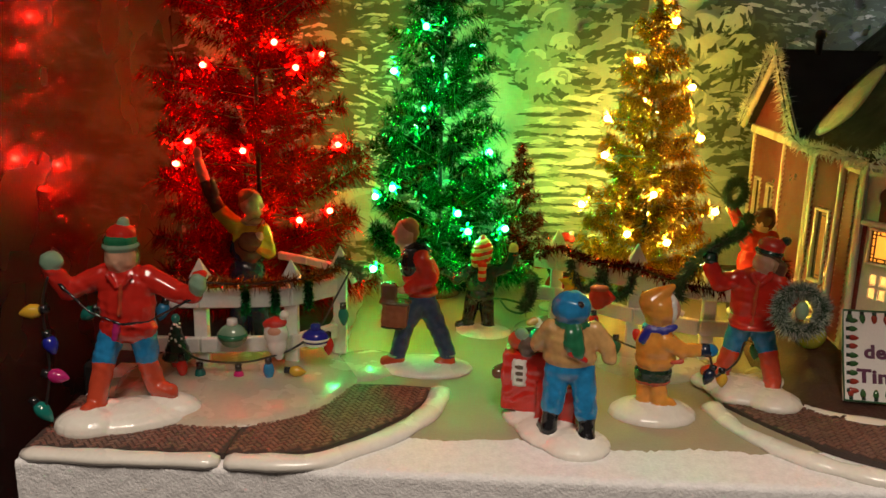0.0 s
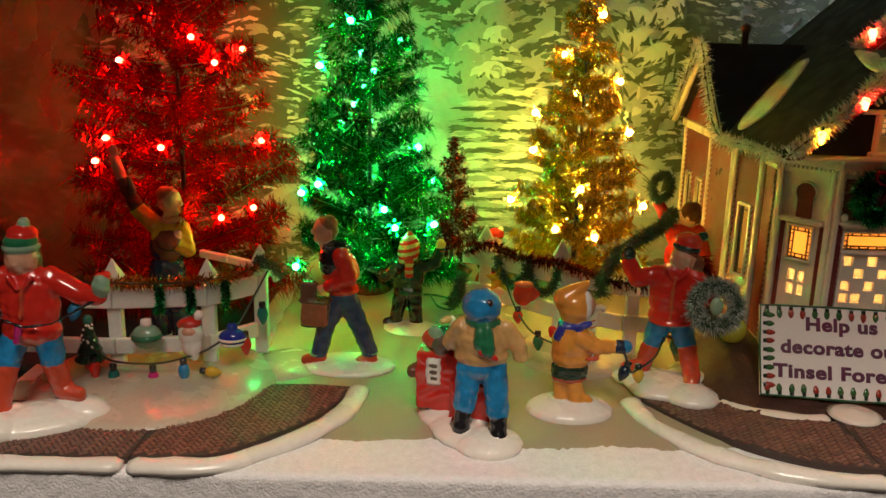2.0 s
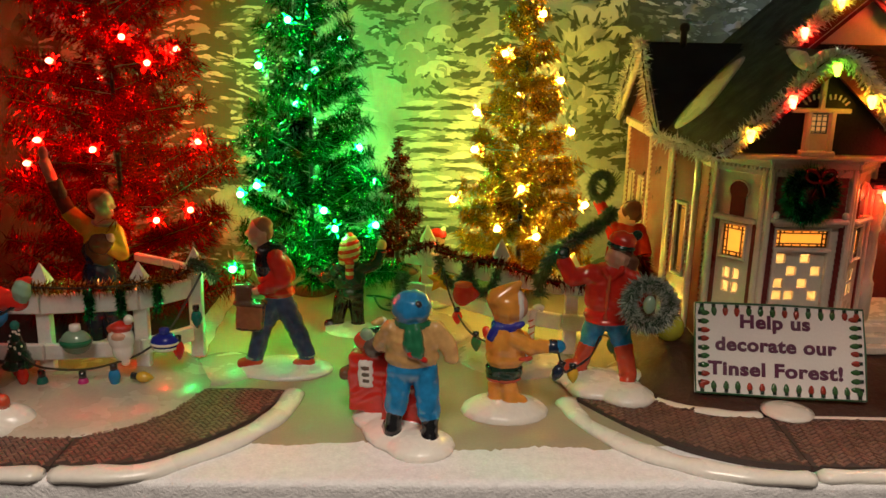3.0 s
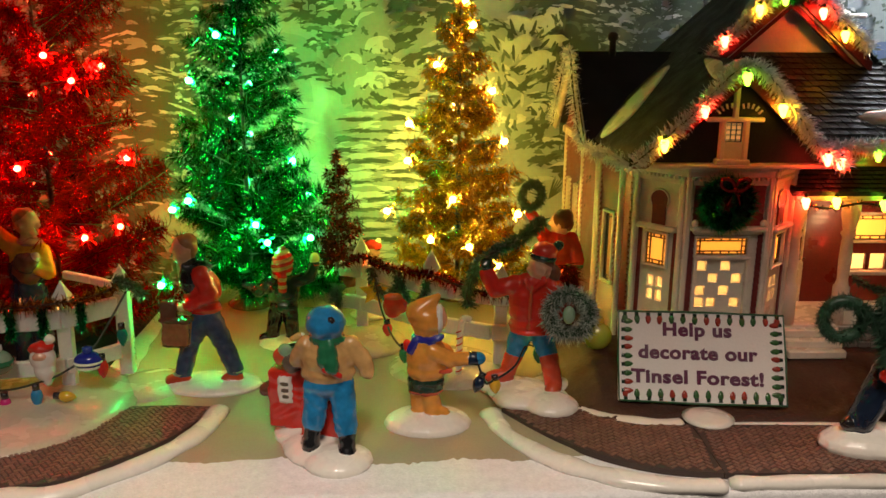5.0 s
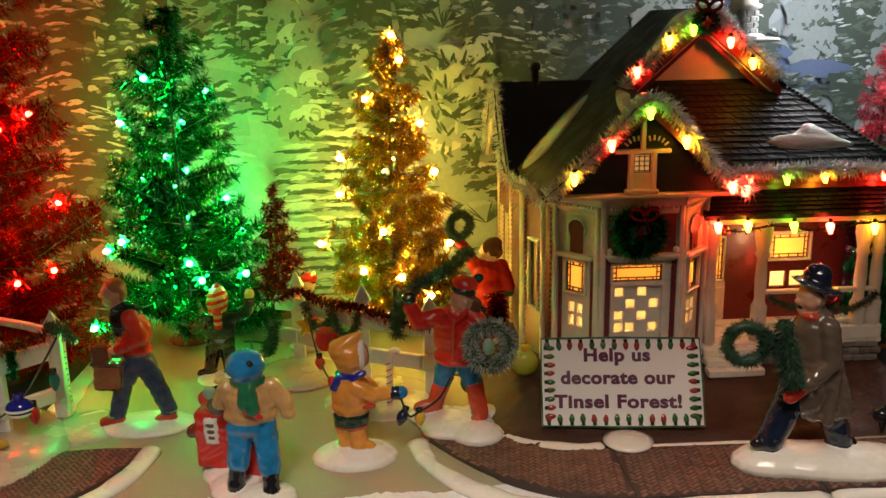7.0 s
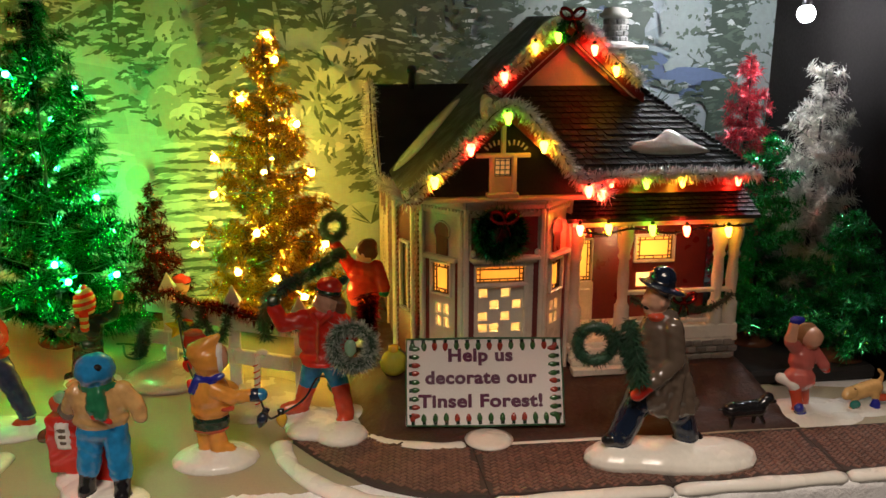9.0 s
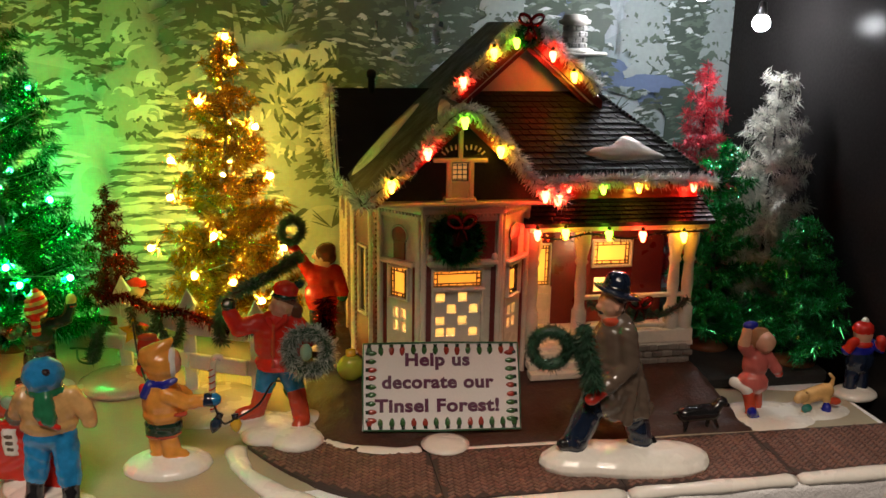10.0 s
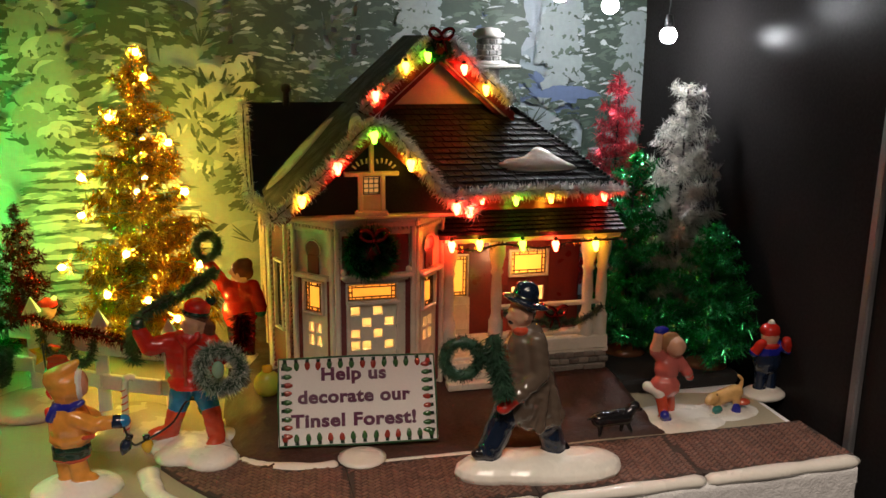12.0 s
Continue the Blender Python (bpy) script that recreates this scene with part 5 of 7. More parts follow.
def figurine(label, at, shapes, category="figurine", name="figurine", yaw=0, voxel=0.00050, scale=1.0):
    """Fuse rounded shapes (in mm) into one smooth ceramic mesh and glaze it in their colours."""
    b = Build()
    mats = []
    for s in shapes:
        if s[-1] not in mats:
            mats.append(s[-1])
        if s[0] == "c":
            b.cap(s[1], s[2], s[3], s[4], 0, 14)
        elif s[0] == "e":
            b.ell(s[1], s[2], 0, s[3], 16)
        else:
            b.box(s[1], s[2], 0, 0.6, s[3])
    m = pose(*at, 0, 0, yaw)
    tmp = bpy.data.objects.new("clay", b.mesh("clay", []))
    scene.collection.objects.link(tmp)
    tmp.data.transform(Matrix.Diagonal((0.001 * scale, 0.001 * scale, 0.001 * scale, 1)))
    mod = tmp.modifiers.new("fuse", "REMESH")
    mod.mode, mod.voxel_size = "VOXEL", voxel
    me = bpy.data.meshes.new_from_object(tmp.evaluated_get(bpy.context.evaluated_depsgraph_get()))
    bpy.data.objects.remove(tmp)
    n = len(me.vertices)
    co = np.empty(n * 3)
    me.vertices.foreach_get("co", co)
    co = co.reshape(-1, 3)
    ed = np.empty(len(me.edges) * 2, int)
    me.edges.foreach_get("vertices", ed)
    ed = ed.reshape(-1, 2)
    deg = np.bincount(ed.ravel(), minlength=n)[:, None]
    for _ in range(5):
        acc = np.zeros_like(co)
        np.add.at(acc, ed[:, 0], co[ed[:, 1]])
        np.add.at(acc, ed[:, 1], co[ed[:, 0]])
        co = co * 0.45 + acc / np.maximum(deg, 1) * 0.55
    # small folds in the clay
    me.vertices.foreach_set("co", co.ravel())
    me.update()
    nor = np.empty(n * 3)
    me.vertices.foreach_get("normal", nor)
    mm = co / (0.001 * scale)
    wob = np.sin(mm @ (0.55, 0.30, 0.42) + 2.1 * np.sin(mm @ (0.21, -0.17, 0.26))) * np.sin(mm @ (-0.34, 0.41, 0.60) + 1.7 * np.sin(mm @ (0.19, 0.23, -0.15)))
    co = co + nor.reshape(-1, 3) * (0.00025 * scale * wob * np.clip((mm[:, 2] - 7) / 6, 0.15, 1))[:, None]
    nf = len(me.polygons)
    mid = np.empty(nf * 3)
    me.vertices.foreach_set("co", co.ravel())
    me.update()
    me.polygons.foreach_get("center", mid)
    mid = mid.reshape(-1, 3) / (0.001 * scale)
    best, pick = np.full(nf, 1e9), np.zeros(nf, int)
    for s in shapes:
        if s[0] == "c":
            ab = s[2] - s[1]
            t = np.clip((mid - s[1]) @ ab / max(ab @ ab, 1e-9), 0, 1)
            d = np.linalg.norm(mid - s[1] - t[:, None] * ab, axis=1) - (s[3] + (s[4] - s[3]) * t)
        elif s[0] == "e":
            q = (mid - s[1]) @ np.array(s[3].to_3x3())
            d = (np.linalg.norm(q / s[2], axis=1) - 1) * s[2].min()
        else:
            q = np.abs((mid - s[1]) @ np.array(s[3].to_3x3())) - s[2] / 2
            d = np.linalg.norm(np.maximum(q, 0), axis=1) + np.minimum(q.max(1), 0)
        hit = d < best
        best[hit], pick[hit] = d[hit], mats.index(s[-1])
    for mt in mats:
        me.materials.append(mt)
    me.polygons.foreach_set("material_index", pick)
    me.polygons.foreach_set("use_smooth", [True] * nf)
    me.transform(m)
    me.update()
    me.name = name
    return tagged(new(name, me), label, category, "glazed figurines")


def snow_base(rx, ry, rz=0, h=6, lumps=3, seed=0):
    rg = random.Random(seed)
    out = [e((0, 0, h * 0.25), (rx, ry, h * 0.75), SNOW, 0, 0, rz)]
    for i in range(lumps):
        a = rg.uniform(0, 6.28)
        out.append(e((rx * 0.55 * math.cos(a), ry * 0.55 * math.sin(a), h * 0.35), (rx * 0.42, ry * 0.42, h * 0.7), SNOW, 0, 0, rz))
    return out


def head(x, y, z, face, hair, r=6.2):
    """A plain head: skull, nose, chin and neck, with hair on the top and back. face: the way it looks, in degrees."""
    fx, fy = math.cos(radians(face)), math.sin(radians(face))
    return [e((x, y, z), (r * 0.95, r * 0.95, r * 1.12), SKIN), e((x + fx * r * 0.98, y + fy * r * 0.98, z - 0.15 * r), (r * 0.2, r * 0.2, r * 0.24), SKIN), e((x + fx * r * 0.5, y + fy * r * 0.5, z - 0.78 * r), (r * 0.44, r * 0.44, r * 0.4), SKIN),
            c((x, y, z - r * 0.8), (x - fx, y - fy, z - r * 1.5), r * 0.55, r * 0.6, SKIN), e((x - fx * r * 0.30, y - fy * r * 0.30, z + r * 0.52), (r * 0.92, r * 0.92, r * 0.78), hair), e((x - fx * r * 0.55, y - fy * r * 0.55, z - r * 0.05), (r * 0.68, r * 0.68, r * 0.8), hair),
            e((x - fy * r * 0.92, y + fx * r * 0.92, z - r * 0.1), (r * 0.2, r * 0.2, r * 0.28), SKIN), e((x + fy * r * 0.92, y - fx * r * 0.92, z - r * 0.1), (r * 0.2, r * 0.2, r * 0.28), SKIN)]


# man in a red coat, arms spread
figurine("glazed man in red coat and blue trousers, arms spread, on snow", (-0.150, 0.352, 0.0030), [
    e((0, -4, 0.5), (31, 16, 7.5), SNOW, 0, 0, 24), e((-14, -15, 1.5), (14, 11, 7.5), SNOW), e((15, 4, 1.5), (15, 10, 7.5), SNOW), e((2, -3, 2), (15, 11, 6.5), SNOW), e((-10, -4, 4), (7, 5, 5), SNOW),
    c((-12.5, -8, 9), (-10, -4, 25), 4.2, 4.8, BOOT), c((-12.5, -9, 8), (-14, -14, 7.5), 4, 3.3, BOOT), c((9, 5, 12), (7, 2, 26), 4.4, 4.8, BOOT), c((9, 4, 12), (17, 2, 11), 4, 3.2, BOOT),
    c((-10, -3, 27), (-5.5, 1, 42), 5.2, 6.2, BLUE), c((7, 2, 28), (5.5, 2, 42), 5.4, 6.4, BLUE),
    e((0, 1, 52), (12.8, 8.3, 17), RED), e((0, 1, 41), (13, 8.5, 7), RED), e((0, 1, 50), (12.2, 8.0, 10), RED), e((0.5, 1, 60), (13.5, 7.5, 8.5), RED), e((0, 1, 65), (9, 6.5, 5), RED),
    c((-9, 1, 64), (-24, -1, 57), 5.2, 4.6, RED), c((-24, -1, 57), (-28, -4, 65), 4.5, 4.2, RED), e((-28.5, -5, 71), (5.2, 4.6, 4.4), PALE), e((-28.5, -5, 67), (4.2, 4, 2), RED),
    c((10, 1, 64), (24, 0, 57), 5.2, 4.6, RED), c((24, 0, 57), (31, -3, 58), 4.4, 4.0, RED), e((33.5, -5, 63), (3.8, 3.6, 5), PALE), e((34, -3, 67), (3.4, 3, 1.6), RED),
    e((-0.5, -1, 72.5), (6.6, 6.4, 7.2), SKIN), e((-0.5, 1.5, 72), (7.2, 5.6, 7), BROWN), e((-0.5, -7.0, 71.5), (1.3, 1.2, 1.3), SKIN),
    e((-0.5, 0, 77.5), (7.8, 7.8, 3.0), PALE), e((-0.5, 0, 80), (7.2, 7.2, 4), GREEN), e((0, 0.5, 82.5), (6.4, 6.4, 4.5), RED), e((1.2, 0.5, 87.5), (2.7, 2.7, 2.6), PALE),
    c((-26, -6.5, 62), (-12, -8.5, 50), 0.7, 0.7, BLACK), c((-12, -8.5, 50), (2, -9.3, 45.5), 0.7, 0.7, BLACK), c((2, -9.3, 45.5), (13, -8.5, 47), 0.7, 0.7, BLACK), c((13, -8.5, 47), (31, -6, 57), 0.7, 0.7, BLACK),
    c((-1, -8.9, 44), (-2, -9.5, 39), 1.8, 1.4, MAGENTA), c((0, -8.2, 49), (1.5, -7.6, 62), 0.8, 0.8, BOOT), c((-4, -6.6, 66), (-1, -7.4, 61), 1.4, 0.8, RED), c((5, -6.6, 66), (2, -7.4, 61), 1.4, 0.8, RED)])

# child in tan coat and blue hat pushing a red box
figurine("glazed child in blue hat and tan coat pushing a red box", (0.0410, 0.3520, 0.0006), [
    e((4, -8, 1), (15, 14, 5.5), SNOW), e((-12, 18, 1), (15, 17, 5), SNOW, 0, 0, 25), e((-6, 4, 1), (15, 20, 5), SNOW, 0, 0, 25),
    c((-7.5, -4, 7), (-7, -3, 15), 3.6, 3.6, BLACK), c((-8, -5, 6.5), (-9.5, 0, 6.5), 3.4, 3.0, BLACK), c((8, -9, 6), (8, -7, 14), 3.6, 3.6, BLACK), c((8, -10, 5.6), (7, -6, 5.8), 3.4, 3.2, BLACK),
    c((-6.5, -2, 16), (-5, 0, 32), 5.0, 5.8, BLUE), c((7.5, -6, 15), (5.5, -1, 32), 5.0, 5.8, BLUE), e((0, -0.5, 33), (10, 7, 6), BLUE),
    e((0, 0, 44), (11.5, 8, 10.5), TAN), e((0, 0, 38), (11.8, 8, 5.5), TAN), e((0, 0, 45), (11.2, 7.6, 8), TAN), e((0, 0, 50), (9, 6.4, 5), TAN),
    c((-9, 0, 50), (-13, 4, 42), 4.2, 4.0, TAN), c((-13, 4, 42), (-12, 12, 38), 3.8, 3.6, TAN), c((9.5, 0, 50), (15, -1, 43), 4.2, 4.0, TAN), c((15, -1, 43), (16.5, -2, 38.5), 3.8, 3.2, TAN),
    e((0, 0, 53), (7.6, 7.2, 2.8), GREEN), c((1.5, -6.5, 52), (2.5, -8.5, 43), 2.4, 2.8, GREEN), c((-1.5, -6.8, 51), (-1.5, -8.3, 45), 2, 2.2, GREEN), k((2.5, -8.6, 40.8), (9, 2, 2.4), RED, 0, 20, 0),
    e((-0.5, 0, 59.5), (8.6, 8.4, 7.6), BLUE), e((2.5, -6.6, 63), (1.5, 1, 1.5), BLACK), e((-0.5, 3, 57), (7.4, 6, 5), SKIN),
    k((-15, 21, 19), (24, 17, 27), RED, 0, 0, -10), k((-3, 12, 13), (18, 15, 18), RED, 0, 0, -10), k((-20.5, 12.8, 24), (6.0, 1.4, 12), WHITE, 0, 0, -10), k((-20.5, 12.0, 27), (3.6, 1.0, 1.4), GREY, 0, 0, -10), k((-20.5, 12.0, 24), (3.6, 1.0, 1.4), GREY, 0, 0, -10), k((-20.5, 12.0, 21), (3.0, 1.0, 1.4), GREY, 0, 0, -10),
    e((-16, 20, 37), (8.5, 7, 6), DARKGREEN), e((-12, 16, 39), (5, 4, 5), TEAL), e((-22, 17, 38), (4, 4, 4.5), BOOT), e((-17, 14, 36), (4.4, 3.6, 4.4), GREY), c((-9, 20, 38), (-13, 19, 47), 2.2, 1.8, WHITE), c((-13, 19, 47), (-17, 18, 46), 1.8, 1.6, TAN), e((-20, 15, 42), (3, 3, 3), PALE), c((-27, 20, 23), (-30, 18, 22), 3, 3, BROWN)])

# child in orange hooded suit, arm out
figurine("glazed child in orange hooded suit with blue mittens, standing on snow", (0.0835, 0.3790, 0.0006), [
    e((0, 0, 1), (20.5, 15.5, 6.5), SNOW), e((4, -2, 3), (13, 10, 5), SNOW),
    c((-3.5, 1, 8), (-4.5, 1, 17), 4.2, 4.0, ORANGE), c((2.5, -2, 8), (1, -1, 17), 4.4, 4.2, ORANGE), c((2.5, -3, 7.5), (7, -3, 7.2), 3.6, 3, ORANGE), e((-1, 0, 17.5), (8.4, 6.6, 1.8), BOOT), e((-1, 0, 20), (8.6, 6.8, 4.8), DARKGREEN), e((-1, 0, 22.5), (8.8, 7, 3.6), DARKGREEN),
    e((-0.5, 0, 33), (9.4, 8, 11), ORANGE), e((-0.5, 0, 28), (9.6, 8, 6), ORANGE), e((-0.5, 0, 35), (9.2, 7.6, 7), ORANGE), e((-0.8, 0, 41), (7, 6, 4), ORANGE),
    c((2, -5, 38), (10, -6, 34.5), 3.9, 3.6, ORANGE), c((10, -6, 34.5), (16.5, -5, 34.5), 3.4, 3.2, ORANGE), e((20.5, -5, 34.5), (4.6, 3.4, 3.3), NAVY), e((22.5, -5, 34.8), (3.4, 3.2, 3), BLUE),
    c((2, 4, 38), (9, 6, 33), 3.8, 3.4, ORANGE), c((6, -7.2, 29), (10, -7.2, 29.5), 1.1, 1.1, BOOT), e((-9.5, 3, 38), (2, 2.4, 3), RED),
    e((-1, 0, 43.2), (6.6, 6.4, 2.6), PURPLE), c((-6, -4, 43), (-8, -4.5, 38), 2, 1.8, PURPLE), c((1, -5.5, 43), (6, -5, 45), 1.6, 1.4, PURPLE),
    e((-0.5, 0, 51), (7.8, 7.4, 8), ORANGE), c((-4, 0, 55), (4.2, 0, 62.5), 6.2, 1.6, ORANGE), e((6, 0, 52), (2.6, 5, 5.6), SKIN), e((5, 0, 52), (2.2, 6.2, 6.8), WHITE)])

# man in red jacket hanging garland
figurine("glazed person in red jacket and red boots lifting garland, on snow", (0.1330, 0.4090, 0.0030), [
    e((0, -4, 1), (22, 16, 5.5), SNOW, 0, 0, -32), e((10, -18, 1), (13, 12, 5.5), SNOW), e((-2, -10, 1), (16, 12, 5), SNOW), e((-10, 6, 1), (14, 9, 5), SNOW), e((13, 6, 1), (12, 8, 4.5), SNOW),
    c((-9.5, 3, 9), (-6, 3, 20), 4.2, 4.6, BOOT), c((-10, 2.5, 8.5), (-18, 1, 8), 3.8, 3.0, BOOT), c((12.5, -6, 7), (10, -2, 20), 4.4, 4.8, BOOT), c((12.5, -7, 6.4), (11, -11, 6), 4, 3.4, BOOT),
    c((-5.5, 3, 22), (-2.5, 2, 34), 5.2, 6.2, BLUE), c((9.5, -1, 22), (5.5, 1, 34), 5.2, 6.2, BLUE),
    e((1, 1, 46), (11.2, 7.7, 15), RED), e((1.5, 1, 36), (11.5, 8, 5), RED), e((0.5, 1, 44), (10.6, 7.4, 9), RED), e((1, 1, 53), (11.5, 7, 7.5), RED), e((1.5, 1, 58), (8, 6, 4), RED),
    c((-7, 1, 56), (-17, -1, 54), 4.8, 4.2, RED), c((-17, -1, 54), (-21, 1, 62), 4.2, 3.8, RED), e((-21.5, 1, 65.5), (3.8, 3.6, 3.8), DARKGREEN),
    c((10, 0, 56), (17, -5, 49), 4.8, 4.2, RED), c((17, -5, 49), (12, -8, 45), 4.2, 3.8, RED),
    *head(4.5, 0, 65, 196, BROWN), e((11.5, -1, 62), (3.2, 3.4, 4.4), BROWN), e((5.6, 0, 70), (7.0, 7.0, 2.3), DARKGREEN, 0, 10, 0), e((6.4, 0, 73), (6.4, 6.4, 4.2), RED, 0, 10, 0), e((13, 0, 75.5), (2.6, 2.6, 2.6), DARKGREEN), c((0, -6.9, 57), (-1, -7.3, 36), 0.7, 0.7, BOOT), c((-3, -5.6, 60), (0, -6.6, 55), 1.6, 0.9, RED), c((6, -5.6, 60), (1, -6.6, 55), 1.6, 0.9, RED), e((2, 0, 33.2), (11.4, 7.9, 2.0), RED)])

# helper behind, arm raised with a wreath
figurine("glazed dark-haired person in red jacket with one arm raised", (0.1600, 0.4950, 0.0150), [
    e((0, 0, 0), (13, 11, 4), SNOW), c((-3, 0, 3), (-3, 0, 22), 4, 5, NAVY), c((4, 0, 3), (4, 0, 22), 4, 5, NAVY), e((0, 0, 30), (10.5, 7.5, 12), RED), e((0, 0, 42), (10, 7, 8), RED),
    c((-7, 0, 45), (-12, -3, 54), 4.4, 4, RED), c((-12, -3, 54), (-17, -4, 62), 3.8, 3.2, RED), e((-18.5, -4, 65), (3, 2.8, 3.2), SKIN), c((8, 0, 45), (12, -3, 33), 4.4, 4, RED), e((12, -4, 30), (3, 3, 3), GREEN),
    *head(1.5, 0, 55, 165, BROWN), e((2.5, -1.5, 56.5), (6.0, 6.0, 5.6), BROWN)])

# walking man with a basket
figurine("glazed walking man in red jacket, dark vest and jeans with basket", (-0.0275, 0.4280, 0.0012), [
    e((2, -4, 0.6), (26, 16, 4.2), SNOW), c((-11, -6, 4.8), (-18, -7, 4.4), 3.2, 2.7, BOOT), c((15, -5, 5), (10, -6, 4.2), 3.2, 2.8, BOOT),
    c((-11.5, -5, 8), (-8, -2, 22), 4.4, 4.8, DENIM), c((-8, -2, 22), (-1, 0, 36), 4.9, 6.0, DENIM), c((14, -4, 9), (8, -2, 23), 4.4, 5.0, DENIM), c((8, -2, 23), (1.5, 0, 36), 5, 6.2, DENIM), e((-12, -5, 7.4), (4.6, 4.6, 1.2), PALE), e((14.2, -4, 8.4), (4.6, 4.6, 1.2), PALE),
    e((-0.5, 0, 41), (8.6, 7, 4.5), RED), e((-1, 0, 50), (9.8, 7.8, 10.5), RED), e((-5, 0, 55), (7.0, 8.0, 10.0), BLACK), e((-3, 0, 62), (8, 6, 4), BLACK),
    c((0, -5.5, 59), (4.5, -6.8, 49), 4.4, 4.2, RED), c((4.5, -6.8, 49), (-6, -8, 44), 4.0, 3.2, RED), e((-9, -8.2, 43), (2.4, 2.4, 2.4), SKIN),
    *head(-9, 0, 71, 188, HAIR, 5.9), c((-8, -4.5, 63), (-2, -6, 57), 1.5, 1.8, BLACK), e((0, 0, 40), (8.8, 7.2, 2.2), BOOT),
    k((-13, -7, 30), (13, 9, 12), BASKET, 0, 4, 0), k((-13, -7, 36.6), (16, 10, 1.6), BROWN, 0, 4, 0), k((-16, -8, 41), (8, 5, 11), BROWN), k((-14, -7, 23.4), (13, 8, 1.6), BLACK, 0, 4, 0), c((-12, -7, 44), (-5, -8, 41), 0.9, 0.9, BROWN)])

# child in striped cap seen from behind
figurine("glazed child in striped cap and dark green jacket, arms out", (0.0028, 0.4860, 0.0015), [
    e((2, -6, 0), (19, 15, 4), SNOW), c((-7, -2, 4), (-4.5, 0, 18), 3.8, 4.6, BLACK), c((-8, -2, 3), (-12, -3, 3.4), 3, 2.6, BLACK), c((5, -3, 3.4), (3.5, 0, 18), 3.8, 4.6, BLACK),
    e((0, 0, 22), (8.5, 6.5, 5), DARKGREEN), e((0, 0, 30), (9.6, 6.6, 9), DARKGREEN), c((-7, 0, 36), (-14, 1, 30), 3.9, 3.6, DARKGREEN), c((-14, 1, 30), (-20, 4, 33), 3.4, 3, DARKGREEN), e((-22, 4, 34), (2.6, 2.6, 2.6), BLACK),
    c((7, 0, 36), (15, 1, 38), 3.9, 3.4, DARKGREEN), c((15, 1, 38), (18, 2, 46), 3.2, 3, DARKGREEN), e((18, 2, 49), (3, 3, 3.6), TAN), e((18, 2, 45.6), (3.2, 3.2, 1.6), RED),
    *[e((0, 0, 40.5 + 2.1 * i), (6.9 * math.sqrt(max(0.12, 1 - ((i - 2.6) / 4.6) ** 2)),) * 2 + (1.5,), RED if i % 2 else TAN, 0, -12, 0) for i in range(8)], *[e((0.6, -6.2, 41 - 2.1 * i), (3.2 - 0.3 * i, 1.7, 1.4), TAN if i % 2 else RED) for i in range(5)]])

# waving man behind the fence
figurine("glazed waving man in yellow sleeves and dark overalls", (-0.1230, 0.4480, 0.0015), [
    e((0, 0, 1), (18, 14, 5), SNOW), c((-5, 0, 5), (-4, 0, 30), 5, 6, NAVY), c((6, 0, 5), (5, 0, 30), 5, 6, NAVY), e((0, 0, 40), (10, 7.6, 12), NAVY), e((1, 0, 54), (10, 7.4, 10), NAVY), e((2, 0, 60), (9.6, 7, 8), YELLOW), e((2.5, -3.5, 56), (8.4, 5, 9), BROWN),
    c((-5, 0, 66), (-14, 1, 74), 4.8, 4.2, YELLOW), c((-14, 1, 74), (-21, 2, 88), 4.2, 3.6, BROWN), c((-21, 2, 88), (-25, 3, 99), 3.2, 2.8, SKIN), e((-25.5, 3, 104), (2.4, 1.6, 3.8), SKIN), c((-15, -2, 84), (-16, -3, 91), 2.2, 1.4, GREY),
    c((9, 0, 64), (13, -4, 54), 4.4, 4, YELLOW), c((13, -4, 54), (8, -7, 58), 3.8, 3.2, YELLOW), e((4, -8.4, 60), (6.4, 4, 5.6), BROWN), e((9, -8, 63), (2.4, 2.4, 2.6), SKIN),
    *head(3.4, 0, 79, -12, HAIR, 6.3), e((4, 0, 69.5), (6.4, 5.6, 2.0), SKIN)])

# small child behind the second fence
figurine("glazed child in red cap crouching behind the white fence", (0.0500, 0.5110, 0.0090), [
    e((0, 0, 0), (12, 9, 3), SNOW), e((0, 0, 12), (8.5, 7, 11), RED), e((0, 0, 26), (8, 6.4, 9), DARKGREEN), c((-6, -2, 30), (-13, -5, 28), 3.4, 3, RED), e((2, -1, 39.5), (5.4, 5.2, 5.6), SKIN), e((2.5, 0, 43), (5.8, 5.6, 3.6), RED), e((2.5, 0, 41.4), (6, 5.8, 1.3), DARKGREEN), e((6, 0, 46), (1.8, 1.8, 1.8), WHITE)])

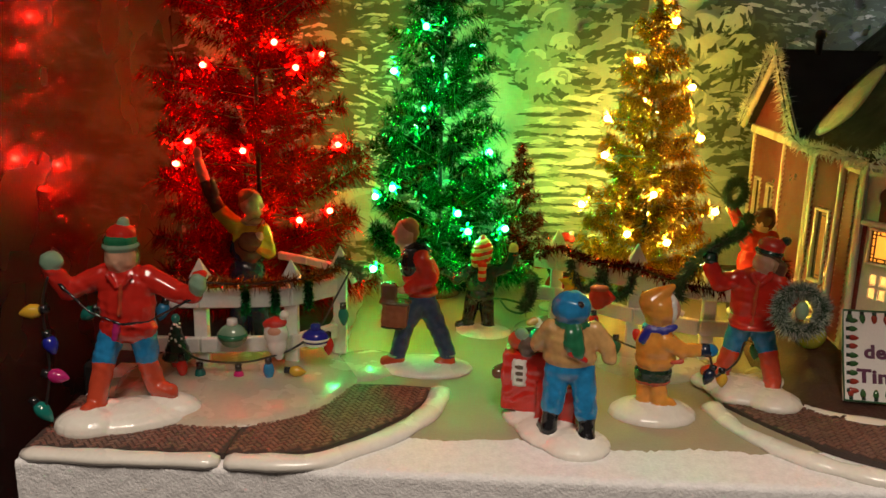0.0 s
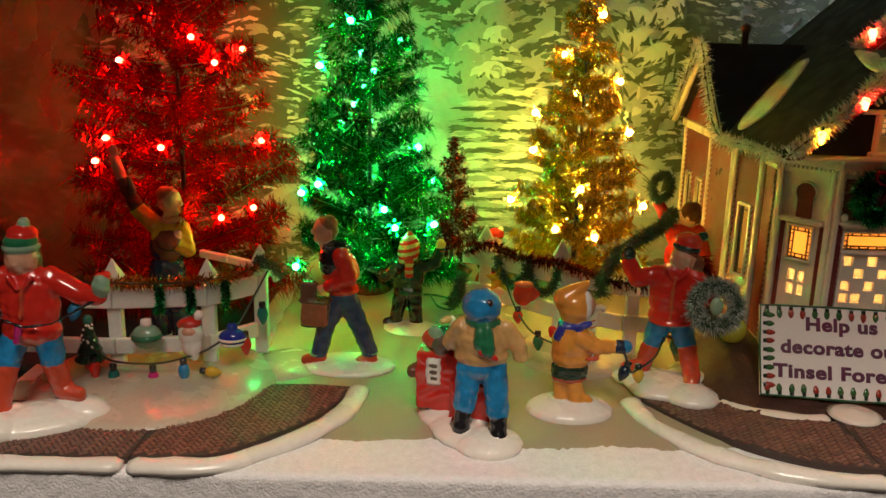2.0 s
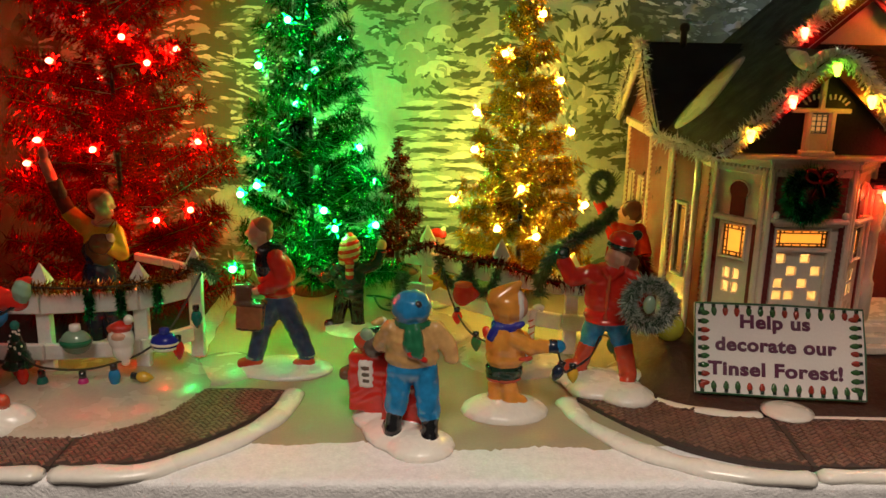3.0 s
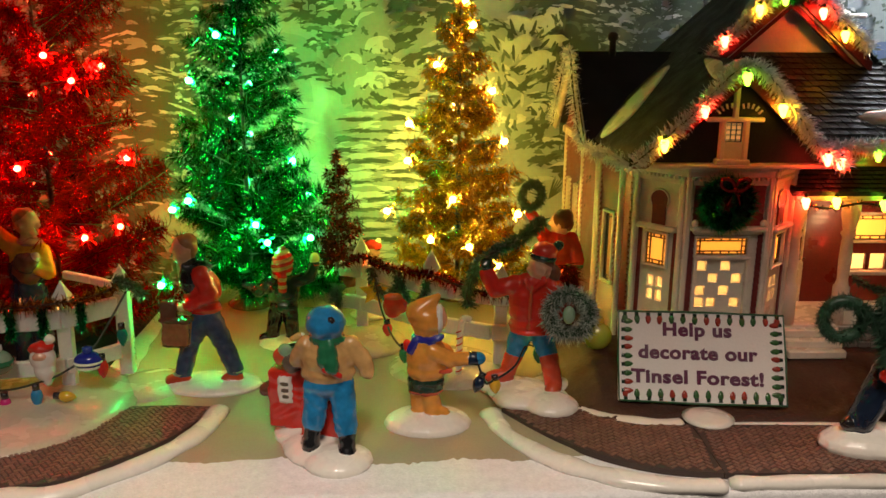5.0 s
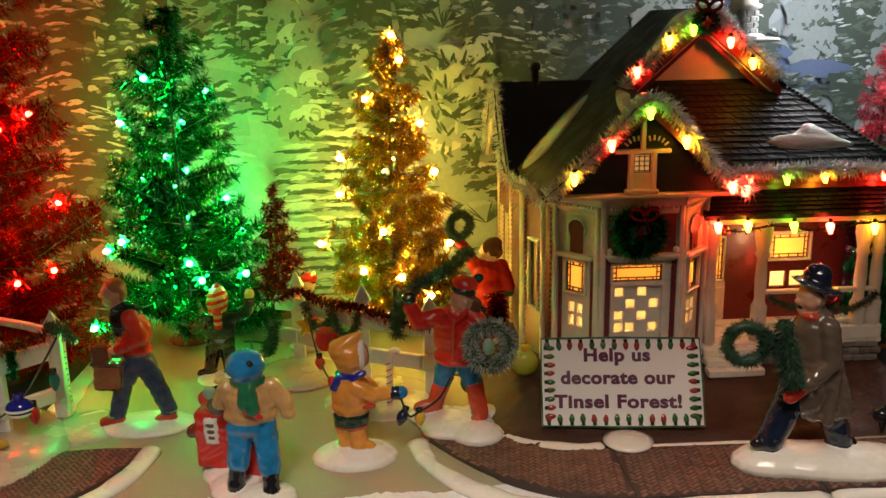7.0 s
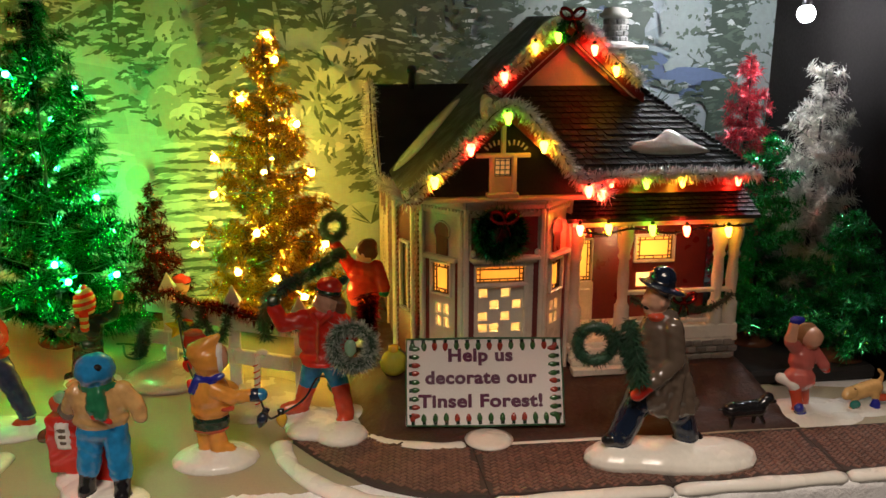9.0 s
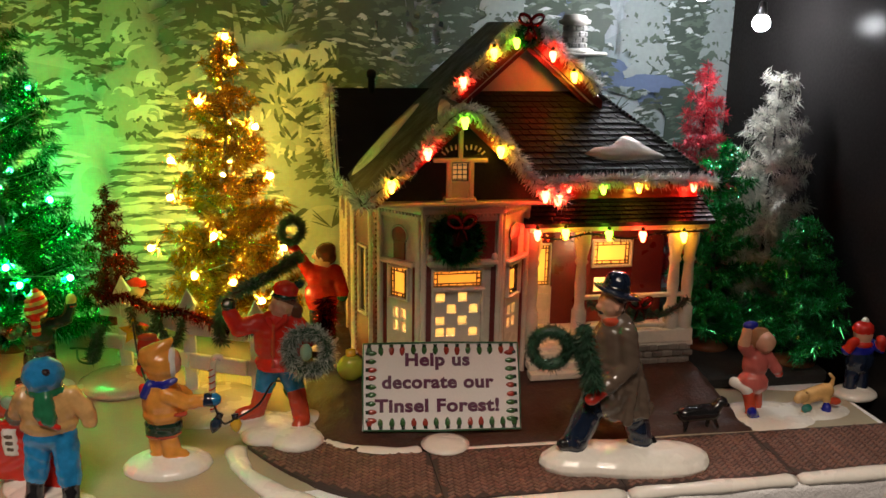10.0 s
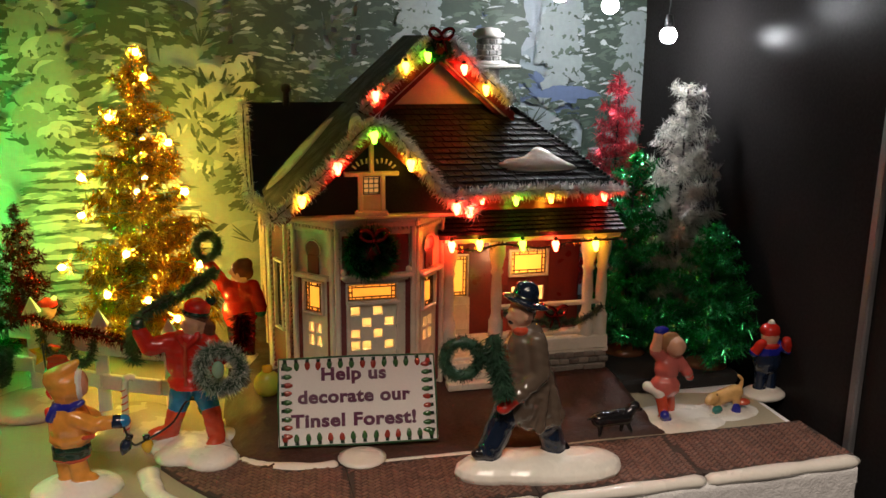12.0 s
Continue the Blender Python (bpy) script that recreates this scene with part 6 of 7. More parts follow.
# man in grey coat and fedora carrying greenery
DARKNAVY = glaze("dark_navy", (0.010, 0.018, 0.040))
figurine("glazed striding man in grey overcoat and navy fedora, on snow", (0.2880, 0.3480, 0.0034), [
    e((7, -2, 1.5), (39, 15, 8), SNOW, 0, 0, -13), e((-11, 1, 2), (24, 13.5, 8), SNOW), e((7, -2, 2), (28, 14.5, 8), SNOW), e((24, -5, 2), (23, 13, 8), SNOW),
    c((-24, -1, 12), (-17, 0, 11.5), 3.2, 3.8, BLACK), c((-18, 0, 13), (-8, 0, 36), 6.0, 7, DARKNAVY), c((11, 0, 11), (19, 0, 10), 3.4, 3.0, BLACK), c((14, 0, 12), (6, 0, 34), 5.8, 6.6, DARKNAVY),
    c((-1, 0, 62), (0, 0, 40), 8.8, 10.4, GREY), c((0, 0, 46), (4.5, 0, 33), 9.6, 9.2, GREY), c((-1, 0, 50), (-3, 0, 34), 9.6, 9.4, GREY), c((-1, -1, 40), (0, -1, 29), 10, 7.4, GREY), c((3, 0, 46), (10, 0, 30), 9.6, 7.6, GREY), e((4, 0, 26.5), (11, 9.4, 4.4), GREY), e((14.5, 0, 28), (4.2, 6.8, 5), GREY), c((6, -8.6, 44), (3, -9.4, 25), 1.5, 2.4, GREY), c((10, -7, 44), (12, -7.6, 27), 1.4, 2.2, GREY), e((-1.5, 0, 64), (9.6, 7.6, 9), GREY), e((-1, 0, 70), (7, 6, 4.5), GREY),
    c((1, -6.5, 67), (2.5, -8.5, 52), 4.8, 4.6, GREY), c((2.5, -8.5, 52), (-8, -9.5, 43), 4.4, 4, GREY), c((-8, -9.5, 43), (-13, -10, 39), 3.4, 3.0, RED), e((-15, -10, 37.5), (3.6, 3, 2.6), RED),
    c((-4, 5, 66), (-12, 2, 52), 4.6, 4.2, BROWN), e((-5.0, -1, 71.5), (4.4, 5.0, 2.2), BOOT), *head(-5, 0, 79, 188, BLACK, 6.2), e((-2.6, 0, 70.8), (5.8, 5.6, 2.6), GREY), e((-10.0, -1.2, 75.4), (1.3, 2, 0.8), BLACK),
    e((-2.6, 0, 84.4), (11.4, 10.6, 1.9), DARKNAVY, 0, 18, 0), e((6.0, 0, 81.6), (2.2, 5.5, 1.2), DARKNAVY, 0, 30, 0), e((-2.4, 0, 88.6), (6.0, 5.8, 5.6), DARKNAVY, 0, 14, 0), e((-4.6, -1.8, 92.2), (3.4, 2.4, 2.2), DARKNAVY, 0, 14, 0), e((-2.6, 0, 86.6), (6.5, 6.3, 1.2), BLACK, 0, 16, 0)])

# playing children and dogs at the end of the street
figurine("glazed girl in pink dress skipping with one arm raised", (0.3860, 0.3960, -0.0005), [
    e((5, -4, -0.5), (26, 17, 4), SNOW), c((-3, -6, 4), (-4, -4, 12), 2.4, 2.6, BOOT), c((-3, -8, 4), (-5, -10, 6), 2.4, 2.2, PURPLE), c((3, 0, 5), (2, 0, 12), 2.4, 2.6, BOOT), c((-5, -4, 14), (-9, 0, 16), 2.6, 2.4, WHITE), e((-1, -1, 16), (7.4, 6, 5.6), PINK), e((0, 0, 24), (5.8, 5, 6.6), PINK),
    c((-3, 0, 29), (-7, -1, 33), 2.8, 2.6, PINK), c((-7, -1, 33), (-6, -1, 40), 2.6, 2.2, SKIN), e((-4.5, -1, 42.5), (3.8, 2.2, 1.8), PURPLE), c((5, 0, 28), (9, -3, 22), 2.8, 2.4, PINK), e((10, -3, 20), (2, 2, 2), RED),
    e((1.4, 1.4, 35.8), (5.0, 4.4, 5.0), HAIR), e((3.0, -1.8, 34.4), (4.5, 4.0, 4.8), SKIN)], scale=1.22)
figurine("glazed tan puppy bowing playfully on the snow", (0.4220, 0.3930, 0.0010), [
    e((0, 0, -1), (22, 13, 3.4), SNOW), c((-6, 0, 8), (6, 0, 11), 4.2, 4.4, TAN), c((-9, -2, 9.5), (-12, -3, 8.5), 3.6, 2.6, TAN), e((-8, -3.5, 10), (1.4, 1.2, 3), BROWN), c((-6, -3, 6), (-9, -5, 3), 1.7, 1.5, TAN), c((5, -3, 8), (5, -4, 3), 2, 1.6, TAN), c((8, 0, 12), (10, 0, 18), 1.5, 1.0, TAN), c((10, 0, 18), (7, 0, 21), 1.0, 0.8, TAN), e((4, -5.5, 3.4), (2.6, 2.6, 2.8), PURPLE), c((-9, -5.5, 4), (-7, -6, 4.4), 2, 2, TEAL), e((10, -3, 6), (4, 3, 2), BOOT)], "dog figurine")
figurine("glazed child in red hat and purple jacket covering its face", (0.4570, 0.4080, 0.0030), [
    e((0, 0, -0.5), (13, 11, 4), SNOW), c((-3.5, 0, 3), (-3, 0, 12), 3.4, 4, NAVY), c((3.5, 0, 3), (3, 0, 12), 3.4, 4, NAVY), e((0, 0, 20), (8.6, 7, 8.5), NAVY), e((0, 0, 26), (8, 6, 5.4), PURPLE), c((-6, 0, 29), (-11, -3, 27), 3.2, 3, PURPLE), c((-11, -3, 27), (-8, -5, 33), 3, 2.8, RED), c((6, 0, 29), (11, -3, 27), 3.2, 3, PURPLE), c((11, -3, 27), (8, -5, 33), 3, 2.8, RED),
    e((0, -0.5, 34.5), (5.4, 5, 5.4), SKIN), e((0, 0, 38.5), (6, 5.8, 4.4), RED), e((0.5, 0, 43.4), (2, 2, 2), WHITE), e((0, -3, 30), (5, 3, 1.8), RED)])
figurine("glazed small black dog standing at the edge of the street", (0.3460, 0.3765, 0.0033), [
    c((-8, 0, 8.5), (7, 0, 9), 4.2, 4.4, BLACK), c((7, 0, 10), (12, 0, 14), 3.2, 3.0, BLACK), c((12, 0, 13), (15, -1, 12.4), 2.2, 1.2, BLACK), e((11.4, 0, 15.6), (0.8, 1.6, 1.6), BLACK), c((-9, 0, 10), (-14, 0, 9), 1.2, 0.8, BLACK), c((-7, -2, 7), (-8, -2, 0), 1.4, 1.1, BLACK), c((-7, 2, 7), (-6, 2, 0), 1.4, 1.1, BLACK), c((7, -2, 7), (10, -2, 1), 1.4, 1.1, BLACK), c((7, 2, 7), (6, 2, 0), 1.4, 1.1, BLACK)], "dog figurine")


# ---- wreaths and bottle-brush greenery ----
def wreath(label, at, r, thick, mat, yaw, pitch, seed, count=2600, bow=None, length=0.006, group="wreaths"):
    rg = random.Random(seed)
    m = pose(*at, 90 + pitch, 0, yaw)
    w = thing("wreath", label, "wreath", group, at=at)
    ring = [np.array(m @ Vector((r * math.cos(a), r * math.sin(a), 0))) for a in (2 * math.pi * i / 28 for i in range(28))]
    part("ring", Build().tube(ring, thick, 0, 7, True), BRISTLE if mat is not T_GREEN else GREENWIRE, w)
    b = Build()
    for i in range(28):
        strips(b, ring[i], ring[(i + 1) % 28], count // 28, length, 0.0004, rg, 0, 0.0, 1.3)
    tagged(part("bristles", b, mat, w), kind="stuff")
    if mat is FROST:
        dark = Build()
        for i in range(28):
            strips(dark, ring[i], ring[(i + 1) % 28], count // 28, length * 0.75, 0.0005, rg, 0, 0.0, 1.3)
        tagged(part("needles", dark, BRISTLE, w, "dark green needles"), kind="stuff")
    if bow is not None:
        col, off = bow
        o = np.array(m @ Vector(off))
        for s in (-1, 1):
            part("bow_loop", Build().tube([o + np.array((s * (0.0034 - 0.0034 * math.cos(q)), -0.0012, 0.0010 + 0.0026 * math.sin(q) + 0.0012 * (1 - math.cos(q)))) for q in (2 * math.pi * i / 14 for i in range(14))], 0.0010, 0, 7, True), col, w)
            part("bow_tail", Build().tube([o, o + (s * 0.0018, -0.0012, -0.0035), o + (s * 0.0030, -0.001, -0.0075)], [0.0010, 0.0013, 0.0009], 0, 6, False, 0.4), col, w)
        part("bow_knot", Build().ell(o + (0, -0.0016, 0), (0.0013, 0.0012, 0.0013)), col, w)
    return w


wreath("round frosted bristle wreath held by the red-jacketed figure", (0.1490, 0.3885, 0.0510), 0.0095, 0.0022, FROST, -14, -6, 41, 3000, None, 0.0062)
b = Build().ell((0.1480, 0.3845, 0.0520), (0.0030, 0.0024, 0.0044))
solo("mitten_ornament", b, PALE, "small green glazed mitten on the frosted wreath", "ornament")
wreath("dark green tinsel wreath with red bow above the bay window", (0.2230, 0.4020, 0.1005), 0.0090, 0.0022, T_WREATH, 0, 0, 42, 5600, (T_DKRED, (0.001, 0.0075, 0.004)), 0.0070)
wreath("dark green wreath lifted beside the raised hand", (0.1433, 0.4880, 0.0870), 0.0070, 0.0018, BRISTLE, 30, 0, 43, 2000, None, 0.0040)
wreath("dark green bristle wreath on the coated man's arm", (0.2545, 0.3440, 0.0640), 0.0080, 0.0024, BRISTLE, -10, 0, 44, 2600, None, 0.0042)
wreath("tinsel wreath with red bow at the gable peak", (0.2720, 0.4620, 0.1975), 0.0052, 0.0014, T_GREEN, 0, 0, 45, 1200, (T_DKRED, (0.000, 0.0060, 0.002)), 0.0038)
wreath("small green wreath with red bow on the porch rail", (0.3320, 0.4295, 0.0500), 0.0050, 0.0014, BRISTLE, 0, 0, 46, 900, (T_DKRED, (0, 0.003, 0.001)), 0.0032)


def brush(label, path, mat, seed, length, density, name="bristle_garland"):
    return garland(label, path, mat, [], seed, density, length, 0.0010, name)


brush("dark green bristle tree bundle under the man's arm", [(0.2660, 0.3365, 0.0770), (0.2690, 0.3350, 0.0660), (0.2735, 0.3345, 0.0480)], BRISTLE, 51, 0.0055, 60000, "bristle_branch")
brush("dark green bristle garland hanging from the wreath to the man's hand", [(0.2590, 0.3420, 0.0700), (0.2650, 0.3390, 0.0660), (0.2690, 0.3370, 0.0560), (0.2710, 0.3365, 0.0470)], BRISTLE, 54, 0.0050, 42000)
brush("dark red tinsel bundle hanging behind the red-jacketed figure", [(0.1600, 0.4560, 0.0560), (0.1610, 0.4540, 0.0470), (0.1590, 0.4520, 0.0390)], T_DKRED, 55, 0.0085, 60000, "tinsel_bundle")
brush("dark green bristle garland hanging between the figures", [(0.1480, 0.4750, 0.0760), (0.1340, 0.4400, 0.0760), (0.1150, 0.4150, 0.0730), (0.1080, 0.4250, 0.0620), (0.1045, 0.4380, 0.0460), (0.1060, 0.4400, 0.0380)], BRISTLE, 52, 0.0055, 22000)
brush("green bristle swag on the porch rail", [(0.3020, 0.4300, 0.0560), (0.3150, 0.4295, 0.0500), (0.3320, 0.4290, 0.0490), (0.3480, 0.4295, 0.0480), (0.3610, 0.4300, 0.0560)], BRISTLE, 53, 0.0036, 16000)


# ---- fences ----
def fence(label, line, top, posts, rails, group="fences"):
    """A white fence: posts with pointed caps, and boards that follow the line."""
    f = thing("fence", label, "fence", group, at=(line[0][0], line[0][1], 0.003))
    for x, y, z0, h in posts:
        pb = Build().box((x, y, (z0 + h) / 2), (0.0068, 0.0048, h - z0), 0, 0.0005)
        post = part("post", pb, PICKET, f)
        cp = Build().add([(x - 0.0045, y - 0.0036, h), (x + 0.0045, y - 0.0036, h), (x + 0.0045, y + 0.0036, h), (x - 0.0045, y + 0.0036, h), (x, y, h + 0.0095)], [(3, 2, 1, 0), (0, 1, 4), (1, 2, 4), (2, 3, 4), (3, 0, 4)])
        part("cap", cp, PICKET, post)
    for path, z, h in rails:
        pts = spline([(*p, z) for p in path], 6)
        for a, q in zip(pts[::6], pts[6::6]):
            mid, d = (a + q) / 2, q - a
            part("rail", Build().box(mid, (np.linalg.norm(d) - 0.0004, 0.0030, h), 0, 0.0005, Matrix.Rotation(math.atan2(d[1], d[0]), 4, "Z")), PICKET, f)
    return f


LEFT_LINE = [(-0.160, 0.4020), (-0.1347, 0.4010), (-0.0915, 0.4090), (-0.0720, 0.4300)]
fence("white fence with pointed posts hung with ornaments", LEFT_LINE, 0.05, [(-0.1347, 0.4046, 0.002, 0.0520), (-0.0915, 0.4126, 0.002, 0.0510), (-0.0705, 0.4340, 0.004, 0.0530)],
      [([(-0.1500, 0.4010), (-0.1347, 0.4010), (-0.0915, 0.4090), (-0.0720, 0.4300)], 0.0420, 0.0095), ([(-0.1810, 0.4010), (-0.1347, 0.4010), (-0.0915, 0.4090), (-0.0720, 0.4300)], 0.0180, 0.0078), ([(-0.0720, 0.4360), (-0.0900, 0.4480), (-0.1080, 0.4580)], 0.0500, 0.0040)])
solo("snow_mound", Build().lathe((-0.115, 0.398, 0.0), [(0.058, 0), (0.058, 0.002), (0.052, 0.0052), (0.030, 0.0075), (0.001, 0.0085)], 0, 40), MOUND, "low glazed snow mound under the white fence", "snow mound", "snow mounds")
RIGHT_LINE = [(0.0340, 0.4980), (0.0470, 0.4920), (0.0867, 0.4580), (0.1180, 0.4420), (0.1400, 0.4400)]
fence("white board fence with pointed posts, draped with garlands", RIGHT_LINE, 0.05, [(0.0470, 0.4950, 0.006, 0.0520), (0.0867, 0.4612, 0.004, 0.0530), (0.1230, 0.4450, 0.004, 0.0500)],
      [(RIGHT_LINE, 0.0420, 0.0085), (RIGHT_LINE, 0.0225, 0.0085)])
for cx, cy, r in ((0.0480, 0.4800, 0.026), (0.0950, 0.4480, 0.032), (-0.055, 0.425, 0.022), (0.160, 0.428, 0.020)):
    solo("snow_mound", Build().lathe((cx, cy, ground_z(cx, cy) - 0.001), [(r, 0), (r * 0.97, 0.002), (r * 0.8, 0.0040), (r * 0.4, 0.0055), (0.001, 0.006)], 0, 36), MOUND, "low glazed snow mound on the snowy ground", "snow mound", "snow mounds")
garland("copper tinsel garland along the top of the white fence", [(-0.1580, 0.3985, 0.0515), (-0.1347, 0.3985, 0.0510), (-0.112, 0.402, 0.0500), (-0.0915, 0.4065, 0.0510), (-0.0760, 0.4220, 0.0510), (-0.0660, 0.4330, 0.0560)], T_COPPER, [], 61, 15000, 0.0058)
garland("dark red tinsel garland on the board fence", [(0.0340, 0.4930, 0.0440), (0.0470, 0.4890, 0.0510), (0.0660, 0.4720, 0.0480), (0.0867, 0.4550, 0.0500), (0.1050, 0.4450, 0.0460), (0.1280, 0.4380, 0.0440)], T_DKRED, [], 62, 15000, 0.0062)
for i, (x0, y0, x1, y1) in enumerate(((0.0530, 0.4840, 0.0690, 0.4700), (0.0690, 0.4700, 0.0840, 0.4570))):
    brush("green bristle swag looped on the board fence", [(x0, y0 - 0.003, 0.0470), (x0 + 0.002, y0 - 0.004, 0.0380), ((x0 + x1) / 2, (y0 + y1) / 2 - 0.003, 0.0320), (x1 - 0.002, y1 - 0.003, 0.0380), (x1, y1 - 0.003, 0.0470)], BRISTLE, 63 + i, 0.0042, 24000)
for i, x in enumerate((-0.1115, -0.0975, -0.0830)):
    y = 0.3990 + (x + 0.1347) * 0.185 + (0.006 if i == 2 else 0)
    brush("short green tinsel tuft hanging from the fence rail", [(x, y - 0.003, 0.0500), (x + 0.0005, y - 0.0042, 0.0420), (x, y - 0.004, 0.0360)], T_GREEN, 66 + i, 0.0034, 50000, "tinsel_tuft")
brush("green bristle branch tied to the end post of the fence", [(-0.0720, 0.4280, 0.0560), (-0.0640, 0.4270, 0.0540), (-0.0580, 0.4290, 0.0470)], BRISTLE, 70, 0.0048, 26000, "bristle_branch")


# ---- ornaments and painted light strings ----
def light_string(label, path, bulbs, r=0.0028):
    """A black cord with glazed bulbs hanging from it: (base, tip, material)."""
    ls = thing("light_string", label, "light string", "painted light strings", at=path[0])
    part("cord", Build().tube(spline(path, 8), 0.00055, 0, 6), WIRE, ls)
    for a, t, mat in bulbs:
        a, t = np.array(a, float), np.array(t, float)
        d = t - a
        bulb = part("bulb", Build().tube([a, a + d * 0.15, a + d * 0.4, a + d * 0.7, a + d * 0.92, t], [r * 0.55, r * 0.85, r, r * 0.72, r * 0.3, r * 0.05], 0, 12), mat, ls)
        part("cap", Build().tube([a - d * 0.32, a + d * 0.05], r * 0.6, 0, 10), BLACK, bulb)


def hang(x, y, z, mat, ln=0.0092, lean=0.0004):
    return ((x, y, z), (x + lean, y - 0.0006, z - ln), mat)


light_string("black cord with glazed coloured bulbs looped along the fence", [(-0.1400, 0.3890, 0.0210), (-0.1314, 0.3885, 0.0155), (-0.1127, 0.3888, 0.0145), (-0.0983, 0.3895, 0.0175), (-0.0860, 0.3940, 0.0215), (-0.0760, 0.4030, 0.0290), (-0.0690, 0.4150, 0.0420), (-0.0640, 0.4220, 0.0520)],
             [hang(-0.1400, 0.3880, 0.0150, RED), hang(-0.1314, 0.3885, 0.0110, TEAL), hang(-0.1127, 0.3888, 0.0105, MAGENTA), hang(-0.0983, 0.3895, 0.0145, BLUE), ((-0.0880, 0.3900, 0.0110), (-0.0800, 0.3895, 0.0105), YELLOW),
              hang(-0.0715, 0.4020, 0.0240, RED), hang(-0.0665, 0.4180, 0.0340, TEAL)])
light_string("black cord with glazed bulbs hanging from the red man's mitten", [(-0.1790, 0.3440, 0.0680), (-0.1815, 0.3420, 0.0560), (-0.1800, 0.3400, 0.0420), (-0.1790, 0.3380, 0.0270), (-0.1800, 0.3340, 0.0130)],
             [((-0.1815, 0.3405, 0.0545), (-0.1910, 0.3400, 0.0525), YELLOW), ((-0.1790, 0.3395, 0.0430), (-0.1765, 0.3390, 0.0350), PURPLE), ((-0.1795, 0.3385, 0.0265), (-0.1705, 0.3380, 0.0250), MAGENTA), ((-0.1840, 0.3345, 0.0145), (-0.1770, 0.3335, 0.0070), TEAL), ((-0.1660, 0.3560, 0.0500), (-0.1730, 0.3570, 0.0450), TEAL), ((-0.1480, 0.3920, 0.0420), (-0.1510, 0.3920, 0.0330), BLUE)], 0.0033)
light_string("black cord with glazed bulbs from the blue mitten to the fence", [(0.1055, 0.3740, 0.0340), (0.1090, 0.3740, 0.0240), (0.1130, 0.3800, 0.0215), (0.1250, 0.3950, 0.0225), (0.1320, 0.4080, 0.0280), (0.1390, 0.4150, 0.0240)],
             [((0.1075, 0.3740, 0.0260), (0.1045, 0.3730, 0.0190), NAVY), hang(0.1145, 0.3820, 0.0215, YELLOW, 0.0070), hang(0.1390, 0.4150, 0.0240, GREEN, 0.0080)])
light_string("black cord with glazed bulbs drooping from the board fence", [(0.0560, 0.4700, 0.0420), (0.0600, 0.4550, 0.0300), (0.0680, 0.4300, 0.0220), (0.0790, 0.4100, 0.0220), (0.0835, 0.3950, 0.0270)],
             [hang(0.0630, 0.4450, 0.0265, RED, 0.0070), hang(0.0720, 0.4230, 0.0210, GREEN, 0.0080)])


def ball(label, at, r, stripes, mats, flat=0.8):
    o = thing("ball_ornament", label, "ornament", "fence ornaments", at=at)
    part("ball", Build().ell(at, (r, r * 0.8, r * flat)), mats[0], o)
    for z, w in stripes:
        q = math.sqrt(max(0.02, 1 - (z / flat) ** 2))
        part("stripe", Build().lathe((at[0], at[1], at[2] + (z - w) * r), [(r * q * 1.01, 0), (r * q * 1.03, w * r), (r * q * 1.01, 2 * w * r)], 0, 20), mats[1], o)
    part("cap", Build().lathe((at[0], at[1], at[2] + r * flat * 0.9), [(r * 0.34, 0), (r * 0.38, r * 0.1), (r * 0.34, r * 0.42), (r * 0.1, r * 0.46)], 0, 12), mats[2], o)


ball("cobalt blue ornament with white stripes on the fence", (-0.0775, 0.4010, 0.0240), 0.0068, ((0.0, 0.06), (-0.35, 0.08)), (PURPLE, WHITE, PURPLE), 0.7)
ball("pale green ball ornament with a dark band on the fence", (-0.1165, 0.3940, 0.0262), 0.0072, ((0.05, 0.16),), (PALE, GREEN, WHITE), 0.85)
figurine("glazed ornament head with red cap and white beard on fence", (-0.0950, 0.3930, 0.0165), [
    e((0, 0, 12), (6.2, 5, 6), WHITE), e((0.5, -0.5, 6.5), (5, 4, 6), WHITE), e((1.5, -1, 1.5), (2.4, 2, 3), WHITE), e((0, -3.4, 14), (3.2, 2, 2.2), SKIN), e((0, -0.2, 18), (5.6, 4.8, 2.6), RED), e((-4, 0, 16.8), (2.6, 3, 2), RED), e((4.5, -1, 22), (2.4, 2.4, 2.4), WHITE)], "ornament", "head_ornament")


def small_tree(label, x, y, z, h, r):
    t = thing("tree_ornament", label, "ornament", "fence ornaments", at=(x, y, z))
    for i in range(4):
        f = i / 4
        part("tier", Build().lathe((x, y, z + 0.004 + h * f * 0.8), [(r * (1 - f * 0.8), 0), (r * (1.02 - f * 0.8), 0.0008), (r * (0.55 - f * 0.45), h * 0.30), (0.0004, h * 0.34)], 0, 14), DARKGREEN, t)
    for i in range(16):
        f = rnd(0.05, 0.85)
        a = rnd(3.4, 6.0)
        q = r * (0.92 - f * 0.78)
        part("dot", Build().ell((x + q * math.cos(a), y + q * math.sin(a), z + 0.006 + h * f), (0.0006, 0.0006, 0.0006), 0, None, 6), WHITE, t)
    part("pot", Build().lathe((x, y, z), [(r * 0.4, 0), (r * 0.55, 0.004), (0.001, 0.0042)], 0, 12), RED, t)
    part("finial", Build().ell((x, y, z + h * 1.18), (0.0022, 0.0022, 0.0024)), TEAL, t)


small_tree("small dark green glazed tree with white dots and red pot", -0.1437, 0.3930, 0.0100, 0.0205, 0.0072)
figurine("glazed red mug ornament on the board fence", (0.0660, 0.4520, 0.0280), [e((0, 0, 6), (5.6, 4, 7), RED), e((0, 0, 11.5), (5.4, 3.8, 1.8), BOOT), c((5, 0, 9), (8, 0, 6), 1.4, 1.4, RED), c((8, 0, 6), (5, 0, 3), 1.4, 1.4, RED)], "ornament", "mug_ornament")
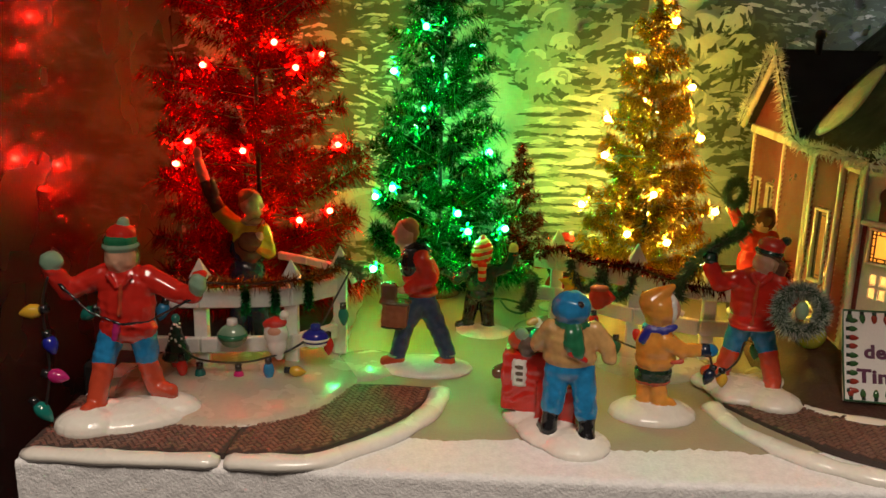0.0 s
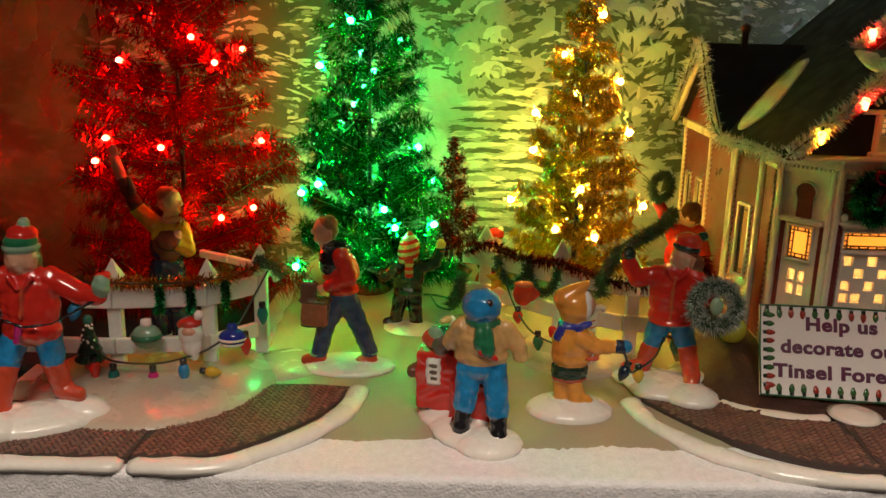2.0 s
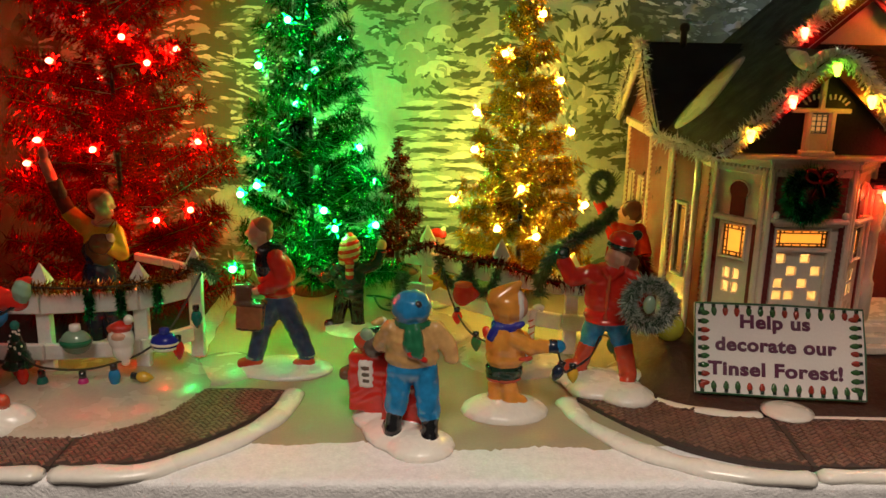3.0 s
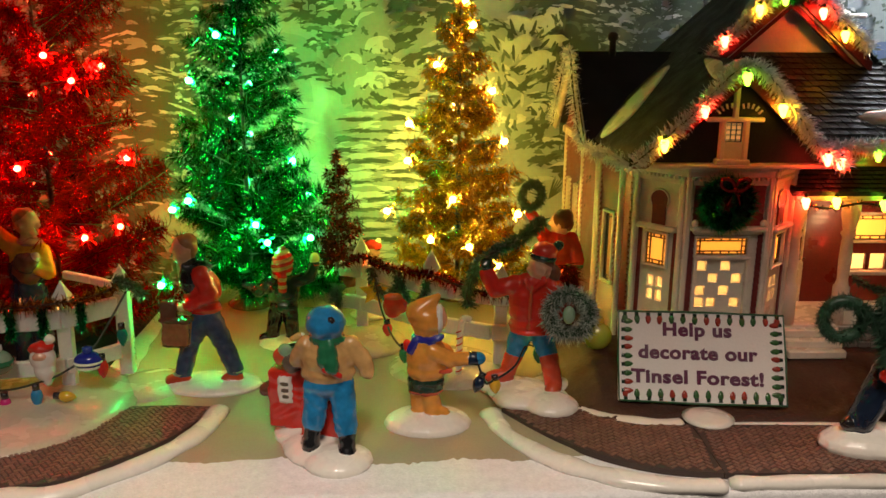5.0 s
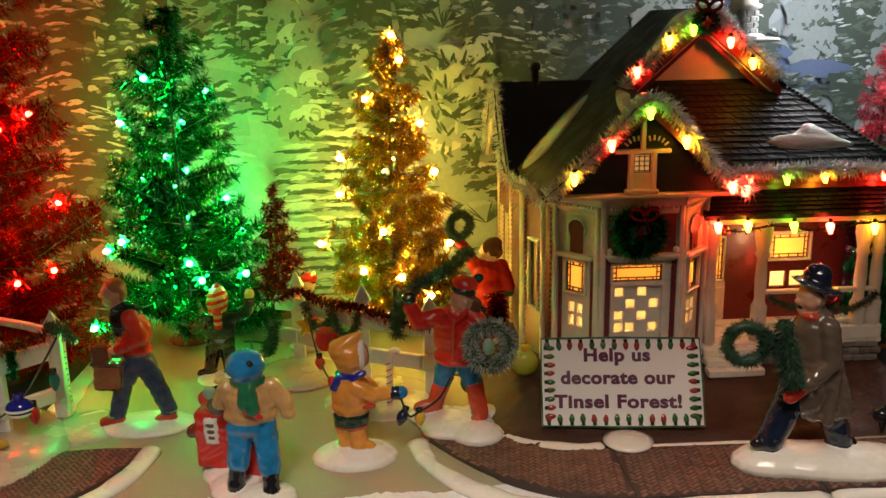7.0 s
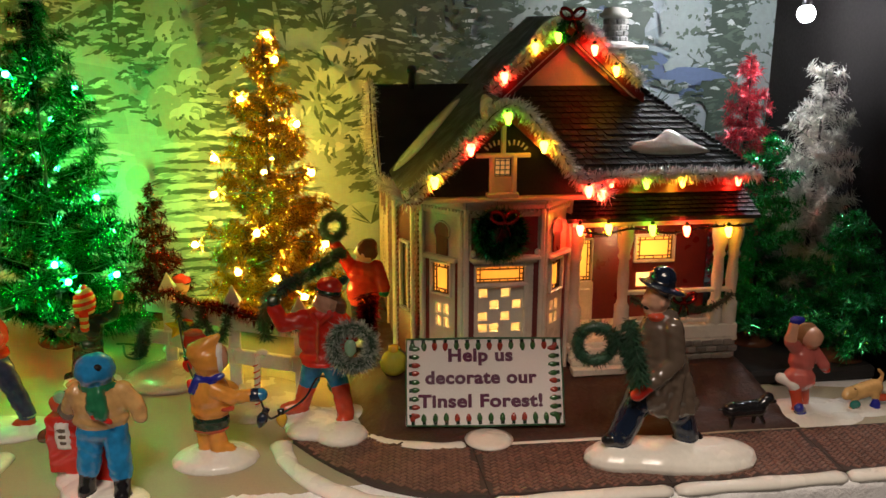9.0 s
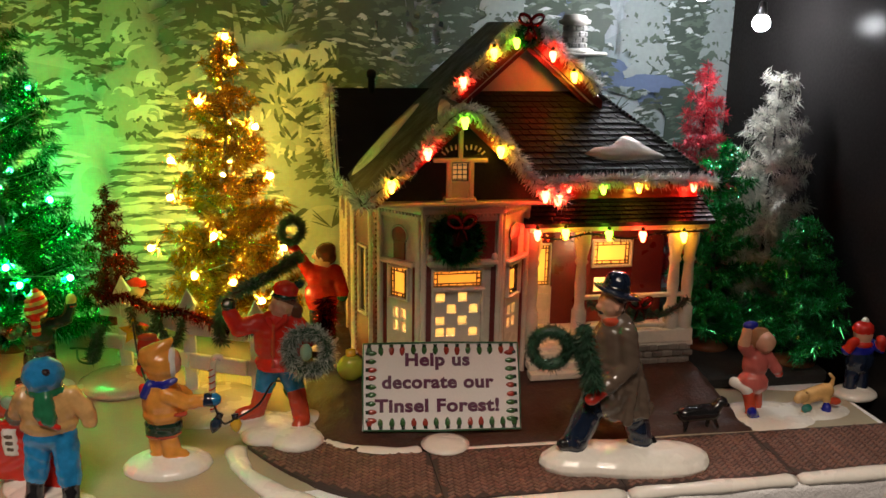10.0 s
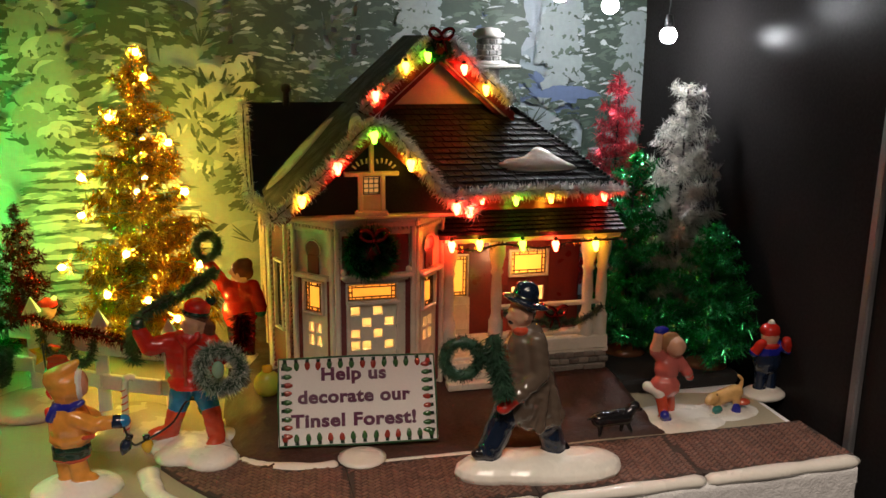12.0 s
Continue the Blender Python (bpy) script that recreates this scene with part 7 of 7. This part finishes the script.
# candy cane stake by the fence
cane = [(-0.0720, 0.4470, 0.0060), (-0.0720, 0.4470, 0.0360), (-0.0705, 0.4470, 0.0420), (-0.0670, 0.4470, 0.0430), (-0.0650, 0.4470, 0.0390)]
cn = thing("candy_cane", "white candy cane with green stripes stuck in the snow", "candy cane", at=cane[0])
part("cane", Build().tube(spline(cane, 8), 0.0018, 0, 10), WHITE, cn)
for i in range(9):
    p = (-0.0720, 0.4470, 0.0085 + 0.0032 * i)
    part("stripe", Build().tube([(p[0] - 0.0017, p[1] - 0.0008, p[2]), (p[0], p[1] - 0.0019, p[2] + 0.0007), (p[0] + 0.0017, p[1] - 0.0008, p[2] + 0.0014)], 0.0004, 0, 5), GREEN, cn)
cane = [(0.1000, 0.4300, 0.0030), (0.1010, 0.4290, 0.0300), (0.1030, 0.4290, 0.0350), (0.1060, 0.4290, 0.0340)]
cn = thing("candy_cane", "pale candy cane leaning on the board fence", "candy cane", at=cane[0])
part("cane", Build().tube(spline(cane, 8), 0.0017, 0, 10), WHITE, cn)
for i in range(7):
    z = 0.006 + 0.0036 * i
    part("stripe", Build().tube([(0.0988, 0.4282, z), (0.1004, 0.4272, z + 0.0008), (0.1020, 0.4282, z + 0.0016)], 0.0004, 0, 5), BOOT, cn)
# a loose green cord on the snow
solo("power_cable", Build().tube(spline([(0.0100, 0.5200, 0.0100), (0.0200, 0.5150, 0.0110), (0.0300, 0.5060, 0.0105), (0.0280, 0.4960, 0.0090), (0.0200, 0.4980, 0.0100), (0.0150, 0.5150, 0.0110)], 8), 0.0007, 0, 6), GREENWIRE, "loose green cable coiled on the snow", "cable")


# ---- last small ornaments ----
def star_ornament(label, at, r):
    pts = [(at[0] + (r if i % 2 == 0 else r * 0.5) * math.sin(math.pi * i / 5), at[1], at[2] + (r if i % 2 == 0 else r * 0.5) * math.cos(math.pi * i / 5)) for i in range(10)]
    st = thing("star_ornament", label, "ornament", "fence ornaments", at=at)
    b = Build()
    n = len(pts)
    front, back = (at[0], at[1] - 0.0026, at[2]), (at[0], at[1] + 0.0026, at[2])
    b.add(pts + [front, back], [((i + 1) % n, i, n) for i in range(n)] + [(i, (i + 1) % n, n + 1) for i in range(n)])
    part("star", b, YELLOW, st)
    part("hook", Build().tube([(at[0], at[1], at[2] + r), (at[0] + 0.001, at[1], at[2] + r + 0.003), (at[0], at[1] + 0.002, at[2] + r + 0.005)], 0.0004, 0, 5), LEAD, st)


star_ornament("yellow glazed star hanging on the board fence", (0.0545, 0.4800, 0.0330), 0.0085)
ball("yellow-green glazed ball lying on the bark mound", (0.1722, 0.4310, 0.0245), 0.0075, (), (glaze("lime", (0.42, 0.44, 0.05)), WHITE, YELLOW), 1.0)
brush("dark green bristle branch at the end of the board fence", [(0.0270, 0.4920, 0.0120), (0.0320, 0.4900, 0.0220), (0.0330, 0.4900, 0.0330)], BRISTLE, 81, 0.0060, 42000, "bristle_branch")
